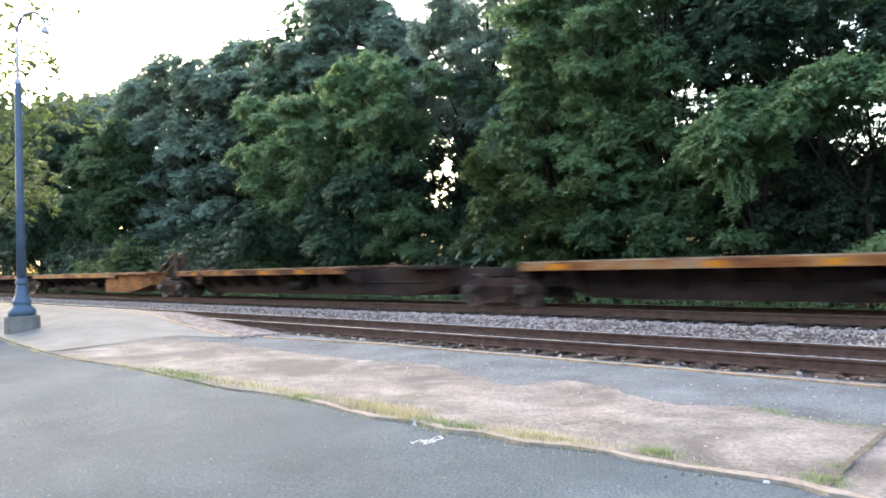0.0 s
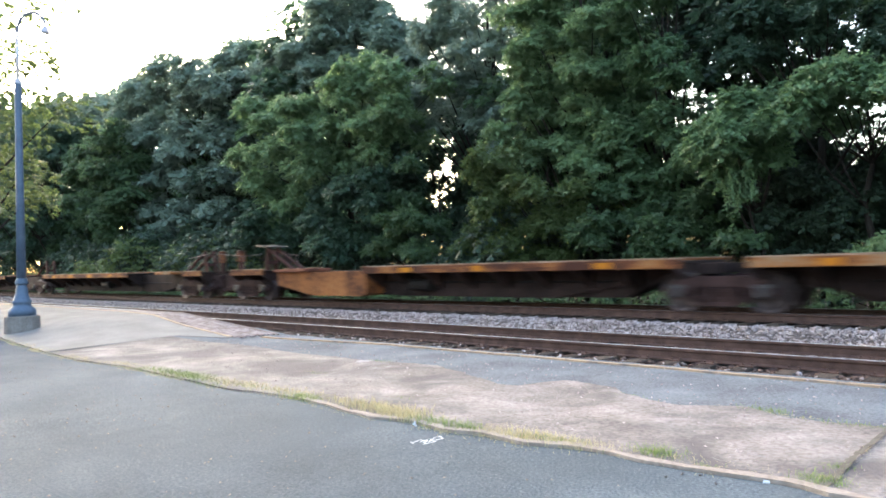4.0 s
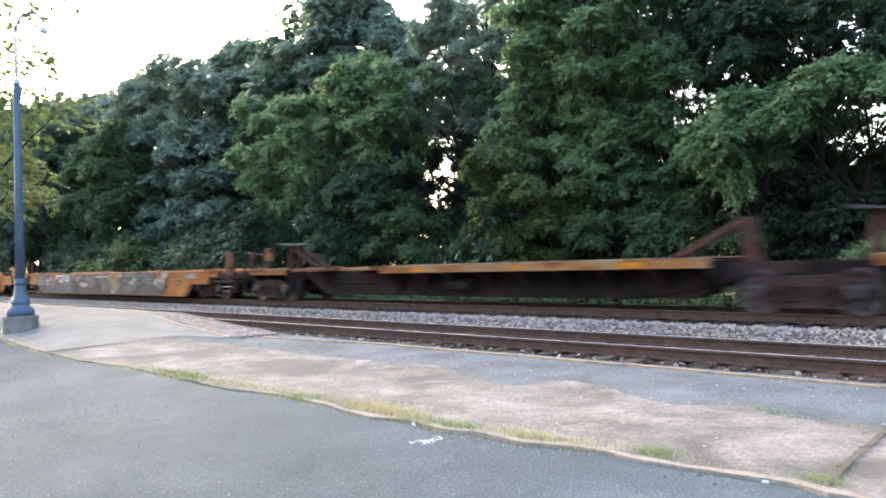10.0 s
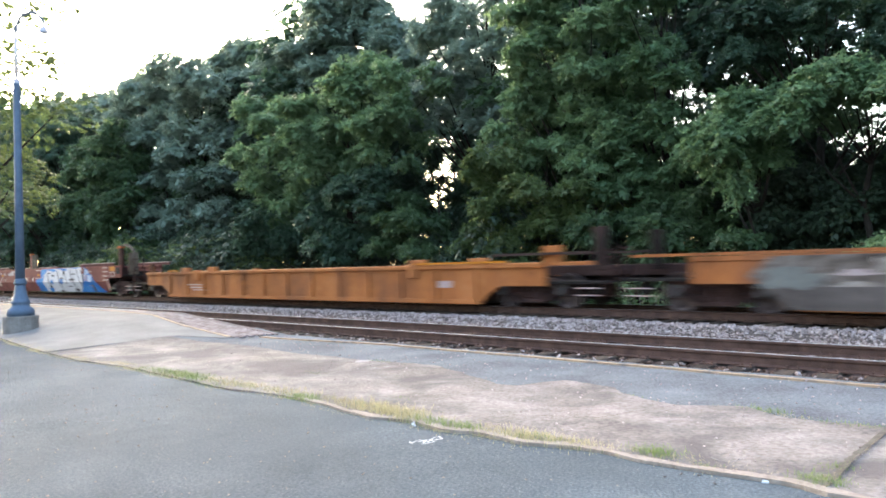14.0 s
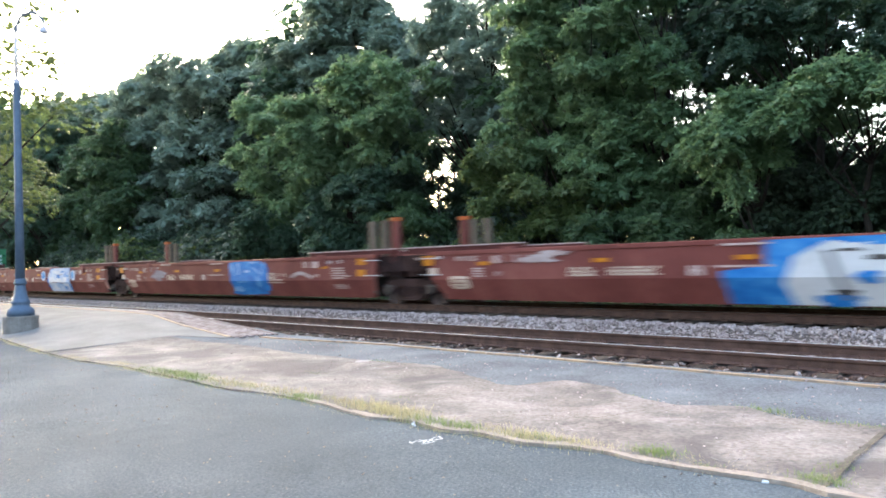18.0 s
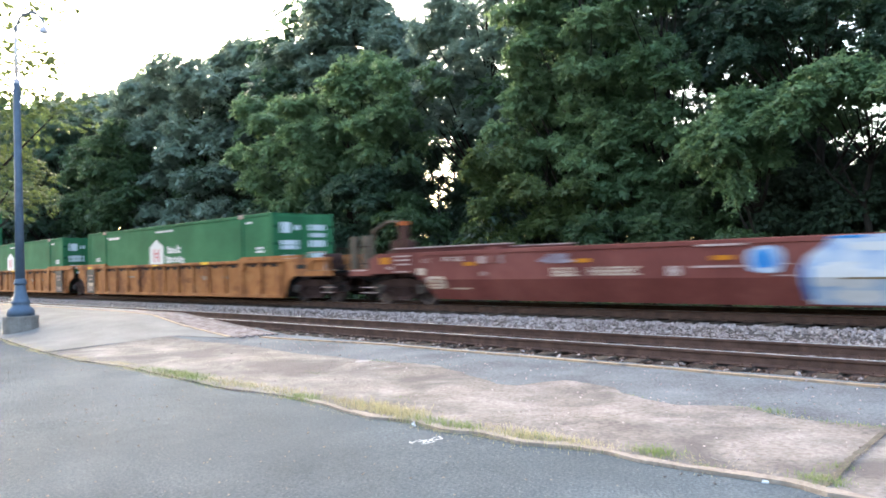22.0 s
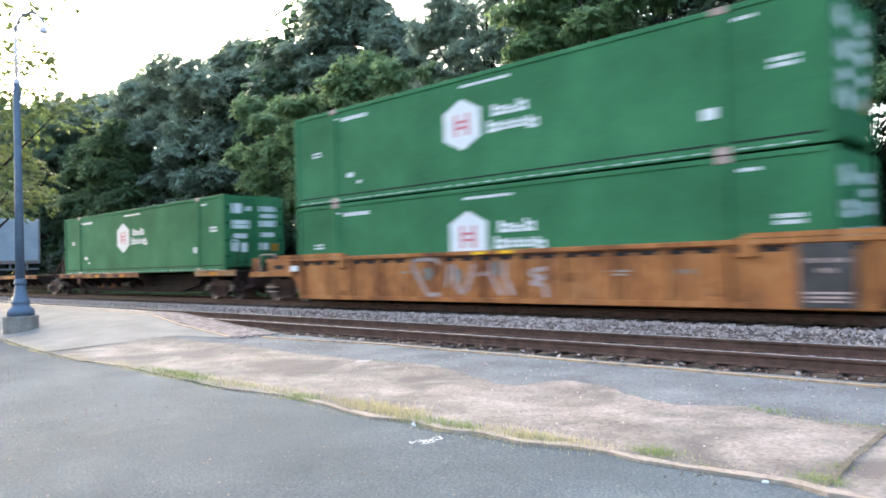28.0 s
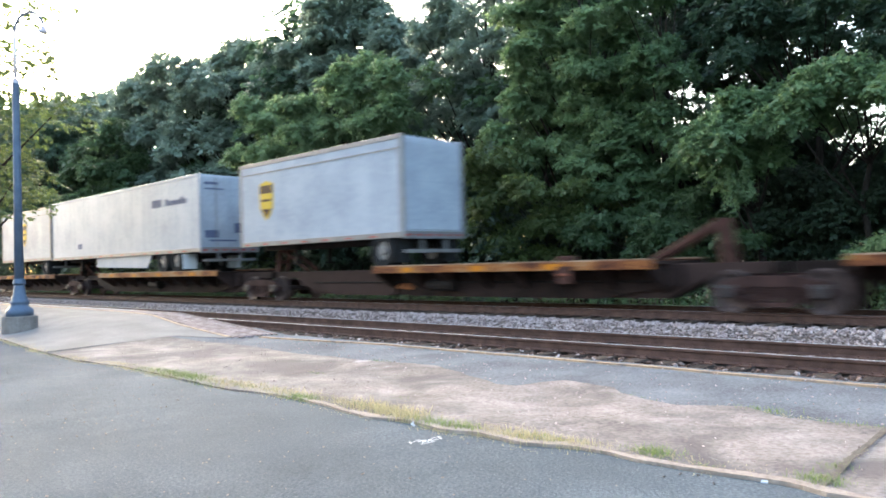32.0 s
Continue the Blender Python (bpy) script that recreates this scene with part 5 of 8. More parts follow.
for k, x, y, s in THICKET:
    ob = thing("bush", x, y, -0.78, BUSH_WORDS[k], "bush", "bushes along the wood")
    ob.matrix_basis = pose(x, y, -0.78, 0, 0, rnd.uniform(0, 360)) @ Matrix.Diagonal((s, s, s, 1))
    mesh_ob("foliage", BUSH[k][0], None, ob)
    mesh_ob("stem", BUSH[k][1], None, ob)
rngw = np.random.default_rng(9)
nw = 5200
cen = np.stack([2 - 62 * rngw.random(nw), 17.5 + 1.9 * rngw.random(nw) ** 1.2, -0.6 + 1.0 * rngw.random(nw) ** 1.2], -1)
v, f = spray_field(rngw, cen, np.tile(np.array([[0, -0.3, 0.9]]), (nw, 1)), 7, 0.28, 0.3, 0.3)
tagged(mesh_ob("weeds", fast_mesh("weeds", v, f, M["leafpale"]), None), "green weeds between the track and the wood", "weeds", kind="stuff")
g = bm_new()
r9 = random.Random(19)
for i in range(110):
    x = 1 - r9.random() * 34
    y = 17.3 + r9.random() * 1.2
    h = r9.uniform(0.6, 1.1)
    tube(g, (x, y, -0.75), (x + r9.uniform(-0.1, 0.1), y, -0.75 + h), 0.012, 0.006, 4)
tagged(part("dry_stalks", g, M["deadwood"], None), "pale dry weed stalks behind the far track", "weeds", kind="stuff")

# bare dead branches hanging in the wood's edge
g = bm_new()
for a, b, r0 in (((-8.9, 20.9, 9.0), (-7.7, 20.4, 9.35), 0.045), ((-7.7, 20.4, 9.35), (-6.7, 20.2, 9.05), 0.035), ((-7.7, 20.4, 9.35), (-7.2, 20.5, 10.5), 0.03), ((-7.2, 20.5, 10.5), (-7.5, 20.4, 11.4), 0.02),
                 ((-8.3, 20.6, 9.2), (-8.0, 20.2, 9.9), 0.02), ((-7.0, 20.3, 9.15), (-6.2, 20.2, 9.5), 0.018)):
    tube(g, a, b, r0, r0 * 0.6, 5)
tagged(part("dead_branch", g, M["deadwood"], None), "bare grey dead branch among the leaves", "branch")

# ---- train: shared meshes ----
MOVERS, SPINNERS = [], []
WHEEL_R = 0.42


def keep_mesh(name, bm, material, smooth=False):
    bmesh.ops.recalc_face_normals(bm, faces=bm.faces)
    if smooth:
        for f in bm.faces:
            f.smooth = True
    me = bpy.data.meshes.new(name)
    bm.to_mesh(me)
    bm.free()
    me.materials.append(material)
    return me


def wheel_profile(bm, y, out, r=WHEEL_R, n=28):
    """A flanged wheel round the y axis; out is the side of its tread."""
    prof = [(0.09, -0.02), (0.3, 0.0), (0.36, 0.05), (r, 0.065), (r - 0.004, -0.055), (r + 0.03, -0.06), (r + 0.028, -0.085), (0.34, -0.075), (0.28, -0.045), (0.09, -0.06)]
    rings = [[bm.verts.new((q * math.cos(2 * math.pi * i / n), y + out * w, q * math.sin(2 * math.pi * i / n))) for i in range(n)] for q, w in prof]
    for a, b in zip(rings, rings[1:] + rings[:1]):
        for i in range(n):
            bm.faces.new((a[i], a[(i + 1) % n], b[(i + 1) % n], b[i]))


g = bm_new()
tube(g, (0, -1.08, 0), (0, 1.08, 0), 0.085, 0.085, 12)
wheel_profile(g, -0.77, -1)
wheel_profile(g, 0.77, 1)
WHEELSET = keep_mesh("wheelset", g, M["wheel"])
g = bm_new()
for s in (-1, 1):
    y0, y1 = s * 0.93, s * 1.07
    prism(g, [(-1.12, 0.5), (-0.95, 0.62), (-0.5, 0.74), (0.5, 0.74), (0.95, 0.62), (1.12, 0.5), (1.1, 0.34), (0.68, 0.34), (0.45, 0.52), (-0.45, 0.52), (-0.68, 0.34), (-1.1, 0.34)], y0, y1)
    prism(g, [(-0.7, 0.36), (-0.42, 0.14), (0.42, 0.14), (0.7, 0.36), (0.56, 0.38), (0.34, 0.23), (-0.34, 0.23), (-0.56, 0.38)], y0, y1)
    for c in (-1, 1):
        box(g, c * 0.34 - 0.05, c * 0.34 + 0.05, y0, y1, 0.2, 0.56)
    for k in (-0.2, 0, 0.2):
        tube(g, (k, s * 1.0, 0.23), (k, s * 1.0, 0.5), 0.07, 0.07, 8)
    for zz in (0.27, 0.32, 0.37, 0.42, 0.47):
        box(g, -0.28, 0.28, s * 1.055 - 0.02, s * 1.055 + 0.02, zz, zz + 0.018)
box(g, -0.2, 0.2, -1.0, 1.0, 0.5, 0.7)
box(g, -0.9, 0.9, -0.6, -0.5, 0.3, 0.42)
box(g, -0.9, 0.9, 0.5, 0.6, 0.3, 0.42)
TRUCK = keep_mesh("truck", g, M["grime"])
g = bm_new()
tube(g, (0, -1.05, WHEEL_R), (0, -1.16, WHEEL_R), 0.13, 0.1, 12)
box(g, -0.16, 0.16, -1.1, -1.02, 0.5, 0.57)
CAP_NEAR = keep_mesh("bearing_cap", g, M["cap"])
g = bm_new()
tube(g, (0, 1.05, WHEEL_R), (0, 1.16, WHEEL_R), 0.13, 0.1, 12)
box(g, -0.16, 0.16, 1.02, 1.1, 0.5, 0.57)
CAP_FAR = keep_mesh("bearing_cap", g, M["cap"])


def truck(car, s_car, x):
    ob = mesh_ob("truck", TRUCK, None, car, pose(x, 0, 0))
    tagged(ob, "grimy cast steel two-axle truck")
    for c in (-0.875, 0.875):
        for cm in (CAP_NEAR, CAP_FAR):
            mesh_ob("bearing_cap", cm, None, ob, pose(c, 0, 0))
        w = mesh_ob("wheelset", WHEELSET, None, ob, pose(c, 0, WHEEL_R))
        SPINNERS.append((w, s_car + x + c, c))
    return ob


def car_thing(name, s, label, category, group):
    ob = thing(name, s, YT, 0, label, category, group)
    MOVERS.append((ob, s, YT, 0.0))
    return ob


def strokes(x0, x1, z0, z1, seed):
    """A worn word: block characters of three to five strokes each, too smeared to read."""
    r, h = random.Random(seed), z1 - z0
    n = max(2, round((x1 - x0) / (0.85 * h)))
    w = (x1 - x0) / n
    out = []
    for i in range(n):
        a, b, t = x0 + w * i, x0 + w * (i + 0.78), 0.24 * w
        if r.random() < 0.08:
            continue
        out.append((a, a + t, z0, z1))
        for k, zz in enumerate((z0, z0 + 0.42 * h, z1 - 0.2 * h)):
            if r.random() < 0.75:
                out.append((a + t, b, zz, zz + 0.2 * h))
        if r.random() < 0.6:
            out.append((b - t, b, z0 + 0.2 * h, z0 + 0.42 * h) if r.random() < 0.5 else (b - t, b, z0 + 0.62 * h, z1 - 0.2 * h))
    return out


def bars(name, rects, material, parent, y, label="", h=0.006):
    """Flat painted marks (x0, x1, z0, z1), a few millimetres proud of a side; long lettering is broken into block characters."""
    bm = bm_new()
    for k, (x0, x1, z0, z1) in enumerate(rects):
        word = name == "lettering" and z1 - z0 > 0.065 and x1 - x0 > 1.7 * (z1 - z0)
        for a, b, c, d in strokes(x0, x1, z0, z1, k + int(abs(x0) * 100)) if word else ((x0, x1, z0, z1),):
            box(bm, a, b, y - h, y, c, d)
    ob = part(name, bm, material, parent, label)
    return tagged(ob, kind="stuff") if len(rects) > 1 else ob


def blob(bm, cx, cz, rx, rz, y, seed, n=26, rough=0.18, h=0.005, pw=0.7):
    r = random.Random(seed)
    ph = [r.uniform(0, 6.28) for _ in range(4)]
    pts = []
    for i in range(n):
        a = 2 * math.pi * i / n
        k = 1 + rough * (math.sin(3 * a + ph[0]) * 0.6 + math.sin(5 * a + ph[1]) * 0.5 + math.sin(8 * a + ph[2]) * 0.35)
        c, s = math.cos(a), math.sin(a)
        pts.append((cx + rx * k * math.copysign(abs(c) ** pw, c), cz + rz * min(1.0, k) * math.copysign(abs(s) ** pw, s)))
    prism(bm, pts, y - h, y)


# ---- spine cars ----
def hitch(car, x, way):
    """A raised trailer hitch: a leaning stand, a long strut and the plate on top."""
    g = bm_new()
    for y in (-0.2, 0.2):
        prism(g, [(x - 0.1 - way * 0.1, 1.0), (x + 0.1 - way * 0.1, 1.0), (x + way * 0.05 + 0.08, 1.95), (x + way * 0.05 - 0.08, 1.95)], y - 0.05, y + 0.05)
        tube(g, (x + way * 1.75, y, 1.02), (x + way * 0.1, y, 1.85), 0.07, 0.06, 6)
    box(g, x - 0.08, x + 0.08, -0.2, 0.2, 1.3, 1.42)
    ob = part("hitch", g, M["hitchbrown"], car, "rusty folding trailer hitch")
    if way < 0:
        return
    g = bm_new()
    prism(g, [(x - 0.4, 1.97), (x + 0.42, 1.9), (x + 0.42, 1.94), (x - 0.38, 2.03)], -0.48, 0.48)
    part("hitch_plate", g, M["cap"], ob, "worn bare steel hitch plate")


def spine_car(s_left, s_right, decks, hitches=(), trucks=("l", "r"), bellies=None, lead="brown", ends=(0, 0), tops=(), pedestals=(), arcs=()):
    s = (s_left + s_right) / 2
    a = (s_right - s_left) / 2
    car = car_thing("spine_car", s, "brown steel spine car with orange deck edges", "rail car", "spine cars of the train")
    body = M["spine"] if lead == "brown" else M["rustspine"]
    g = bm_new()
    e0, e1 = -a + 0.15 - ends[0], a - 0.15 + ends[1]
    prism(g, [(e0, 0.78), (-a + 1.3, 0.78), (-a + 2.4, 0.24), (a - 2.4, 0.24), (a - 1.3, 0.78), (e1, 0.78), (e1, 1.0), (e0, 1.0)], -0.42, 0.42)
    part("centre_sill", g, M["spine"], car)
    for b0, b1, mk in bellies or ():
        g = bm_new()
        sl, sr = (2.0 if abs(q) < 3.2 else 0.3 for q in (b0 - s_left, b1 - s_right))
        zl, zr = (0.55 if q > 1 else 0.3 for q in (sl, sr))
        prism(g, [(b0 - s, 0.98), (b0 - s + 0.05, zl), (b0 - s + sl, 0.22), (b1 - s - sr, 0.22), (b1 - s - 0.05, zr), (b1 - s, 0.98)], -0.55 if mk == "spine" else -1.15, 0.55 if mk == "spine" else 1.15)
        part("side_box", g, M[mk], car, "deep side box of the spine")
    for d0, d1 in decks:
        x0, x1 = d0 - s, d1 - s
        g = bm_new()
        box(g, x0, x1, -SIDE + 0.03, SIDE - 0.03, 1.0, 1.06)
        part("deck", g, M["spine"], car, "dark steel wheel deck")
        for y in (-1, 1):
            g = bm_new()
            prism(g, [(x0, 0.91), (x1, 0.91), (x1, 1.1), (x0, 1.1)], y * (SIDE - 0.05), y * SIDE)
            edge = part("deck_edge", g, M["edge"], car, "faded orange deck edge with rust")
            g = bm_new()
            box(g, x0, x1, min(y * (SIDE + 0.004), y * (SIDE - 0.14)), max(y * (SIDE + 0.004), y * (SIDE - 0.14)), 1.1, 1.13)
            part("lip", g, M["edgelip"], edge, "worn pale top flange")
        k = max(2, int((x1 - x0) / 1.15))
        for i in range(k + 1):
            bx = x0 + 0.1 + (x1 - x0 - 0.2) * i / k
            for y in (-1, 1):
                g = bm_new()
                q = [(bx - 0.04, y * 0.42, 0.35), (bx + 0.04, y * 0.42, 0.35), (bx + 0.04, y * (SIDE - 0.06), 0.86), (bx - 0.04, y * (SIDE - 0.06), 0.86)]
                t = [(p[0], p[1], 0.99) for p in q]
                vs, vt = [g.verts.new(c) for c in q], [g.verts.new(c) for c in t]
                g.faces.new(vs)
                g.faces.new(vt[::-1])
                for j in range(4):
                    g.faces.new((vs[j], vs[(j + 1) % 4], vt[(j + 1) % 4], vt[j]))
                part("bracket", g, M["spine"], car)
        n = int((x1 - x0) / 2.7)
        r = random.Random(int(d0 * 10))
        for i in range(n):
            bx = x0 + 0.35 + (x1 - x0 - 0.7) * (i + r.uniform(0.1, 0.5)) / n
            g = bm_new()
            box(g, bx, bx + r.uniform(0.35, 0.6), -SIDE - 0.006, -SIDE, 0.93, 1.06)
            part("marker", g, M["marker"], car, "yellow-orange reflector strip")
    for bx, hangs in pedestals:      # folding container pedestals at the deck's side
        bx -= s
        g = bm_new()
        box(g, bx - 0.2, bx + 0.2, -SIDE + 0.02, -SIDE + 0.2, 1.06, 1.24, 0.02)
        ped = part("pedestal", g, M["hitchbrown"], car, "rusty folding container pedestal")
        if hangs:
            g = bm_new()
            prism(g, [(bx - 0.2, 1.0), (bx + 0.2, 1.0), (bx + 0.16, 0.6), (bx - 0.16, 0.6)], -SIDE - 0.05, -SIDE + 0.04)
            part("leg", g, M["hitchbrown"], ped)
            g = bm_new()
            box(g, bx - 0.14, bx + 0.14, -SIDE - 0.08, -SIDE - 0.05, 0.78, 0.84, 0.01)
            part("step", g, M["rustred"], ped)
    for j, bx in enumerate(arcs):
        g = bm_new()
        blob(g, bx - s, 0.5, 0.34, 0.1, -0.553, 300 + j, 18, 0.25)
        part("rust_mark", g, M["rustspine"], car, "rusty orange mark on the sill")
    for hx, way in hitches:
        hitch(car, hx - s, way)
    for x0, x1, mk in tops:
        g = bm_new()
        box(g, x0 - s, x1 - s, -SIDE, -0.3, 1.0, 1.1, 0.01)
        part("kerb_rail", g, M[mk], car)
    if "l" in trucks:
        truck(car, s, -a)
    if "r" in trucks:
        truck(car, s, a)
    # air pipe and brake gear under the sill
    g = bm_new()
    tube(g, (-a + 2.6, -0.55, 0.62), (a - 2.6, -0.55, 0.62), 0.03, 0.03, 6)
    tube(g, (-0.5, -0.75, 0.55), (0.35, -0.75, 0.55), 0.17, 0.17, 10)
    part("brake_cylinder", g, M["steel"], car)
    for sgn, e in ((-1, ends[0]), (1, ends[1])):
        if e:
            g = bm_new()
            x0, x1 = sorted((sgn * (a + 0.6), sgn * (a + e - 0.2)))
            box(g, x0, x1, -0.12, 0.12, 0.7, 0.95)
            box(g, sgn * (a + e) - 0.25, sgn * (a + e) + 0.25, -0.17, 0.17, 0.68, 0.98)
            part("coupler", g, M["steel"], car)
            g = bm_new()
            x0, x1 = sorted((sgn * (a + 0.9), sgn * (a + e - 0.25)))
            box(g, x0, x1, -0.75, 0.75, 0.42, 0.92, 0.03)
            for k in range(3):
                tube(g, (x0 + 0.2 + 0.3 * k, -0.95, 0.3 + 0.08 * k), (x0 + 0.2 + 0.3 * k, -0.6, 0.5), 0.09, 0.09, 8)
            part("draft_gear", g, M["grime"], car, "grimy draft gear and brake rigging")
            g = bm_new()
            xx = sgn * (a + e - 0.5)
            for y in (-1.2, -0.85, 1.2):
                tube(g, (xx, y, 0.45), (xx, y, 1.75), 0.018, 0.018, 6)
            for zz in (0.45, 0.75, 1.05, 1.4, 1.75):
                tube(g, (xx, -1.2, zz), (xx, -0.85, zz), 0.014, 0.014, 6)
            tagged(part("ladder", g, M["spine"], car), kind="stuff")
            g = bm_new()
            px = sgn * (a + e - 0.8)
            box(g, px - 0.075, px + 0.075, -0.45, -0.28, 0.98, 1.2 if s_right < -300 else 1.85)
            ep = part("end_post", g, M["hitchbrown"], car)
            if s_right > -300:
                g = bm_new()
                box(g, px - 0.13, px + 0.13, -0.48, -0.25, 1.42, 1.87, 0.02)
                part("post_cap", g, M["edge"], ep, "faded orange head of the post")
                for y in (-1.2, 1.2):
                    g = bm_new()
                    tube(g, (sgn * (a + 0.2), y, 1.62), (xx, y, 1.75), 0.007, 0.007, 6)
                    tube(g, (sgn * (a + 0.2), y, 1.0), (sgn * (a + 0.2), y, 1.62), 0.007, 0.007, 6)
                    part("handrail", g, M["letter"], car, "thin pale handrail")
    return car


spine_car(-11.85, 6.0, [(-10.8, 1.5)], trucks=("l",), bellies=[(-10.3, 4, "spine")])
spine_car(-29.7, -11.85, [(-28.5, -17.6)], (), trucks=("l",), bellies=[(-17.6, -13.4, "spine"), (-27.5, -17.6, "spine")], tops=[(-15.6, -13.6, "spine")], pedestals=((-26.6, True), (-25.74, False)))
spine_car(-46.9, -29.7, [(-46.2, -34.7)], [(-30.9, -1)], trucks=("l",), bellies=[(-36.2, -31.3, "rustspine"), (-45.5, -36.2, "spine")], tops=[(-34.7, -31.4, "edge")])
spine_car(-64.25, -46.9, [(-57.6, -47.6), (-65.2, -63.0)], [(-64.35, 1)], trucks=("l",), bellies=[(-62.3, -57.6, "rustspine"), (-57.2, -49.2, "spine")], lead="orange", ends=(2.5, 0),
          tops=[(-62.3, -60.4, "rustred")])
spine_car(-86.7, -68.7, [(-85.4, -74.2), (-68.95, -67.4)], [(-69.0, -1)], bellies=[(-74.2, -70.2, "spine"), (-84.5, -74.2, "spine")], ends=(0, 2.15), tops=[(-71.4, -69.9, "edge")])
spine_car(-105.7, -86.7, [(-104.45, -92.4)], [(-88.1, -1), (-104.65, 1)], trucks=("l",), bellies=[(-92.4, -88.0, "spine"), (-103.4, -92.4, "spine")])
spine_car(-123.25, -105.7, [(-117.2, -107.4), (-124.2, -122.0)], [(-107.05, -1), (-123.2, 1)], trucks=("l",), bellies=[(-120.9, -117.2, "spine"), (-116.6, -107.4, "spine")], ends=(1.9, 0),
          tops=[(-121.6, -120.0, "rustred"), (-119.0, -117.6, "edge")])
spine_car(-319.6, -301.9, [(-318.2, -308.6), (-303.45, -300.45)], [(-320.85, -1)], bellies=[(-317.4, -304.4, "spine")], ends=(0, 2.0), pedestals=((-315.4, True),), arcs=(-314.6, -313.25, -311.9, -310.75))
spine_car(-337.2, -319.6, [(-330.8, -321.9)], [(-337.2, 1)], trucks=("l",), bellies=[(-335.5, -330.6, "spine"), (-330.3, -321.6, "spine")], pedestals=((-324.1, True),), arcs=(-330.2,))
spine_car(-354.8, -337.2, [(-351.0, -339.8)], [(-356.1, 1)], trucks=("l",), bellies=[(-353.0, -339.4, "spine")])
spine_car(-372.2, -354.8, [(-369.0, -357.0)], (), trucks=("l",), bellies=[(-370.6, -356.4, "spine")])


# ---- well cars ----
WS = 1.42                             # half width of the well cars


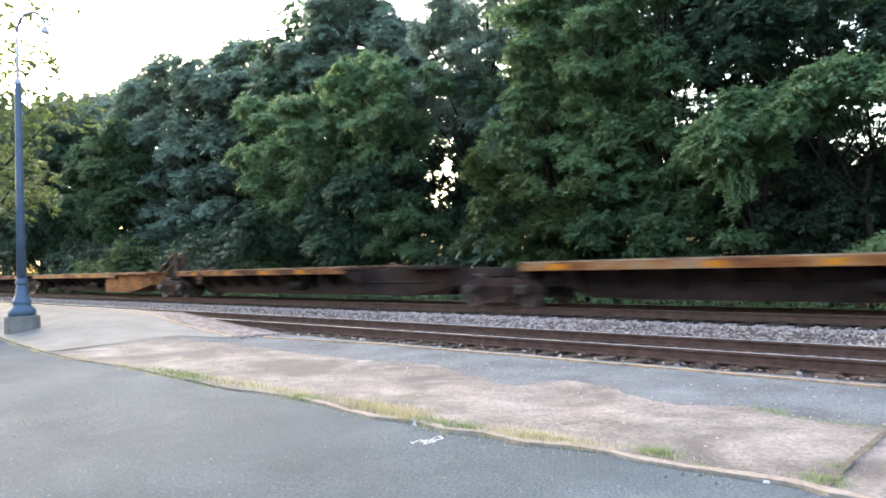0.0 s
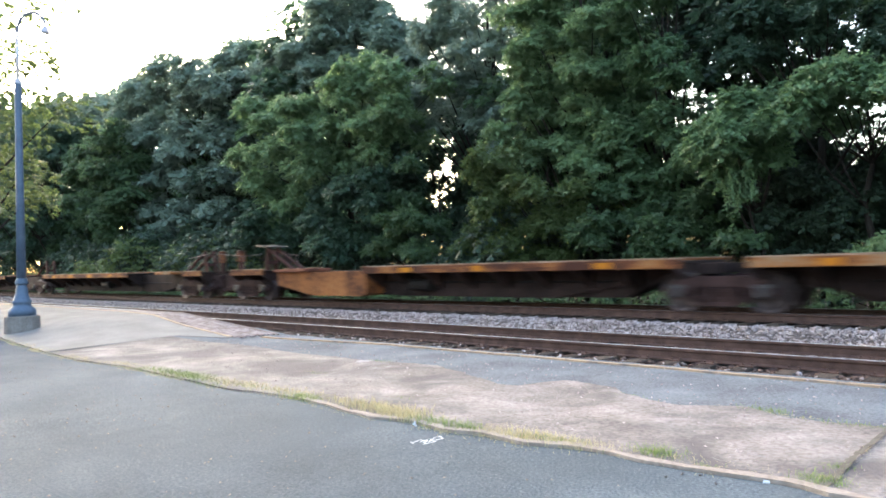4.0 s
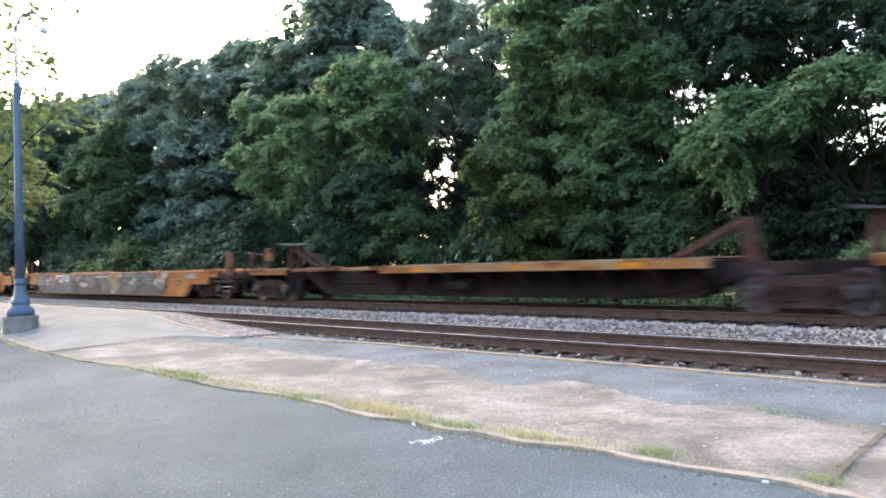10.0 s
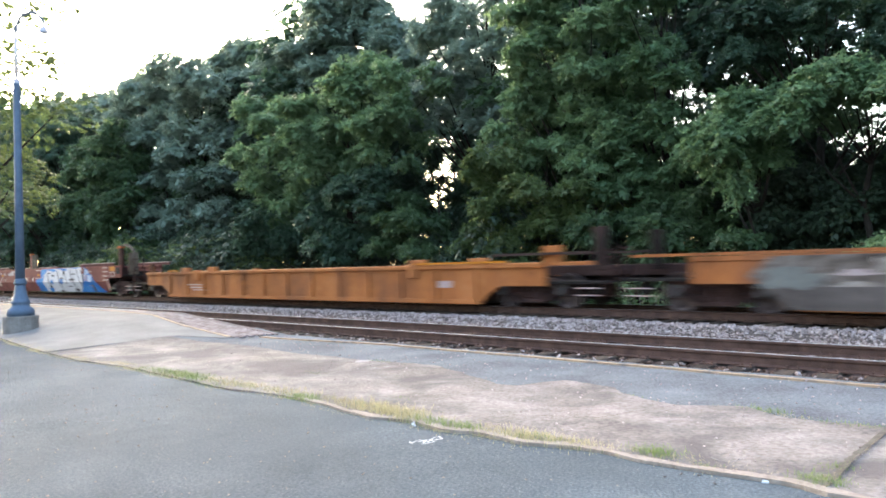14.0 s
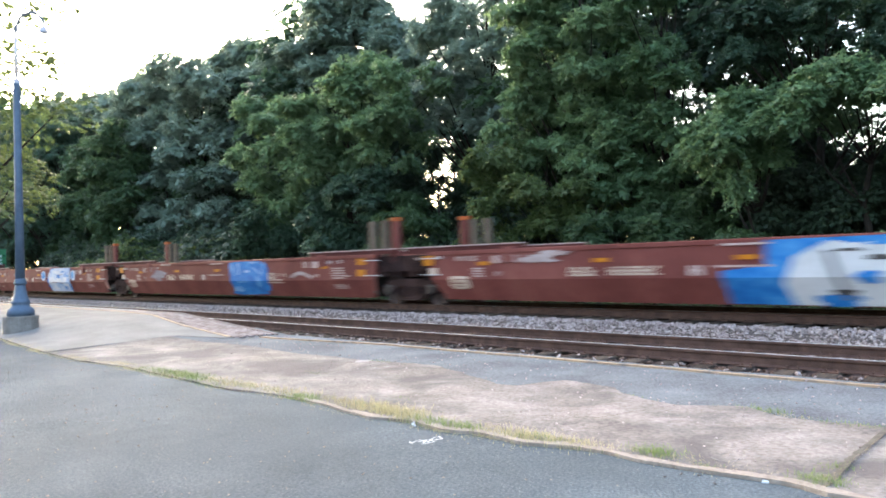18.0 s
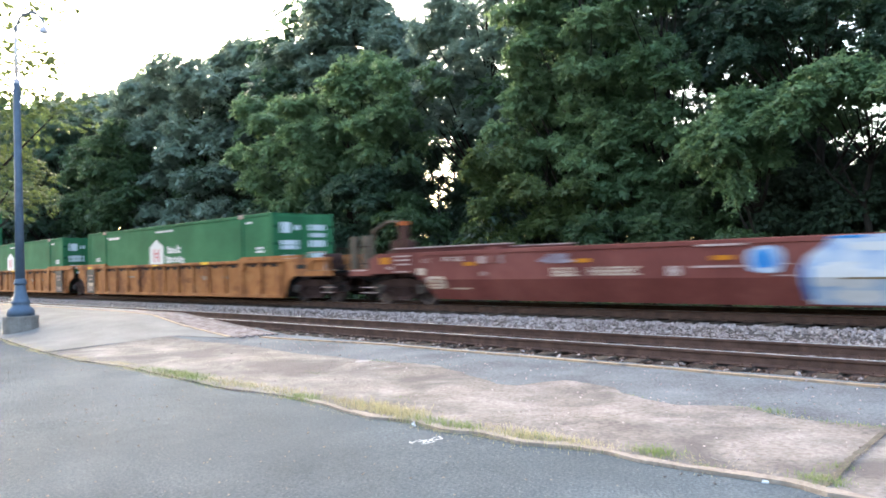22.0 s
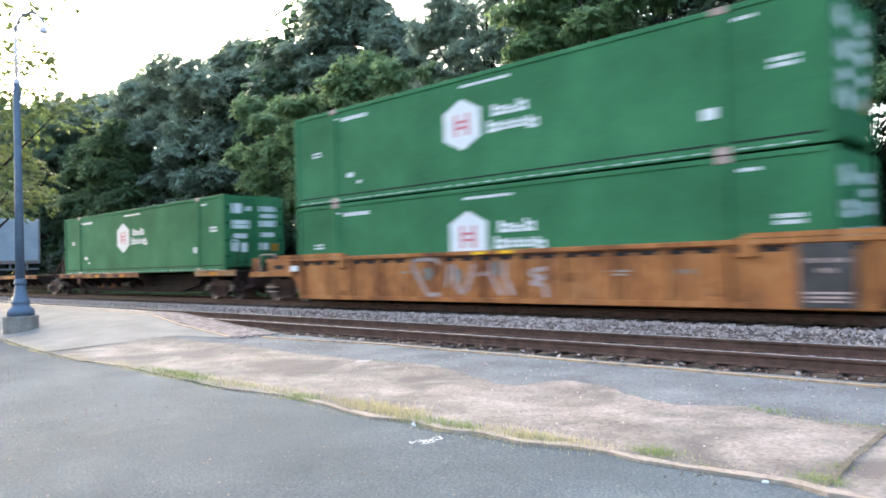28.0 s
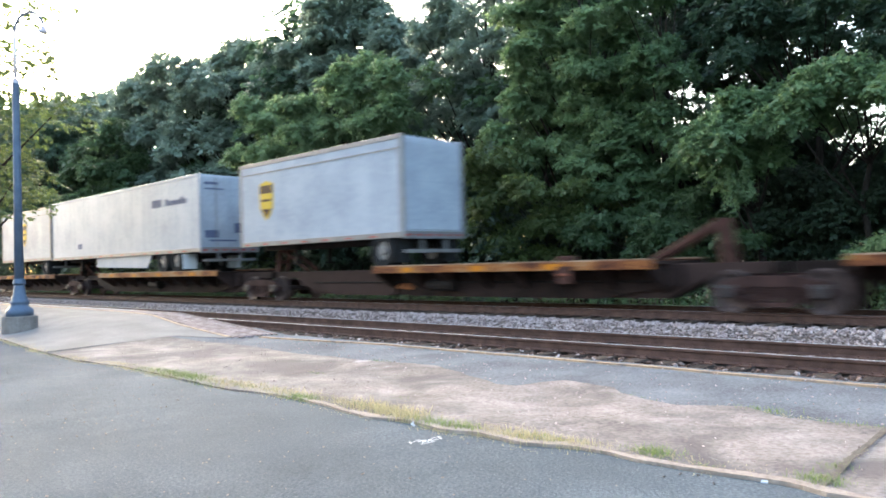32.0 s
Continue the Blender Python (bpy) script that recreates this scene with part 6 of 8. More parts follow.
def well_unit(s_left, s_right, top, bot, paint, label, group, trucks=("l", "r"), rib=1.25, ends=(0, 0), arm=0.35, deep=2.0, skirt=1.0, shift=(0, 0)):
    s, a = (s_left + s_right) / 2, (s_right - s_left) / 2
    car = car_thing("well_car", s, label, "rail car", group)
    mt = M[paint]
    xl, xr = -a + arm - ends[0] * skirt, a - arm + ends[1] * skirt
    inset = WS - 0.01 if rib else WS - 0.035
    for y in (-1, 1):
        g = bm_new()
        prism(g, [(xl, top - 0.55), (-a + max(arm + 0.05, deep - 0.7), top - 0.55), (-a + max(arm + 0.1, deep - 0.3), top - 0.75), (-a + deep, bot), (a - deep, bot), (a - max(arm + 0.1, deep - 0.3), top - 0.75), (a - max(arm + 0.05, deep - 0.7), top - 0.55), (xr, top - 0.55), (xr, top - 0.1), (xl, top - 0.1)],
              y * (WS - 0.14 if rib else WS - 0.09), y * (WS - 0.08 if rib else WS - 0.03))
        side = part("side", g, mt, car)
        g = bm_new()
        box(g, xl, xr, min(y * WS, y * (WS - 0.2)), max(y * WS, y * (WS - 0.2)), top - 0.11, top, 0.015)
        part("top_chord", g, mt, side)
        g = bm_new()
        box(g, -a + deep, a - deep, min(y * inset, y * (WS - 0.2)), max(y * inset, y * (WS - 0.2)), bot, bot + 0.12, 0.01)
        part("bottom_chord", g, mt, side)
        if rib:
            n = int((2 * a - 2 * deep) / rib)
            for i in range(n + 1):
                bx = -a + deep + 0.12 + (2 * a - 2 * deep - 0.24) * i / n
                g = bm_new()
                prism(g, [(bx - 0.07, bot + 0.12), (bx + 0.07, bot + 0.12), (bx + 0.045, top - 0.11), (bx - 0.045, top - 0.11)], y * (WS - 0.08), y * (WS - 0.005))
                part("rib", g, mt, side)
        for bx in (-6.1, 6.1):
            g = bm_new()
            box(g, bx - 0.16, bx + 0.16, min(y * (WS + 0.03), y * (WS - 0.2)), max(y * (WS + 0.03), y * (WS - 0.2)), top - 0.35, top + 0.05, 0.02)
            part("casting_pocket", g, mt, side)
    g = bm_new()
    box(g, -a + deep, a - deep, -1.2, 1.2, bot + 0.02, bot + 0.08)
    for sg in (-1, 1):
        vs = [g.verts.new(c) for c in ((sg * (a - deep), -1.2, bot + 0.05), (sg * (a - deep), 1.2, bot + 0.05), (sg * (a - 1.1), 1.2, top - 0.3), (sg * (a - 1.1), -1.2, top - 0.3))]
        g.faces.new(vs)
    part("well_floor", g, M["steel"], car)
    g = bm_new()
    for sg, e in ((-1, ends[0]), (1, ends[1])):
        x0, x1 = sg * (a - 1.2), sg * (a + e - 0.05)
        box(g, min(x0, x1), max(x0, x1), -0.75, 0.75, 0.78, 1.0)
    tagged(part("end_frame", g, M["grime"], car, "grimy end frame over the truck"), kind="stuff")
    for k, sg, dx in (("l", -1, shift[0]), ("r", 1, shift[1])):
        if k in trucks:
            truck(car, s, sg * a + dx)
    for sg, e in ((-1, ends[0]), (1, ends[1])):
        if e:
            g = bm_new()
            box(g, min(sg * (a + 0.4), sg * (a + e + 0.25)), max(sg * (a + 0.4), sg * (a + e + 0.25)), -0.13, 0.13, 0.7, 0.95)
            box(g, sg * (a + e + 0.1) - 0.2, sg * (a + e + 0.1) + 0.2, -0.18, 0.18, 0.66, 0.99)
            part("coupler", g, M["steel"], car)
            xx = sg * (a + e - 0.1)
            g = bm_new()
            for y in (-1.22, -0.8):
                tube(g, (xx, y, 0.3), (xx, y, top + 0.25), 0.018, 0.018, 6)
            for zz in (0.32, 0.6, 0.9, 1.2, top + 0.25):
                tube(g, (xx, -1.22, zz), (xx, -0.8, zz), 0.014, 0.014, 6)
            tagged(part("ladder", g, M["hitchbrown"], car), kind="stuff")
            g = bm_new()
            box(g, min(sg * (a + 0.2), xx), max(sg * (a + 0.2), xx), -1.25, 1.25, top - 0.5, top - 0.44)
            part("walkway", g, M["steel"], car)
            for zz in (0.34, 0.5):
                g = bm_new()
                tube(g, (xx - sg * 0.75, -1.3, zz), (xx - sg * 0.1, -1.3, zz), 0.014, 0.014, 6)
                part("grab_iron", g, M["letter"], car, "white grab iron")
            g = bm_new()
            tube(g, (xx - sg * 0.4, -1.0, 0.5), (xx - sg * 0.4, -0.7, 0.5), 0.16, 0.16, 12)
            part("air_tank", g, M["steel"], car)
        else:
            g = bm_new()
            box(g, min(sg * (a - 0.7), sg * (a - 0.05)), max(sg * (a - 0.7), sg * (a - 0.05)), -0.35, 0.35, 0.98, 1.3)
            part("bearing_block", g, M["steel"], car, "dark articulation block")
    return car, s, a


def tuck(car, z0, lean):
    """Leans the lower part of a car's sides, with what is painted on it, inwards below z0."""
    todo = [c for c in car.children if c.name.split(".")[0] in ("side", "well_floor", "emblem", "lettering", "graffiti", "stripe")]
    for ob in todo:
        todo.extend(ob.children)
        bm = bmesh.new()
        bm.from_mesh(ob.data)
        if any(v.co.z < z0 for v in bm.verts) and any(v.co.z > z0 for v in bm.verts):
            bmesh.ops.bisect_plane(bm, geom=bm.verts[:] + bm.edges[:] + bm.faces[:], plane_co=(0, 0, z0), plane_no=(0, 0, 1))
        for v in bm.verts:
            if v.co.z < z0:
                v.co.y -= math.copysign((z0 - v.co.z) * lean, v.co.y)
        bm.to_mesh(ob.data)
        bm.free()


def end_rails(car, a, z0, z1, x_in, paint, sides=(-1, 1), ext=0.0):
    for sg in sides:
        for y in (-1, 1):
            g = bm_new()
            x0, x1 = sg * x_in, sg * (a + ext - 0.1)
            box(g, min(x0, x1), max(x0, x1), min(y * WS, y * (WS - 0.1)), max(y * WS, y * (WS - 0.1)), z0, z1)
            part("end_rail", g, M[paint], car)


def post(car, x, y, z0, z1, paint, w=0.22, cap=None, name="guide_post"):
    g = bm_new()
    box(g, x - w / 2, x + w / 2, y - 0.08, y + 0.08, z0, z1, 0.01)
    ob = part(name, g, M[paint], car)
    if cap:
        g = bm_new()
        box(g, x - w / 2 - 0.015, x + w / 2 + 0.015, y - 0.095, y + 0.095, z1 - 0.1, z1 + 0.01)
        part("post_cap", g, M[cap], ob, "orange-painted cap")


YS = -WS - 0.002
# single well car, sprayed over in grey
car, s, a = well_unit(-147.2, -127.3, 1.15, 0.1, "yellowcar", "orange well car with its side sprayed over in grey", "well cars of the train", rib=0, ends=(2.0, 2.0), deep=1.75, skirt=0.3, shift=(0.15, -0.3))
g = bm_new()
prism(g, [(-9.05, 0.75), (-8.3, 0.12), (6.4, 0.12), (6.9, 0.5), (6.2, 0.9), (6.7, 1.12), (-8.6, 1.12)], YS - 0.003, YS + 0.03)
gp = part("graffiti", g, M["greypaint"], car, "grey sprayed graffiti over the side")
# flat darker band: paints the shade of a lower side that leans inwards
g = bm_new()
prism(g, [(-8.6, 0.4), (-8.3, 0.125), (6.3, 0.125), (6.45, 0.55), (-8.8, 0.55)], YS - 0.007, YS - 0.003)
part("graffiti_lower_band", g, M["greyshade"], gp)
bars("lettering", [(-6.3, -5.7, 0.85, 1.0), (-6.2, -4.0, 0.98, 1.08), (-5.4, -4.8, 0.7, 0.9), (-4.5, -4.1, 0.7, 0.9), (-3.0, -2.5, 0.8, 0.95), (-0.6, 1.0, 0.93, 0.97)], M["spraywhite"], gp, YS - 0.004)
g = bm_new()
for i, (cx, cz, rx, rz) in enumerate(((-4.2, 0.5, 0.5, 0.25), (0.6, 0.6, 0.5, 0.22), (2.6, 0.75, 0.6, 0.2), (3.4, 0.45, 0.5, 0.2), (5.0, 0.8, 0.35, 0.2), (-1.2, 0.6, 0.35, 0.2), (4.2, 0.8, 0.25, 0.25))):
    blob(g, cx, cz, rx, rz, YS - 0.008, i)
tagged(part("graffiti_scrawl", g, M["spraysmoke"], gp, "smeared dark sprayed strokes"), kind="stuff")
g = bm_new()
for i, (cx, cz, rx, rz) in enumerate(((1.65, 0.97, 0.36, 0.12), (-2.6, 0.86, 0.3, 0.06), (3.5, 0.93, 0.3, 0.06), (-5.3, 0.9, 0.2, 0.05))):
    blob(g, cx, cz, rx, rz, YS - 0.008, 20 + i)
tagged(part("graffiti_orange", g, M["orange"], gp, "orange patches showing through"), kind="stuff")
g = bm_new()
for i, (cx, cz, rx, rz) in enumerate(((6.3, 0.75, 0.35, 0.2), (2.2, 0.98, 0.25, 0.1), (-4.6, 0.92, 0.6, 0.1))):
    blob(g, cx, cz, rx, rz, YS - 0.012, 30 + i, 26, 0.4)
tagged(part("graffiti_white", g, M["spraytan"], gp), kind="stuff")
r5 = random.Random(55)
for k, mk in enumerate(("spraytan", "spraysmoke", "greyshade", "spraypink")):
    g = bm_new()
    for j in range(9):
        blob(g, r5.uniform(-8, 6), r5.uniform(0.35, 0.95), r5.uniform(0.12, 0.5), r5.uniform(0.06, 0.2), YS - 0.0035 - 0.001 * k, 100 + 10 * k + j, 16, 0.35, 0.001)
    if mk == "spraytan":
        blob(g, 1.6, 0.58, 0.3, 0.36, YS - 0.0035, 140, 20, 0.3, 0.001)
    tagged(part("graffiti_smear", g, M[mk], gp, "faded sprayed smears"), kind="stuff")
bars("lettering", [(7.6, 8.2, 0.7, 0.76), (7.7, 8.1, 0.55, 0.6), (7.5, 8.3, 0.9, 0.93)], M["spraydark"], car, YS - 0.003)
g = bm_new()
for j, (cx, cz, rx, rz) in enumerate(((6.68, 0.98, 0.32, 0.15), (9.05, 0.92, 0.3, 0.12))):
    blob(g, cx, cz, rx, rz, YS - 0.014, 160 + j, 22, 0.3)
tagged(part("graffiti_lilac", g, M["spraypink"], gp, "washed-out lilac patches"), kind="stuff")
g = bm_new()
for j, (cx, cz, rx, rz) in enumerate(((8.5, 0.9, 0.17, 0.12), (1.2, 0.9, 0.32, 0.2), (1.75, 0.6, 0.32, 0.26), (1.95, 0.95, 0.2, 0.14))):
    blob(g, cx, cz, rx, rz, YS - 0.0145, 170 + j, 22, 0.3)
tagged(part("graffiti_yellow", g, M["sprayochre"], gp, "ochre yellow sprayed patches"), kind="stuff")
g = bm_new()
for j, (cx, cz, rx, rz) in enumerate(((6.3, 0.55, 0.4, 0.16), (1.5, 0.42, 0.3, 0.16), (-8.3, 0.7, 0.5, 0.22), (-3.0, 1.0, 0.9, 0.06), (3.3, 1.0, 0.8, 0.07))):
    blob(g, cx, cz, rx, rz, YS - 0.0135, 180 + j, 22, 0.3)
tagged(part("graffiti_teal", g, M["sprayteal"], gp, "pale grey-green sprayed patches"), kind="stuff")
g = bm_new()
for j, (cx, cz, rx, rz) in enumerate(((2.7, 0.88, 0.5, 0.05), (2.8, 0.62, 0.55, 0.05), (2.4, 0.75, 0.1, 0.16), (3.1, 0.75, 0.1, 0.15), (-0.27, 0.63, 0.35, 0.05), (-0.6, 0.45, 0.3, 0.05), (-1.4, 0.7, 0.3, 0.04), (4.2, 0.75, 0.3, 0.05), (4.4, 0.5, 0.35, 0.05))):
    blob(g, cx, cz, rx, rz, YS - 0.0155, 190 + j, 18, 0.35)
tagged(part("graffiti_outline", g, M["spraydark"], gp, "dark sprayed outlines"), kind="stuff")
bars("end_bar", [(10.0, 10.9, 0.88, 0.98)], M["yellowcar"], car, -WS + 0.05, "orange step bar over the truck", 0.03)
end_rails(car, a, 1.16, 1.22, 5.2, "yellowcar", (-1,), 1.6)
post(car, a + 1.05, -0.9, 0.9, 1.78, "rustred", 0.3)
post(car, a + 0.6, -0.6, 0.9, 1.7, "hitchbrown", 0.26)
post(car, a + 1.85, -0.4, 0.9, 1.72, "hitchbrown", 0.2)
post(car, -a - 1.2, -0.9, 0.9, 1.75, "spine", 0.22)
# single yellow well car
car, s, a = well_unit(-171.7, -151.4, 1.1, 0.08, "yellowcar", "clean yellow-orange ribbed well car, empty", "well cars of the train", rib=1.35, ends=(2.0, 2.0), deep=1.7, skirt=0.35, shift=(0.4, -0.25))
for x0, x1 in ((6.2, 9.4), (-8.4, -7.6)):
    bars("corner_rail", [(x0, x1, 1.12, 1.17)], M["marker"], car, -WS + 0.05, h=0.08)
for bx in (6.3, -7.0, 8.5, -4.9):
    g = bm_new()
    box(g, bx - 0.3, bx + 0.3, -WS - 0.01, -WS + 0.14, 1.08, 1.26, 0.02)
    part("bracket", g, M["yellowcar"], car)
bars("lettering", [(-6.7, -5.5, 0.45, 0.5), (-6.5, -5.4, 0.36, 0.4), (-6.9, -5.6, 0.56, 0.6)], M["letter"], car, YS + 0.08)
bars("label_plate", [(6.9, 7.5, 0.5, 0.68)], M["letter"], car, YS + 0.08)
end_rails(car, a, 1.28, 1.34, a - 1.2, "spine", (1,), 1.7)
post(car, a + 1.5, -0.7, 0.9, 1.9, "spine", 0.28)
post(car, a + 0.5, -1.2, 1.1, 1.5, "yellowcar", 0.5)
post(car, -a - 0.2, -1.2, 1.0, 1.45, "rustspine", 0.25)

# articulated red car, three wells
RED = (-234.4, -214.7, -195.2, -175.3)
for i in (2, 1, 0):
    car, s, a = well_unit(RED[i], RED[i + 1], 1.47, 0.18, "red", ("oxide-red well car with pale blue and white graffiti", "oxide-red well car with a solid blue graffiti patch",
                          "oxide-red well car with large blue and white graffiti")[i], "well cars of the train", trucks=("l", "r") if i == 2 else ("l",), rib=0,
                          ends=(1.7 if i == 0 else 0, 1.7 if i == 2 else 0), deep=1.5, skirt=0.0, arm=1.1)
    end_rails(car, a, 1.585, 1.615, a - 4.3, "letter", (-1, 1), 0)
    for sg in (-1, 1):
        g = bm_new()
        x0, x1 = sg * (a - 4.3), sg * (a - 0.2)
        prism(g, [(x0, 1.46), (x1, 1.46), (x1, 1.585), (x0, 1.585)], -WS + 0.03, -WS + 0.09)
        prism(g, [(x0, 1.46), (x1, 1.46), (x1, 1.585), (x0, 1.585)], WS - 0.09, WS - 0.03)
        bmesh.ops.recalc_face_normals(g, faces=g.faces)
        tagged(part("raised_end_side", g, M["redshade"], car, "red raised end, darkened for the shade of its setback"), kind="stuff")
    for sg in (-1, 1):
        for zz in () if (i, sg) in ((0, -1), (2, 1)) else (1.29, 0.85):
            g = bm_new()
            x0, x1 = sorted((sg * (a - 1.6), sg * (a - 0.85)))
            tube(g, (x0, -WS - 0.03, zz), (x1, -WS - 0.03, zz), 0.009, 0.009, 6)
            part("grab_iron", g, M["white"], car, "white grab iron")
        g = bm_new()
        x0, x1 = sorted((sg * (a - 1.3), sg * (a - 0.02)))
        box(g, x0, x1, -1.2, -0.8, 0.95, 1.4, 0.02)
        for k in range(3):
            tube(g, (sg * (a - 0.3 - 0.3 * k), -1.25, 0.8), (sg * (a - 0.4 - 0.3 * k), -1.25, 1.42), 0.05, 0.04, 6)
        part("end_gear", g, M["grime"], car, "grimy brake gear over the truck")
    if i == 2:      # the outer end's sheet runs on over the truck
        g = bm_new()
        prism(g, [(a - 1.15, 0.72), (a - 0.9, 0.9), (a + 0.65, 0.9), (a + 0.65, 1.47), (a - 1.15, 1.47)], -WS + 0.004, -WS + 0.06)
        es = part("end_sheet", g, M["red"], car, "oxide-red end sheet over the truck")
        bars("lettering", [(a - 1.4, a - 0.78, 1.36, 1.4), (a - 1.38, a - 0.8, 1.17, 1.22), (a - 1.4, a - 0.78, 0.97, 1.02), (a - 1.36, a - 0.8, 0.78, 0.82)], M["letter"], es, YS, h=0.01)
        bars("lettering", [(a - 0.54, a - 0.02, 1.15, 1.18), (a - 0.54, a - 0.02, 0.96, 0.99), (a - 0.54, a - 0.5, 0.99, 1.15), (a - 0.06, a - 0.02, 0.99, 1.15)], M["letter"], es, YS, h=0.01)
        bars("opening", [(a + 0.12, a + 0.55, 1.08, 1.38)], M["black"], es, YS, "dark opening in the end sheet", h=0.01)
    if i == 0:
        g = bm_new()
        prism(g, [(-a + 1.15, 0.72), (-a + 0.9, 0.9), (-a - 1.0, 0.9), (-a - 1.0, 1.3), (-a - 0.6, 1.47), (-a + 1.15, 1.47)], -WS + 0.004, -WS + 0.06)
        es = part("end_sheet", g, M["red"], car, "oxide-red end sheet over the truck")
        bars("lettering", [(-a + 0.1, -a + 0.75, 1.36, 1.4), (-a + 0.1, -a + 0.75, 1.25, 1.29), (-a + 0.15, -a + 0.75, 1.13, 1.17), (-a + 0.1, -a + 0.7, 0.93, 0.96), (-a - 0.3, -a + 0.08, 1.0, 1.1)], M["letter"], es, YS, h=0.01)
        bars("marker", [(-a - 0.5, -a - 0.06, 1.17, 1.36)], M["marker"], es, YS, "orange reflector patch", h=0.01)
        g = bm_new()
        box(g, -a - 1.9, -a - 0.9, -WS + 0.006, -WS + 0.1, 0.84, 1.04, 0.01)
        sl = part("end_sill", g, M["red"], car, "oxide-red end sill over the coupler")
        bars("stripe", [(-a - 1.85, -a - 1.1, 0.99, 1.02)], M["letter"], sl, -WS + 0.006, "worn white edge stripe")
        g = bm_new()
        tube(g, (-a - 0.1, -1.15, 1.68), (-a - 0.1, -0.5, 1.68), 0.2, 0.2, 14)
        box(g, -a - 0.45, -a + 0.25, -1.2, -0.45, 1.46, 1.56)
        part("brake_reservoir", g, M["hitchbrown"], car, "brown brake reservoir on the end platform")
    # lettering, reflectors and labels
    ex = -8.13 if i == 0 else -7.76
    g = bm_new()
    blob(g, ex, 0.64, 0.34, 0.17, YS, 21, 40, 0.04, pw=0.45)
    emb = part("emblem", g, M["cream"], car, "worn cream rounded emblem")
    bars("emblem_line", [(ex - 0.28, ex + 0.2, 0.61, 0.635), (ex - 0.15, ex + 0.28, 0.715, 0.735), (ex - 0.24, ex + 0.08, 0.53, 0.55)], M["red"], emb, YS - 0.005)
    bars("label_plate", [(-8.82, -8.52, 0.85, 1.03)], M["cream"], car, YS, "worn cream label square")
    rows = lambda x0, x1, z0, z1, n: [(x0, x1, z0 + (z1 - z0) * (j + 0.15) / n, z0 + (z1 - z0) * (j + 0.7) / n) for j in range(n)]
    bars("lettering", [(-7.82, -7.5, 1.2, 1.31), (-7.42, -7.1, 1.2, 1.31), (-6.52, -6.3, 0.81, 0.91)] + rows(-6.32, -5.82, 1.12, 1.32, 5) + [(-6.6, -6.4, 1.12, 1.31)], M["letter"], car, YS)
    bars("lettering", ([(-8.62, -8.32, 1.18, 1.29)] if i == 0 else rows(-7.27, -6.92, 0.78, 1.03, 4) + [(-9.4, -9.1, 1.26, 1.34), (-8.62, -8.3, 1.26, 1.34)]), M["letter"], car, YS)
    if i == 0:
        bars("lettering", [(-7.62, -6.98, 0.46, 0.5)], M["cream"], car, YS)
    bars("lettering", [(-4.52, -3.65, 0.78, 0.98), (-3.34, -2.12, 0.79, 0.98)], M["cream"], car, YS, "worn cream lettering bars")
    bars("lettering", [(-1.48, -1.38, 0.77, 0.97), (-1.33, -1.23, 0.77, 0.97), (-1.48, -1.23, 0.85, 0.89), (-0.95, 0.1, 0.925, 0.965), (-0.82, 0.1, 1.345, 1.385)], M["letter"], car, YS)
    if i < 2:
        bars("lettering", rows(5.1, 5.4, 1.13, 1.33, 5) + [(5.6, 5.92, 1.12, 1.32), (5.72, 5.94, 0.82, 0.91), (6.42, 6.7, 1.23, 1.33), (6.94, 7.18, 1.24, 1.34)], M["letter"], car, YS)
        bars("lettering", rows(6.63, 7.22, 0.76, 1.13, 5) + [(7.22, 7.5, 0.83, 0.87)] + rows(6.66, 7.28, 0.45, 0.6, 3), M["letter"], car, YS)
    else:
        bars("lettering", rows(6.2, 7.2, 0.78, 1.08, 4) + rows(6.3, 7.1, 0.44, 0.56, 2) + [(6.0, 6.35, 1.16, 1.24), (6.6, 7.1, 1.16, 1.24)], M["letter"], car, YS)
    bars("marker", [(-7.08, -6.72, 1.075, 1.17), (-3.72, -3.34, 1.085, 1.175), (-0.56, -0.14, 1.07, 1.16)] + ([] if i == 0 else [(-9.03, -8.66, 1.1, 1.36)])
         + ([(6.05, 6.42, 1.09, 1.175), (7.84, 8.23, 1.17, 1.36), (7.84, 8.23, 0.83, 1.03)] if i < 2 else [(5.1, 5.6, 1.06, 1.14), (a - 0.56, a, 1.22, 1.43)]), M["marker"], car, YS - 0.001, "orange reflector patches")
    g = bm_new()
    if i == 2:      # large blue and white piece
        prism(g, [(-0.75, 0.2), (-0.85, 0.85), (0.0, 0.95), (0.0, 1.42), (6.3, 1.46), (8.4, 0.2)], YS - 0.005, YS + 0.02)
        gp = part("graffiti", g, M["sprayblue"], car, "blue ground of a large graffiti piece")
        g = bm_new()
        prism(g, [(0.45, 0.2), (0.3, 0.6), (0.5, 1.1), (1.1, 1.38), (1.5, 1.3), (2.2, 1.42), (3.2, 1.36), (3.4, 1.43), (4.6, 1.42), (5.0, 1.38), (5.6, 1.44), (6.4, 1.42), (6.25, 0.95), (5.9, 0.6), (5.3, 0.2)], YS - 0.009, YS - 0.005)
        part("graffiti_fill", g, M["spraywhite"], gp, "white sprayed letters too smeared to read")
        g = bm_new()
        for j, (cx, cz, rx, rz) in enumerate(((1.7, 0.72, 0.2, 0.12), (3.1, 0.75, 0.22, 0.13), (1.2, 0.3, 0.35, 0.12), (6.6, 0.38, 0.35, 0.18), (2.0, 1.33, 0.35, 0.06), (3.6, 1.36, 0.4, 0.05))):
            blob(g, cx, cz, rx, rz, YS - 0.012, j)
        tagged(part("graffiti_blue", g, M["sprayblue"], gp), kind="stuff")
        g = bm_new()
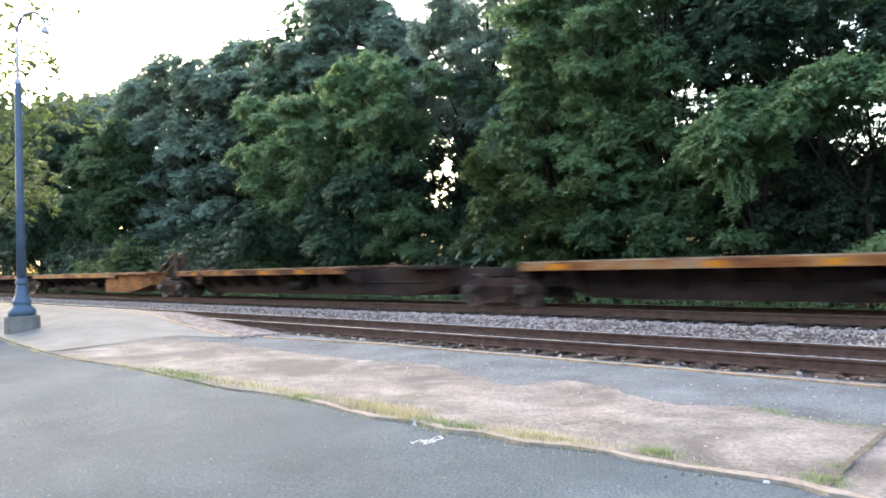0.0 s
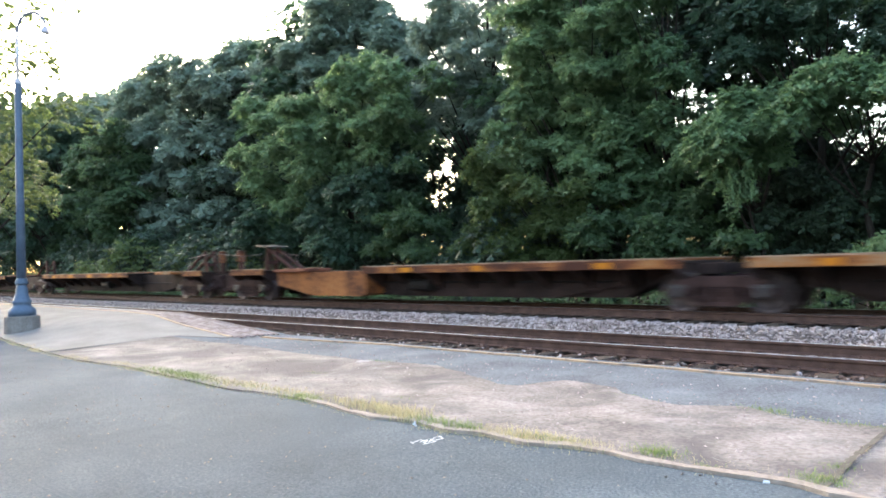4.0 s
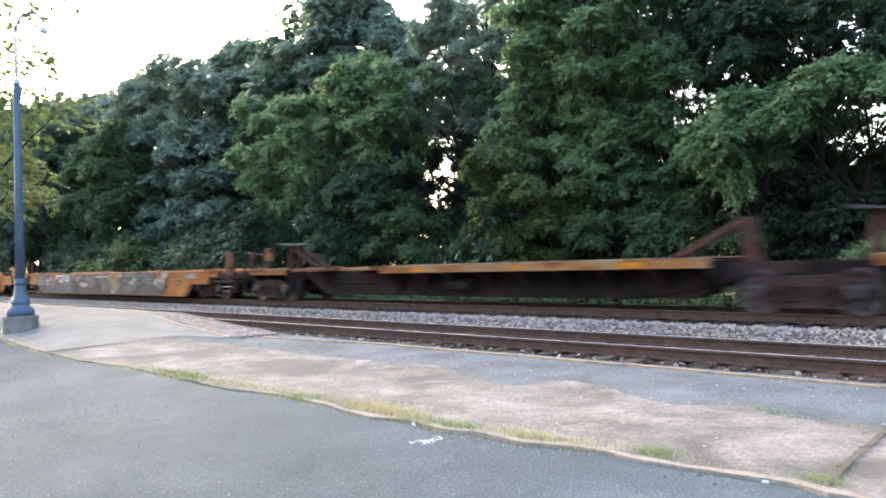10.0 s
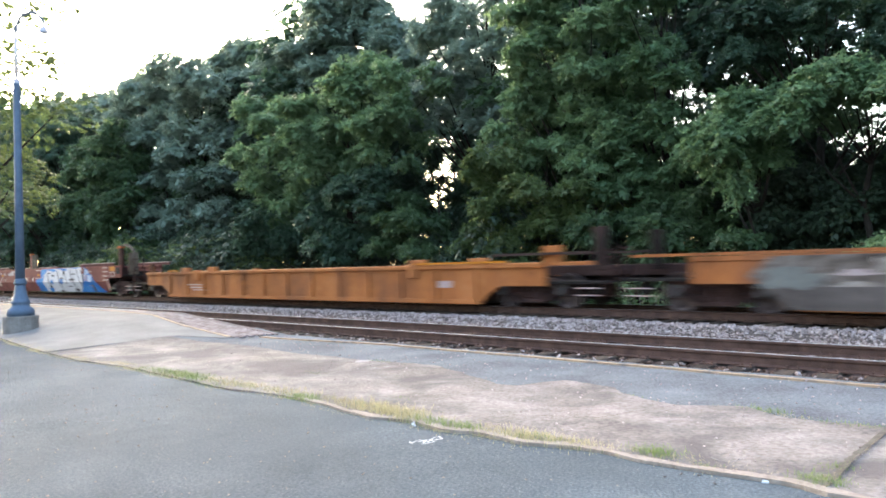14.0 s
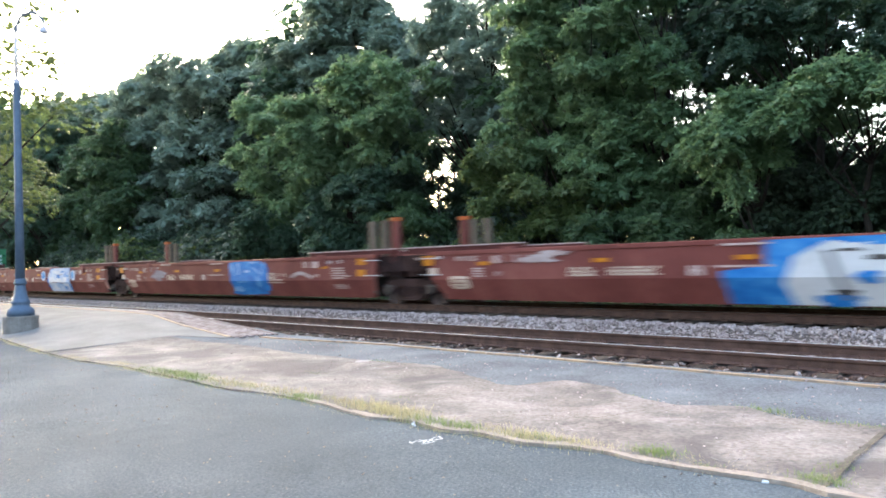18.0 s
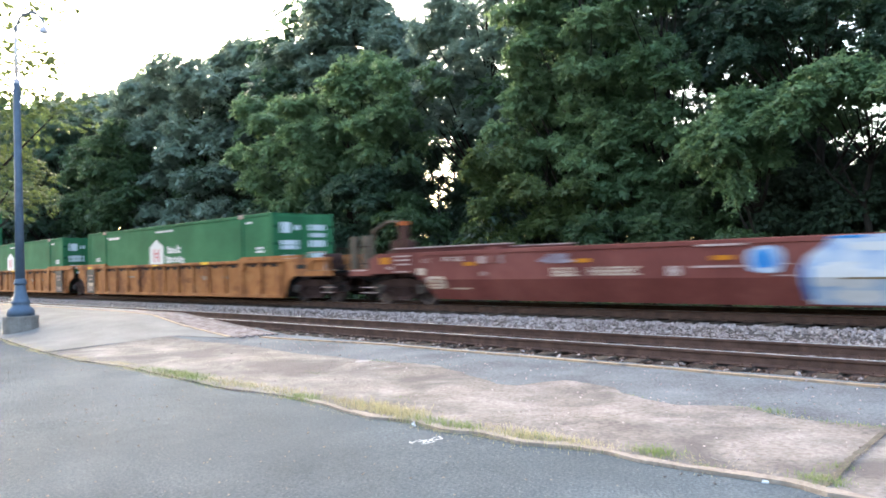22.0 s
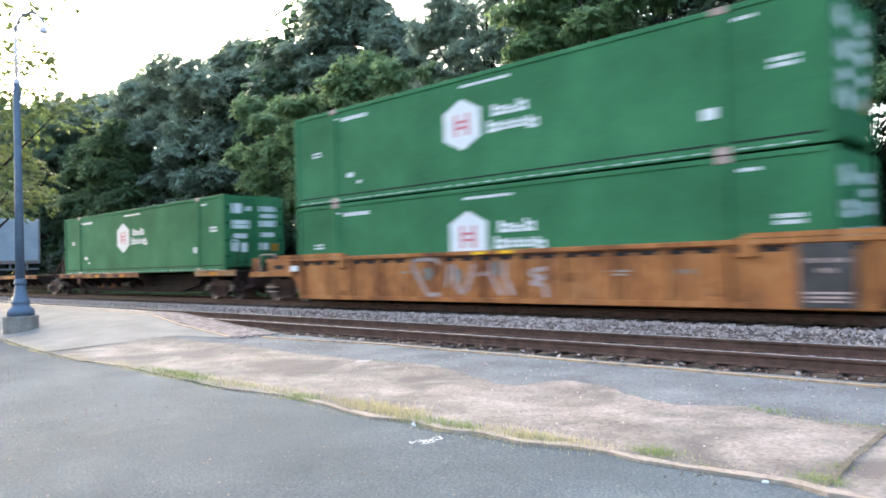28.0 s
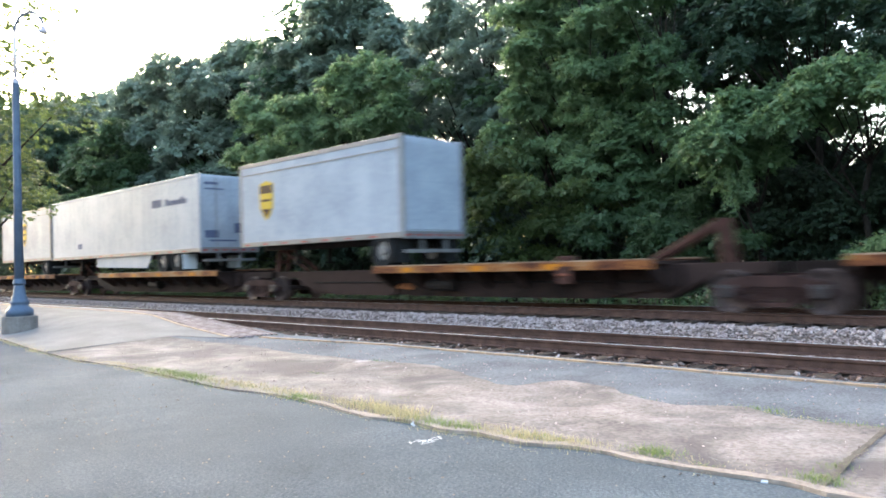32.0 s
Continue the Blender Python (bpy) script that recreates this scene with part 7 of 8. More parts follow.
        for j, (cx, cz, rx, rz) in enumerate(((1.9, 1.06, 0.22, 0.05), (3.2, 0.92, 0.2, 0.05), (4.6, 0.83, 0.4, 0.05), (4.8, 1.12, 0.35, 0.03), (3.5, 1.2, 0.14, 0.12), (1.3, 0.45, 0.2, 0.06), (2.7, 0.25, 0.25, 0.05),
                                                (4.9, 0.3, 0.3, 0.08), (4.2, 0.5, 0.25, 0.03), (6.1, 0.9, 0.07, 0.3), (7.2, 0.4, 0.14, 0.2), (1.4, 1.2, 0.2, 0.03))):
            blob(g, cx, cz, rx, rz, YS - 0.016, 50 + j)
        tagged(part("graffiti_scrawl", g, M["spraydark"], gp), kind="stuff")
        g = bm_new()
        for x0, x1, z0, z1, w in ((4.3, 4.9, 1.3, 0.35, 0.12), (5.2, 5.75, 1.36, 0.5, 0.14), (2.5, 2.9, 1.3, 0.4, 0.1), (1.0, 1.3, 1.2, 0.3, 0.12), (3.5, 3.9, 1.25, 0.62, 0.09), (5.7, 6.05, 1.35, 0.8, 0.07)):
            prism(g, [(x0, z0), (x0 + w, z0), (x1 + w, z1), (x1, z1)], YS - 0.018, YS - 0.014)
        tagged(part("graffiti_stroke", g, M["spraysmoke"], gp, "slanted dark grey sprayed strokes"), kind="stuff")
        g = bm_new()
        for j, (cx, cz, rx, rz) in enumerate(((6.95, 0.9, 0.25, 0.2), (6.6, 1.2, 0.15, 0.12))):
            blob(g, cx, cz, rx, rz, YS - 0.009, 70 + j)
        tagged(part("graffiti_mist", g, M["spraypale"], gp), kind="stuff")
    elif i == 1:    # solid blue patch and worn lettering beside it
        blob(g, 1.75, 0.81, 1.22, 0.6, YS - 0.005, 4, 64, 0.09, pw=0.25)
        gp = part("graffiti", g, M["sprayblue"], car, "solid blue sprayed patch")
        g = bm_new()
        for j, (cx, cz, rx, rz) in enumerate(((1.0, 0.42, 0.34, 0.1), (1.75, 1.06, 0.2, 0.05), (1.5, 0.68, 0.4, 0.03), (2.2, 1.36, 0.3, 0.03), (2.45, 0.7, 0.09, 0.2))):
            blob(g, cx, cz, rx, rz, YS - 0.012, 10 + j)
        tagged(part("graffiti_mist", g, M["spraymid"], gp), kind="stuff")
        g = bm_new()
        for x0, x1, z0, z1, w in ((0.7, 0.85, 1.36, 0.9, 0.12), (1.1, 1.15, 1.38, 0.95, 0.14), (2.0, 2.5, 1.2, 0.95, 0.2), (2.75, 2.6, 1.38, 0.9, 0.12)):
            prism(g, [(x0, z0), (x0 + w, z0), (x1 + w, z1), (x1, z1)], YS - 0.013, YS - 0.01)
        tagged(part("graffiti_stroke", g, M["spraymid"], gp, "lighter blue sprayed strokes"), kind="stuff")
        bars("lettering", [(3.02, 3.6, 0.79, 0.98), (3.66, 4.3, 0.84, 0.98), (3.02, 3.95, 0.64, 0.675), (3.02, 3.95, 0.73, 0.76)], M["cream"], car, YS)
        g = bm_new()
        for k in range(9):
            q = 4.5 + 0.125 * k
            z = 0.8 + 0.16 * math.sin(math.pi * (k + 1) / 9.5)
            blob(g, q, z, 0.09, 0.06, YS - 0.004, 60 + k, 12, 0.3)
        tagged(part("graffiti", g, M["spraypink"], car, "faded pinkish sprayed arc"), kind="stuff")
        g = bm_new()
        for j, (cx, cz, rx, rz) in enumerate(((-5.35, 0.96, 0.42, 0.13), (-4.95, 1.0, 0.3, 0.17), (-5.1, 0.84, 0.22, 0.12), (-5.3, 1.12, 0.16, 0.1), (-4.6, 1.04, 0.2, 0.07))):
            blob(g, cx, cz, rx, rz, YS - 0.004 - 0.0015 * j, 33 + j, 30, 0.35)
        tagged(part("graffiti", g, M["spraylilac"], car, "faded lilac sprayed star"), kind="stuff")
        bars("graffiti", [(-4.95, -4.1, 1.375, 1.43), (-5.5, -5.05, 1.27, 1.3)], M["spraypink"], car, YS, "faded pale sprayed streaks")
    else:           # pale blue and white piece with two round dots
        prism(g, [(1.2, 0.22), (4.1, 0.22), (4.28, 0.6), (4.3, 1.1), (4.36, 1.45), (1.62, 1.45), (1.5, 1.3), (1.22, 1.12), (1.08, 0.86), (1.08, 0.6)], YS - 0.01, YS + 0.02)
        gp = part("graffiti", g, M["spraypale"], car, "pale blue and white smeared graffiti")
        g = bm_new()
        for j, (cx, cz, rx, rz) in enumerate(((2.73, 1.02, 0.2, 0.11), (4.02, 1.04, 0.14, 0.05), (3.5, 0.42, 0.12, 0.12), (1.18, 0.6, 0.07, 0.34), (1.9, 1.42, 0.3, 0.025), (4.12, 0.4, 0.1, 0.12), (3.3, 1.25, 0.3, 0.03))):
            blob(g, cx, cz, rx, rz, YS - 0.014, 80 + j, rough=0.2)
        tagged(part("graffiti_dots", g, M["sprayblue"], gp, "blue sprayed spots"), kind="stuff")
        g = bm_new()
        for j, (cx, cz, rx, rz) in enumerate(((1.75, 0.75, 0.5, 0.24), (2.4, 1.25, 0.5, 0.08), (2.75, 0.8, 0.4, 0.12), (3.6, 0.85, 0.3, 0.12), (2.0, 0.38, 0.4, 0.12), (3.85, 0.55, 0.2, 0.07))):
            blob(g, cx, cz, rx, rz, YS - 0.012, 120 + j, rough=0.2)
        tagged(part("graffiti_fill", g, M["spraywhite"], gp, "smeared white spray"), kind="stuff")
        g = bm_new()
        for j, (cx, cz, rx, rz) in enumerate(((2.2, 0.7, 0.5, 0.02), (3.2, 0.66, 0.4, 0.02), (3.0, 1.1, 0.3, 0.02))):
            blob(g, cx, cz, rx, rz, YS - 0.018, 130 + j, rough=0.2)
        tagged(part("graffiti_scrawl", g, M["sprayochre"], gp), kind="stuff")
        for cx, rx in ((0.42, 0.32), (4.74, 0.3)):
            g = bm_new()
            blob(g, cx + 0.04, 1.06, rx, 0.26, YS - 0.014, 140, 30, 0.08)
            halo = part("graffiti", g, M["spraypale"], car, "pale blue sprayed ring")
            g = bm_new()
            blob(g, cx, 1.07, rx * 0.6, 0.18, YS - 0.019, 141, 26, 0.08)
            part("graffiti_dot", g, M["sprayblue"], halo, "round blue sprayed dot")
        g = bm_new()
        blob(g, -4.22, 1.19, 0.4, 0.12, YS - 0.004, 33, 30, 0.3)
        part("graffiti", g, M["spraylilac"], car, "faded lilac sprayed patch")
        bars("stripe", [(0.6, 0.95, 0.965, 0.985), (0.6, 0.95, 0.75, 0.77)], M["letter"], car, YS)
    if i == 2:
        g = bm_new()
        for j, (cx, cz, rx, rz) in enumerate(((-5.2, 1.2, 0.5, 0.1), (-4.8, 1.32, 0.4, 0.07))):
            blob(g, cx, cz, rx, rz, YS - 0.004 - 0.002 * j, 35 + j, 30, 0.3)
        tagged(part("graffiti", g, M["spraypink"], car, "faded pinkish sprayed scrawl"), kind="stuff")
    tuck(car, 0.72, 0.5)
    # posts over the joints
    if i != 2:
        post(car, a - 0.46, -1.12, 1.2, 2.5, "red", 0.26, "caporange", "joint_post")
        post(car, a + 0.2, 1.12, 1.2, 2.55, "red", 0.3, "caporange", "joint_post")
        for dx, y in ((-0.95, -1.1), (-1.5, -1.1), (0.6, 1.1), (1.12, 1.1)):
            post(car, a + dx, y, 1.3, 2.45, "postgrey", 0.2)
    # hoop and posts at the car's ends
    if i in (0, 2):
        sg = 1 if i == 2 else -1
        x0 = a + 1.0 if i == 2 else -a - 0.63
        g = bm_new()
        way = ((-0.9, 2.36), (-0.3, 2.42), (0.3, 2.22), (0.45, 2.1), (0.52, 1.2))      # flat bar bent down to the deck
        for (p, zp), (q, zq) in zip(way, way[1:]):
            nx, nz = zq - zp, p - q
            k = 0.03 / math.hypot(nx, nz)
            prism(g, [(x0 + sg * (p + nx * k), zp + nz * k), (x0 + sg * (q + nx * k), zq + nz * k), (x0 + sg * (q - nx * k), zq - nz * k), (x0 + sg * (p - nx * k), zp - nz * k)], -1.21, -1.09)
        bmesh.ops.recalc_face_normals(g, faces=g.faces)
        part("grab_hoop", g, M["postgrey"], car, "bent flat-bar grab hoop, worn pale brown")
        post(car, x0 - sg * 0.9, -1.15, 1.4, 2.36, "hitchbrown", 0.28, "caporange")
        for px in ((a + 0.56, a + 1.1) if i == 2 else (-a - 1.7, -a - 2.25)):
            post(car, px, -0.9, 1.0, 2.05, "postgrey", 0.22)

# articulated orange car, three wells
g = bm_new()
box(g, 0, 0.42, -0.004, 0, 0, 0.07)
SLOT = keep_mesh("slot", g, M["black"])
ORA = (-297.6, -278.3, -258.4, -238.6)
for i in (2, 1, 0):
    car, s, a = well_unit(ORA[i], ORA[i + 1], 1.45, 0.13, "orange", ("rusty orange ribbed well car with sprayed letters", "rusty orange ribbed well car with dark end panels",
                          "rusty orange ribbed well car")[i], "well cars of the train", trucks=("l", "r") if i == 2 else ("l",), rib=1.22,
                          ends=(1.0 if i == 0 else 0, 1.6 if i == 2 else 0), deep=1.3)
    YO = -WS + 0.078
    end_rails(car, a, 1.46, 1.56, 6.1, "orange", (-1, 1), 0)
    for j in range(26):
        mesh_ob("slot", SLOT, None, car, pose(-a + 1.4 + j * (2 * a - 2.8) / 26, YO, 1.2))
    bars("marker", [(-0.8, -0.36, 1.35, 1.43), (0.06, 0.5, 1.35, 1.43)] if i == 0 else [(-0.2, 0.35, 1.36, 1.44), (0.75, 1.3, 1.36, 1.44)] if i == 1 else [(-0.95, -0.5, 1.37, 1.43), (3.2, 3.75, 1.35, 1.45), (-8.1, -7.65, 1.34, 1.43)], M["markerbright"], car, YS - 0.002, "bright yellow reflector patches")
    # nothing is cut in: a flat dark strip paints the shade below the chord
    bars("long_slot", [(-a + 1.5, a - 1.5, 1.27, 1.32)], M["grime"], car, YO - 0.001, "flat dark strip for the shade under the top chord")
    ends_on = [sg for sg in (-1, 1) if not (i == 2 and sg == 1) and not (i == 0 and sg == -1)]
    for sg in ends_on:
        x0 = sg * (a - 1.68)
        xs = sorted((x0, x0 - sg * 0.95))
        p = bars("end_panel", [(xs[0], xs[1], 0.17, 1.33)], M["spraydark"], car, YS - 0.004, "black stencil panel", 0.02)
        rect = [(xs[0] + 0.12, xs[0] + 0.42, 0.98, 1.06), (xs[0] + 0.52, xs[0] + 0.86, 0.98, 1.06), (xs[0] + 0.1, xs[0] + 0.85, 0.42, 0.46), (xs[0] + 0.15, xs[0] + 0.8, 0.34, 0.38), (xs[0] + 0.15, xs[0] + 0.8, 0.27, 0.3), (xs[0] + 0.3, xs[0] + 0.65, 0.8, 0.88)]
        bars("lettering", rect, M["letter"], p, YS - 0.024)
        if sg == -1:
            bars("lettering", [(xs[0] + q, xs[0] + q + 0.16, 0.5, 0.68) for q in (0.18, 0.4, 0.62)], M["cream"], p, YS - 0.025)
    bars("lettering", [(3.0, 3.6, 0.86, 0.9), (3.1, 3.5, 0.78, 0.82), (4.6, 5.1, 0.8, 0.9), (-3.6, -3.0, 0.9, 0.96)], M["spraytan"], car, YO)
    g = bm_new()
    for j, (cx, cz, rx, rz) in enumerate(((5.6, 0.5, 0.3, 0.16), (7.2, 0.62, 0.2, 0.14), (-6.0, 0.3, 0.25, 0.12), (2.0, 0.75, 0.25, 0.12))):
        blob(g, cx, cz, rx, rz, YO, 90 + j + i)
    tagged(part("rust_patch", g, M["rustspine"], car, "dark rust patches"), kind="stuff")
    if i == 0:      # pale sprayed strokes, not readable
        g = bm_new()
        for j, (cx, cz, rx, rz) in enumerate(((-2.5, 0.88, 0.16, 0.18), (-1.38, 0.82, 0.13, 0.2), (-0.06, 1.0, 0.1, 0.2))):
            blob(g, cx, cz, rx, rz, YO, 200 + j)
        tagged(part("graffiti", g, M["sprayteal"], car, "grey-green sprayed fill"), kind="stuff")
        g = bm_new()
        for line in (((-3.1, 1.18), (-2.95, 1.27), (-2.5, 1.28), (-2.15, 1.25), (-2.0, 1.12)), ((-3.1, 1.15), (-2.85, 0.75), (-2.5, 0.3), (-1.98, 0.33), (-1.74, 0.7), (-1.68, 1.12)),
                     ((-1.52, 1.12), (-1.46, 0.6), (-1.28, 0.34), (-1.08, 0.5), (-0.95, 0.8), (-0.82, 1.12)), ((-1.0, 0.82), (-0.42, 0.86)), ((-0.28, 1.16), (-0.2, 0.7), (0.08, 0.33)),
                     ((0.2, 1.16), (0.16, 0.8), (0.4, 0.34)), ((1.42, 0.97), (0.96, 0.9), (1.0, 0.8), (1.38, 0.77), (0.98, 0.62), (1.36, 0.58), (1.42, 0.28))):
            for (x0, z0), (x1, z1) in zip(line, line[1:]):
                k = 0.055 / math.hypot(x1 - x0, z1 - z0)
                nx, nz = (z1 - z0) * k, (x0 - x1) * k
                prism(g, [(x0 + nx, z0 + nz), (x1 + nx, z1 + nz), (x1 - nx, z1 - nz), (x0 - nx, z0 - nz)], YO - 0.009, YO - 0.001)
        bmesh.ops.recalc_face_normals(g, faces=g.faces)
        tagged(part("graffiti", g, M["spraypink"], car, "pale lilac sprayed outlines"), kind="stuff")
    for sg in ((1,) if i == 2 else (-1,) if i == 0 else ()):      # outer end over the truck: sill, step plate, brake gear and posts
        g = bm_new()
        prism(g, [(sg * (a - 0.9), 0.86), (sg * (a + 1.4 if i == 2 else a + 1.68), 0.86), (sg * (a + 1.4 if i == 2 else a + 1.68), 1.03), (sg * (a - 0.9), 1.03)], -WS + 0.005, -WS + 0.12)
        sill = part("end_sill", g, M["orange"], car, "orange end sill over the truck")
        g = bm_new()
        x0, x1 = sorted((sg * (a + 0.1), sg * (a + 1.6)))
        box(g, x0, x1, -WS - 0.004, -WS + 0.14, 1.03, 1.045)
        part("sill_cap", g, M["edgelip"], sill, "worn pale top of the sill")
        g = bm_new()
        prism(g, [(sg * (a - 0.9), 1.03), (sg * (a + 0.25), 1.03), (sg * (a + 0.4), 1.3), (sg * (a + 0.35), 1.42), (sg * (a - 0.9), 1.42)], -WS + 0.01, -WS + 0.07)
        gus = part("end_gusset", g, M["orange"], car, "orange gusset plate with a dark opening")
        g = bm_new()
        x0, x1 = sorted((sg * (a - 0.45), sg * (a + 0.1)))
        box(g, x0, x1, -WS + 0.002, -WS + 0.012, 1.1, 1.24)
        part("opening", g, M["black"], gus)
        g = bm_new()
        tube(g, (sg * (a + 0.75), -1.15, 1.35), (sg * (a + 0.75), -0.55, 1.35), 0.22, 0.22, 14)
        box(g, sg * (a + 0.75) - 0.3, sg * (a + 0.75) + 0.3, -1.2, -0.5, 1.08, 1.18)
        part("brake_reservoir", g, M["grime"], car, "grimy brake gear on the end platform")
        g = bm_new()
        for q in (0.15, 1.05):
            tube(g, (sg * (a + q), -WS + 0.05, 1.04), (sg * (a + q), -WS + 0.05, 1.62), 0.016, 0.016, 6)
        tube(g, (sg * (a + 0.15), -WS + 0.05, 1.62), (sg * (a + 1.05), -WS + 0.05, 1.62), 0.016, 0.016, 6)
        part("handrail", g, M["letter"], car, "thin pale handrail")
    if i == 0:
        bars("label_plate", [(-8.8, -8.4, 1.02, 1.2)], M["white"], car, YS, "white label plate")
        post(car, -a - 1.7, -1.1, 0.9, 1.52, "orange", 0.3)
        post(car, -a - 1.1, -0.9, 0.9, 1.48, "orange", 0.2)


# ---- containers ----
def container(s_left, z, label, mark=0.0):
    L, W, H = 16.25, 2.59, 2.88
    s = s_left + L / 2
    ob = thing("shipping_container", s, YT, z, label, "container", "green containers on the train")
    MOVERS.append((ob, s, YT, z))
    h, w = L / 2, W / 2
    g = bm_new()
    box(g, -h + 0.06, h - 0.06, -w + 0.03, w - 0.03, 0.12, H - 0.04)
    part("wall_panel", g, M["green"], ob)
    for y in (-1, 1):
        g = bm_new()
        box(g, -h, h, min(y * w, y * (w - 0.1)), max(y * w, y * (w - 0.1)), 0, 0.16, 0.012)
        part("bottom_rail", g, M["green"], ob)
        g = bm_new()
        box(g, -h, h, min(y * w, y * (w - 0.1)), max(y * w, y * (w - 0.1)), H - 0.11, H, 0.012)
        part("top_rail", g, M["green"], ob)
        g = bm_new()
        box(g, -h + 0.2, h - 0.2, min(y * (w - 0.02), y * (w - 0.032)), max(y * (w - 0.02), y * (w - 0.032)), 0.19, 0.225)
        part("seam", g, M["black"], ob)
        for x in (-6.1, 6.1, -h + 0.09, h - 0.09):
            g = bm_new()
            box(g, x - 0.09, x + 0.09, min(y * (w + 0.004), y * (w - 0.12)), max(y * (w + 0.004), y * (w - 0.12)), 0.02, H - 0.02)
            part("corner_post", g, M["green"], ob)
        for x in (-6.1, 6.1):
            for z0, z1 in ((-0.02, 0.14), (H - 0.14, H + 0.015)):
                g = bm_new()
                box(g, x - 0.14, x + 0.14, min(y * (w + 0.012), y * (w - 0.15)), max(y * (w + 0.012), y * (w - 0.15)), z0, z1, 0.012)
                part("corner_casting", g, M["letter"], ob, "pale worn corner casting")
    g = bm_new()
    box(g, -h + 0.05, h - 0.05, -w + 0.08, w - 0.08, H - 0.03, H - 0.012)
    part("roof", g, M["green"], ob)
    g = bm_new()
    for i in range(34):
        x0 = -h + 0.3 + i * (L - 0.6) / 34
        box(g, x0, x0 + 0.2, -w - 0.003, -w, 0.05, 0.075)
    tagged(part("rail_slots", g, M["white"], ob, "row of pale dashes along the bottom rail"), kind="stuff")
    # door end
    for y0, y1 in ((-w + 0.08, -0.02), (0.02, w - 0.08)):
        g = bm_new()
        box(g, h - 0.06, h - 0.005, y0, y1, 0.16, H - 0.12, 0.01)
        d = part("door", g, M["green"], ob)
        for yy in (y0 + 0.3, y1 - 0.3):
            g = bm_new()
            tube(g, (h + 0.02, yy, 0.12), (h + 0.02, yy, H - 0.1), 0.022, 0.022, 6)
            box(g, h, h + 0.05, yy - 0.09, yy + 0.09, 1.05, 1.12)
            part("lock_rod", g, M["green"], d)
        for zz in (0.5, 1.1, 1.75, 2.35):
            g = bm_new()
            box(g, h - 0.03, h + 0.012, y0 - 0.03 if y0 < -0.5 else y1 - 0.15, y0 + 0.15 if y0 < -0.5 else y1 + 0.03, zz, zz + 0.09)
            part("hinge", g, M["greendark"], d)
    for y0, y1, z0, z1 in ((-1.0, -0.55, 2.2, 2.5), (-0.42, -0.15, 2.3, 2.4), (-1.0, -0.2, 1.78, 1.86), (-1.0, -0.2, 1.62, 1.68), (-0.95, -0.3, 1.25, 1.35), (0.2, 1.0, 2.3, 2.42), (0.25, 1.0, 2.05, 2.12),
                           (0.2, 1.0, 1.7, 1.86), (0.25, 0.95, 1.3, 1.4), (0.2, 0.6, 0.8, 1.0), (-0.6, -0.3, 0.72, 1.0), (-1.02, -0.72, 0.75, 1.12)):
        g = bm_new()
        box(g, h - 0.004, h + 0.006, y0, y1, z0 - 0.03, z1 + 0.05)
        part("door_label", g, M["white"], ob)
    g = bm_new()
    box(g, h - 0.004, h + 0.007, 0.75, 1.05, 0.72, 1.02)
    part("door_label", g, M["marker"], ob, "orange door placard")
    g = bm_new()
    box(g, -h - 0.005, -h + 0.06, -w + 0.05, w - 0.05, 0.1, H - 0.1)
    for i in range(9):
        yy = -w + 0.2 + i * (W - 0.4) / 8
        box(g, -h - 0.03, -h, yy - 0.05, yy + 0.05, 0.15, H - 0.15)
    part("front_wall", g, M["green"], ob)
    # painted marks on the side
    y = -w - 0.001 + 0.03
    hx, hz, r = -0.75 + mark, 1.62, 0.68
    g = bm_new()
    prism(g, [(hx, hz + r), (hx + 0.64, hz + 0.36), (hx + 0.64, hz - 0.36), (hx, hz - r), (hx - 0.64, hz - 0.36), (hx - 0.64, hz + 0.36)], y - 0.006, y)
    logo = part("emblem", g, M["white"], ob, "white six-sided emblem")
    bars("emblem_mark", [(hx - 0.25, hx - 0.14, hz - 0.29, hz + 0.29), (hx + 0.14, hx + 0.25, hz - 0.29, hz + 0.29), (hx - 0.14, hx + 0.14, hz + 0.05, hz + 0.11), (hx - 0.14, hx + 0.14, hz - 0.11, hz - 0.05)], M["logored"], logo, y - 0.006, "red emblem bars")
    g = bm_new()
    for x0, x1, z0, z1 in ((1.0, 1.4, 1.68, 1.98), (1.45, 1.75, 1.68, 1.9), (1.8, 2.1, 1.68, 2.0), (0.85, 1.2, 1.28, 1.6), (1.25, 1.5, 1.3, 1.54), (1.55, 1.85, 1.3, 1.54), (1.9, 2.1, 1.3, 1.54), (2.12, 2.4, 1.22, 1.54)):
        t = 0.3 * (x1 - x0)
        box(g, x0 - 0.72 + mark, x0 - 0.72 + mark + t, y - 0.006, y, z0, z1)
        box(g, x1 - 0.72 + mark - t, x1 - 0.72 + mark, y - 0.006, y, z0, z1 - 0.25 * (z1 - z0))
        box(g, x0 - 0.72 + mark + t, x1 - 0.72 + mark - t, y - 0.006, y, z0, z0 + 0.25 * (z1 - z0))
        box(g, x0 - 0.72 + mark + t, x1 - 0.72 + mark - t, y - 0.006, y, z0 + 0.5 * (z1 - z0), z0 + 0.7 * (z1 - z0))
    part("lettering", g, M["white"], ob, "white lettering drawn as plain blocks")
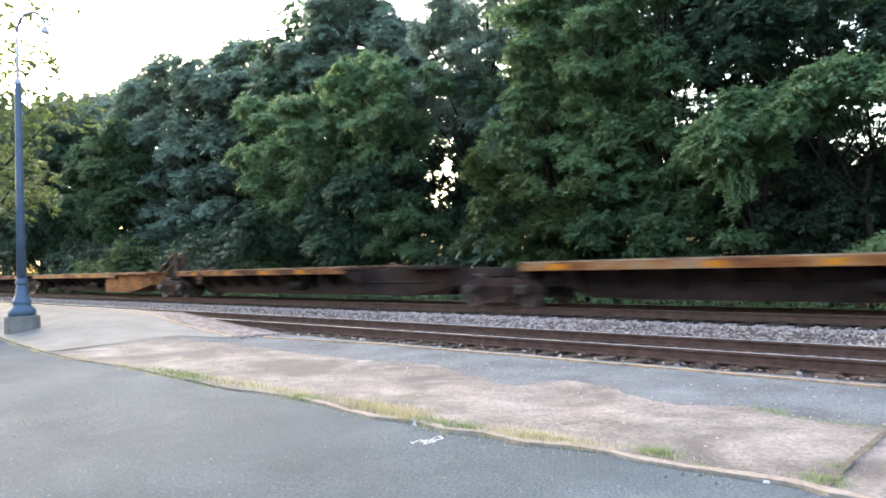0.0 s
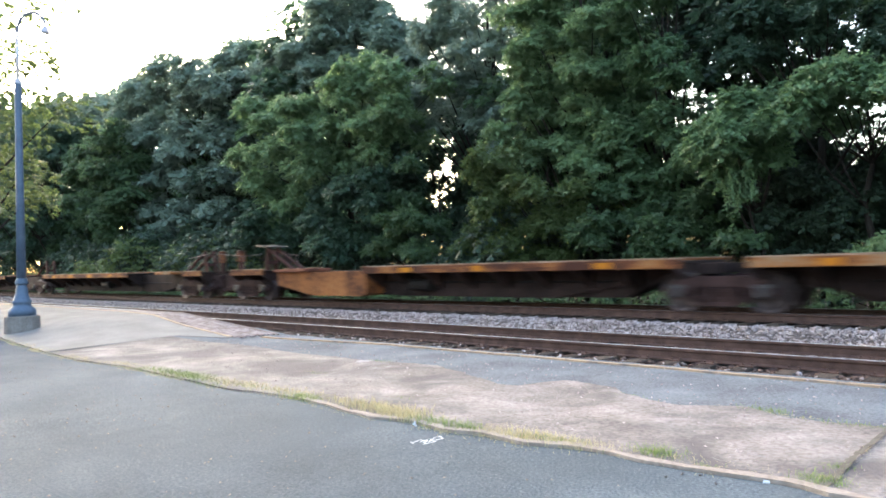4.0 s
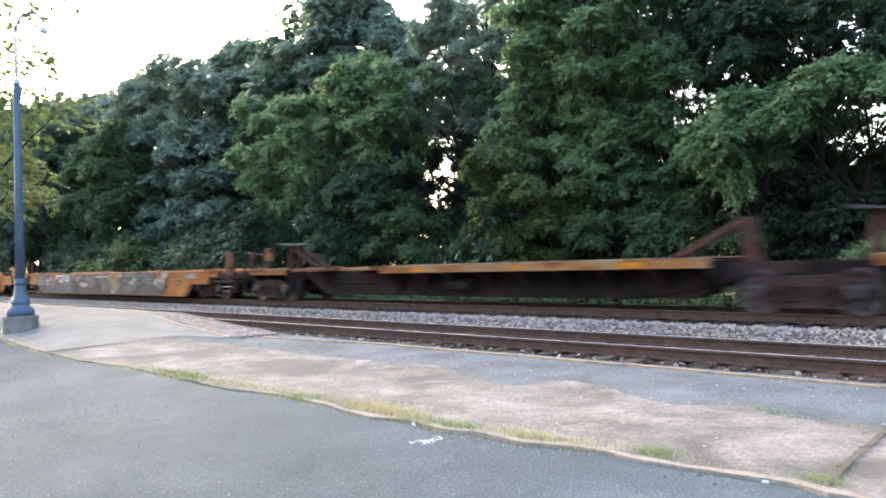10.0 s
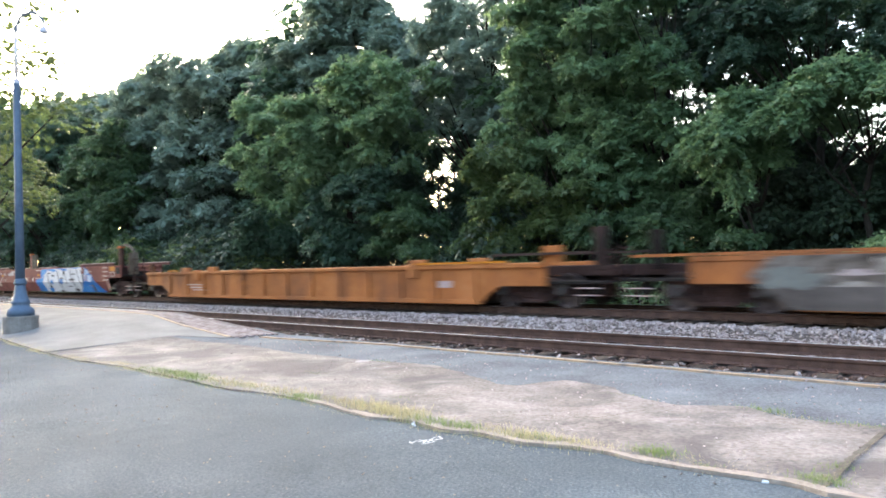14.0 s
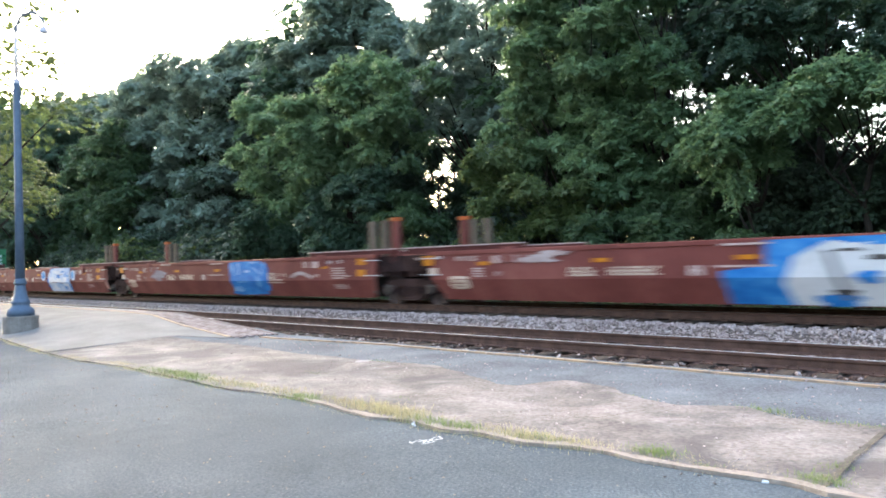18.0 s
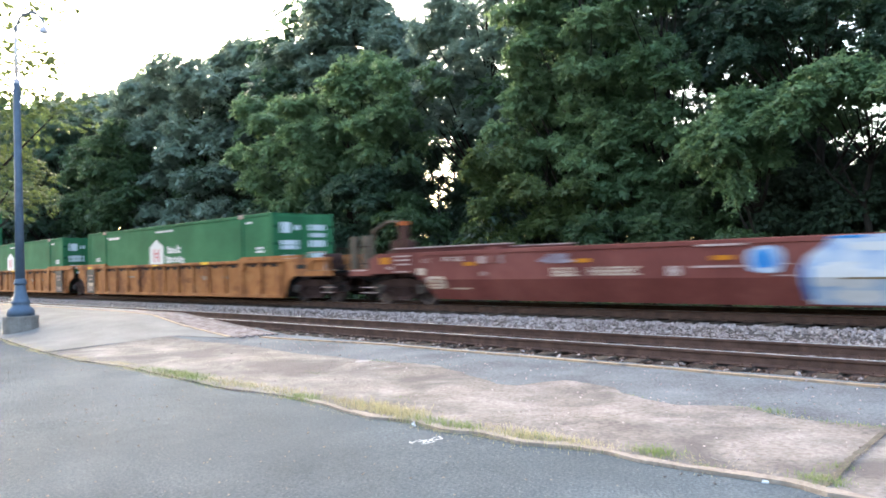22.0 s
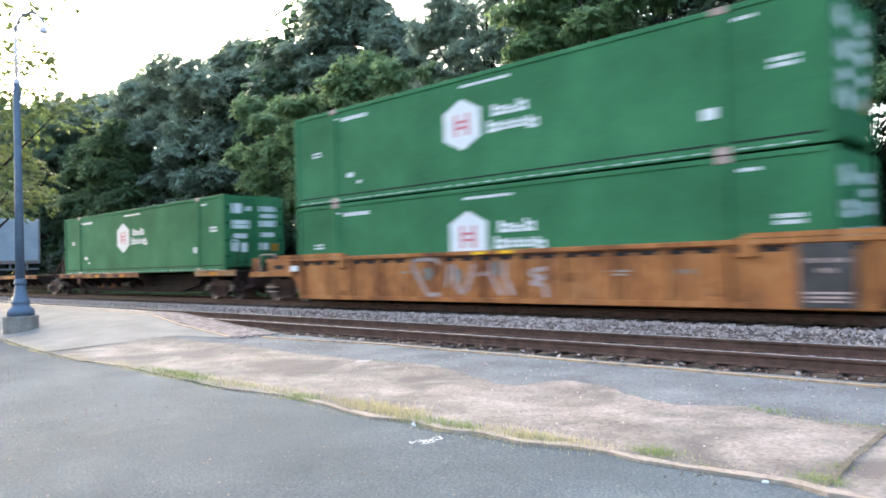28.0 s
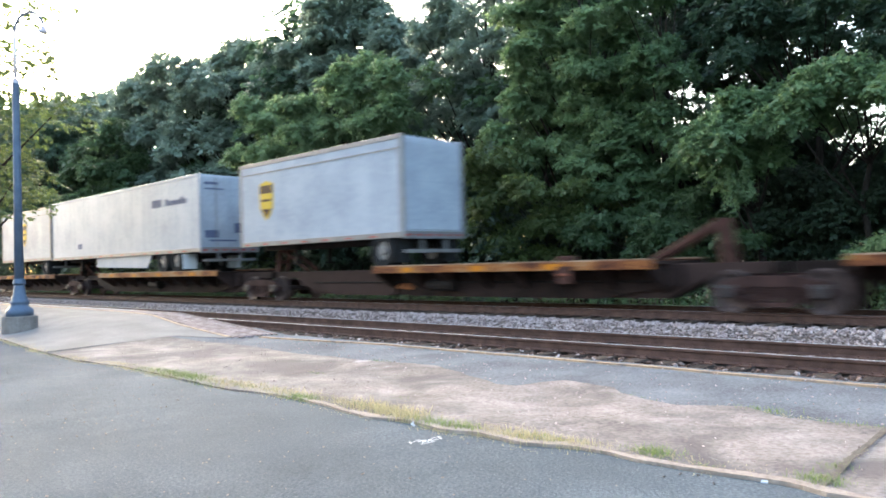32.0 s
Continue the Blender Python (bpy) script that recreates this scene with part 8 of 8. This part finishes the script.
    for i, (x0, x1, z0, z1, k) in enumerate(((-0.75, 0.85, 2.58, 2.65, 14), (-5.7, -4.5, 2.47, 2.58, 9), (-6.1, -5.85, 2.55, 2.61, 3), (5.7, 6.05, 0.72, 0.95, 1), (7.05, 7.55, 1.5, 1.58, 5), (7.05, 7.55, 1.62, 1.7, 5),
                                            (6.4, 6.8, 2.55, 2.62, 4), (-7.2, -6.75, 1.5, 1.56, 4), (-7.2, -6.75, 1.6, 1.66, 4), (-5.5, -5.2, 0.72, 0.86, 1), (-5.0, -4.85, 0.5, 0.6, 1))):
        st = (x1 - x0) / k
        bars("stencil", [(x0 + st * j, x0 + st * (j + (0.8 if k > 1 else 1)), z0, z1) for j in range(k)], M["white"], ob, y)
    return ob


GREEN = "green steel container with white emblem"
container(-256.8, 0.2, GREEN + ", in an orange well")
container(-276.6, 0.2, GREEN + ", single in its well")
container(-296.5, 0.2, GREEN + ", lower one of two stacked", 0.12)
container(-296.5, 3.13, GREEN + ", stacked on top of another")
container(-317.4, 1.1, GREEN + ", on a spine car", -0.15)


# ---- trailers ----
def trailer(s_left, length, z0, z1, label, kind, tandem, mark=1.7, group="white trailers on the train"):
    s = s_left + length / 2
    ob = thing("semi_trailer", s, YT, 1.06, label, "trailer", group)
    MOVERS.append((ob, s, YT, 1.06))
    h, w = length / 2, 1.3
    b, t = z0 - 1.06, z1 - 1.06
    g = bm_new()
    box(g, -h, h - 0.04, -w + 0.015, w - 0.015, b + 0.05, t - 0.03, 0.03)
    part("box", g, M["trailer"], ob)
    for y in (-1, 1):
        for za, zb, mk in ((b - 0.06, b + 0.1, "trim"), (t - 0.14, t, "trim" if kind == "shield" else "trailer")):
            g = bm_new()
            box(g, -h - 0.005, h, min(y * w, y * (w - 0.06)), max(y * w, y * (w - 0.06)), za, zb, 0.01)
            part("bottom_rail" if mk == "trim" and za < 1.5 else "top_rail", g, M[mk], ob)
        n = int(length / 0.62)
        g = bm_new()
        for i in range(n + 1):
            x0 = -h + 0.04 + (length - 0.1) * i / n
            box(g, x0 - 0.014, x0 + 0.014, min(y * (w - 0.012), y * (w - 0.03)), max(y * (w - 0.012), y * (w - 0.03)), b + 0.1, t - 0.14)
        part("panel_seams", g, M["trailer"], ob)
        for x in (-h + 0.06, h - 0.06):
            g = bm_new()
            box(g, x - 0.07, x + 0.07, min(y * (w + 0.004), y * (w - 0.1)), max(y * (w + 0.004), y * (w - 0.1)), b, t, 0.015)
            part("corner_post", g, M["trim"] if kind == "shield" else M["trailer"], ob)
    g = bm_new()
    nd = int(length / 1.2)
    for i in range(nd):
        x0 = -h + 0.3 + i * (length - 0.6) / nd
        box(g, x0, x0 + 0.28, -w - 0.005, -w, b - 0.02, b + 0.03)
    tagged(part("side_tape", g, M["redtrim"], ob, "red and white tape along the bottom rail"), kind="stuff")
    # rear doors
    if kind == "shield":
        g = bm_new()
        box(g, h - 0.05, h - 0.012, -w + 0.12, w - 0.12, b + 0.16, t - 0.2, 0.008)
        d = part("roll_door", g, M["trailer"], ob)
        for i in range(1, 9):
            g = bm_new()
            zz = b + 0.16 + (t - b - 0.36) * i / 9
            box(g, h - 0.014, h - 0.006, -w + 0.13, w - 0.13, zz - 0.008, zz + 0.008)
            part("slat_joint", g, M["trailer"], d)
    else:
        for y0, y1 in ((-w + 0.09, -0.01), (0.01, w - 0.09)):
            g = bm_new()
            box(g, h - 0.05, h - 0.012, y0, y1, b + 0.12, t - 0.12, 0.008)
            d = part("door", g, M["trailer"], ob)
            g = bm_new()
            ym = (y0 + y1) / 2
            tube(g, (h + 0.01, ym, b + 0.08), (h + 0.01, ym, t - 0.1), 0.016, 0.016, 6)
            part("lock_rod", g, M["trim"], d)
        bars_y = [(-1.1, -0.5, t - 0.42, t - 0.32), (-1.1, -0.3, t - 0.62, t - 0.56), (-1.1, -0.5, b + 0.5, b + 0.8), (-0.9, 0.3, b + 0.35, b + 0.42), (0.2, 0.7, b + 0.7, b + 1.1)]
        for y0, y1, za, zb in bars_y:
            g = bm_new()
            box(g, h - 0.012, h + 0.002, y0, y1, za, zb)
            part("door_lettering", g, M["navy"], ob)
    g = bm_new()
    box(g, h - 0.06, h + 0.012, -w, w, b - 0.1, b + 0.12, 0.01)
    sill = part("rear_sill", g, M["trim"], ob)
    g = bm_new()
    for i in range(6):
        y0 = -w + 0.1 + i * 0.42
        box(g, h + 0.012, h + 0.018, y0, y0 + 0.2, b - 0.02, b + 0.04)
    tagged(part("rear_tape", g, M["redtrim"], sill), kind="stuff")
    g = bm_new()
    box(g, h - 0.12, h - 0.02, -1.15, 1.15, 0.42, 0.52)
    for y in (-0.5, 0.5):
        box(g, h - 0.1, h - 0.04, y - 0.05, y + 0.05, 0.5, b - 0.05)
    part("underride_guard", g, M["trim"], ob, "pale bar under the rear")
    # chassis, wheels
    g = bm_new()
    for y in (-0.5, 0.5):
        box(g, -h + 0.4, h - 0.3, y - 0.06, y + 0.06, b - 0.2, b - 0.02)
    part("chassis_rail", g, M["steel"], ob)
    for wx in tandem:
        for y in (-1, 1):
            g = bm_new()
            wy = y * 1.0
            for q in (-0.16, 0.16):
                prof = [(0.28, -0.12), (0.46, -0.13), (0.5, -0.09), (0.5, 0.09), (0.46, 0.13), (0.28, 0.12)]
                n = 24
                rings = [[g.verts.new((h - wx + rr * math.cos(2 * math.pi * i / n), wy + q + yy, 0.5 + rr * math.sin(2 * math.pi * i / n))) for i in range(n)] for rr, yy in prof]
                for a0, b0 in zip(rings, rings[1:] + rings[:1]):
                    for i in range(n):
                        g.faces.new((a0[i], a0[(i + 1) % n], b0[(i + 1) % n], b0[i]))
            wh = part("tyre", g, M["rubber"], ob)
            g = bm_new()
            tube(g, (h - wx, wy - 0.2, 0.5), (h - wx, wy + 0.2, 0.5), 0.28, 0.28, 18)
            tube(g, (h - wx, wy + y * 0.2, 0.5), (h - wx, wy + y * 0.29, 0.5), 0.12, 0.1, 12)
            part("rim", g, M["trim"], wh)
        g = bm_new()
        tube(g, (h - wx, -1.0, 0.5), (h - wx, 1.0, 0.5), 0.08, 0.08, 10)
        box(g, h - wx - 0.25, h - wx + 0.25, -0.6, 0.6, 0.52, b - 0.12)
        part("axle", g, M["steel"], ob)
    for y in (-1, 1):
        g = bm_new()
        box(g, h - min(tandem) + 0.62, h - min(tandem) + 0.64, y * 1.0 - 0.3, y * 1.0 + 0.3, 0.15, b - 0.1)
        part("mud_flap", g, M["white"] if kind != "shield" else M["rubber"], ob)
    for y in (-1, 1):
        g = bm_new()
        lx = -h + 2.6
        box(g, lx - 0.07, lx + 0.07, y * 0.7 - 0.07, y * 0.7 + 0.07, 0.25, b - 0.05)
        box(g, lx - 0.16, lx + 0.16, y * 0.7 - 0.14, y * 0.7 + 0.14, 0.2, 0.25)
        part("landing_leg", g, M["steel"], ob)
    g = bm_new()
    tube(g, (-h + 0.9, 0, 0.86), (-h + 0.9, 0, b - 0.02), 0.25, 0.25, 12)
    part("kingpin_plate", g, M["steel"], ob)
    y = -w + 0.015
    if kind == "shield":
        zc = t - 1.35
        g = bm_new()
        xc = -h + mark
        prism(g, [(xc - 0.42, zc + 0.55), (xc, zc + 0.66), (xc + 0.42, zc + 0.55), (xc + 0.4, zc - 0.25), (xc + 0.22, zc - 0.55), (xc, zc - 0.72), (xc - 0.22, zc - 0.55), (xc - 0.4, zc - 0.25)], y - 0.02, y - 0.008)
        e = part("emblem", g, M["shieldgold"], ob, "gold and brown shield emblem")
        bars("emblem_mark", [(xc - 0.36, xc + 0.36, zc + 0.22, zc + 0.5), (xc - 0.3, xc + 0.3, zc - 0.06, zc + 0.02)], M["shield"], e, y - 0.02)
        g = bm_new()
        prism(g, [(xc - 0.3, zc - 0.32), (xc + 0.3, zc - 0.32), (xc, zc - 0.64)], y - 0.026, y - 0.02)
        part("emblem_tip", g, M["shield"], e)
        bars("trim_line", [(-h + 0.15, h - 0.15, t - 0.42, t - 0.38)], M["trim"], ob, y - 0.002, "grey line under the roof", 0.016)
    else:
        zc = t - 0.95
        bars("lettering", [(3.95 + 0.3 * i, 4.19 + 0.3 * i, zc - 0.16, zc + 0.17) for i in range(3)] + [(5.2 + 0.26 * i, 5.4 + 0.26 * i, zc - 0.14 + 0.0, zc + (0.14 if i in (0, 5) else 0.05)) for i in range(7)], M["navy"], ob, y - 0.006,
             "dark lettering drawn as plain bars", 0.014)
        bars("number", [(-h + 3.6, -h + 4.1, b + 0.45, b + 0.7)], M["navy"], ob, y - 0.006, h=0.014)
        g = bm_new()
        prism(g, [(-h + 5.7, b - 0.06), (-h + 11.7, b - 0.06), (-h + 11.2, b - 0.62), (-h + 5.7, b - 0.5)], -1.2, -1.16)
        part("side_skirt", g, M["trailer"], ob, "white side skirt under the floor")
    return ob


trailer(-338.0, 8.55, 1.98, 4.87, "white short trailer with a gold shield emblem", "shield", (0.95,))
trailer(-357.1, 16.15, 1.92, 4.95, "white long trailer with dark lettering and a side skirt", "plain", (2.1, 3.3))
trailer(-366.0, 8.55, 1.98, 4.87, "white short trailer with a gold shield emblem", "shield", (0.95,), 4.2)


# ---- what moves ----
def motions():
    times = [2.0 * i for i in range(16)] + [31.0, 31.4, 32.0]
    for ob, s, y, z in MOVERS:
        walk(ob, [(t, pose(track_x(s, t), y, z)) for t in times])
    for w, s, c in SPINNERS:
        seen = [k / FPS for k in range(0, 961) if -58 < track_x(s, k / FPS) < 1.5]
        if not seen:
            continue
        turn = lambda t: pose(c, 0, WHEEL_R, 0, math.degrees(track_x(s, t) / WHEEL_R) % 360, 0)
        rows = [(t, turn(t)) for t in seen]
        if seen[0] > 0:
            rows.insert(0, (0.0, turn(seen[0])))
        if seen[-1] < 32:
            rows.append((32.0, turn(seen[-1])))
        walk(w, rows)


motions()
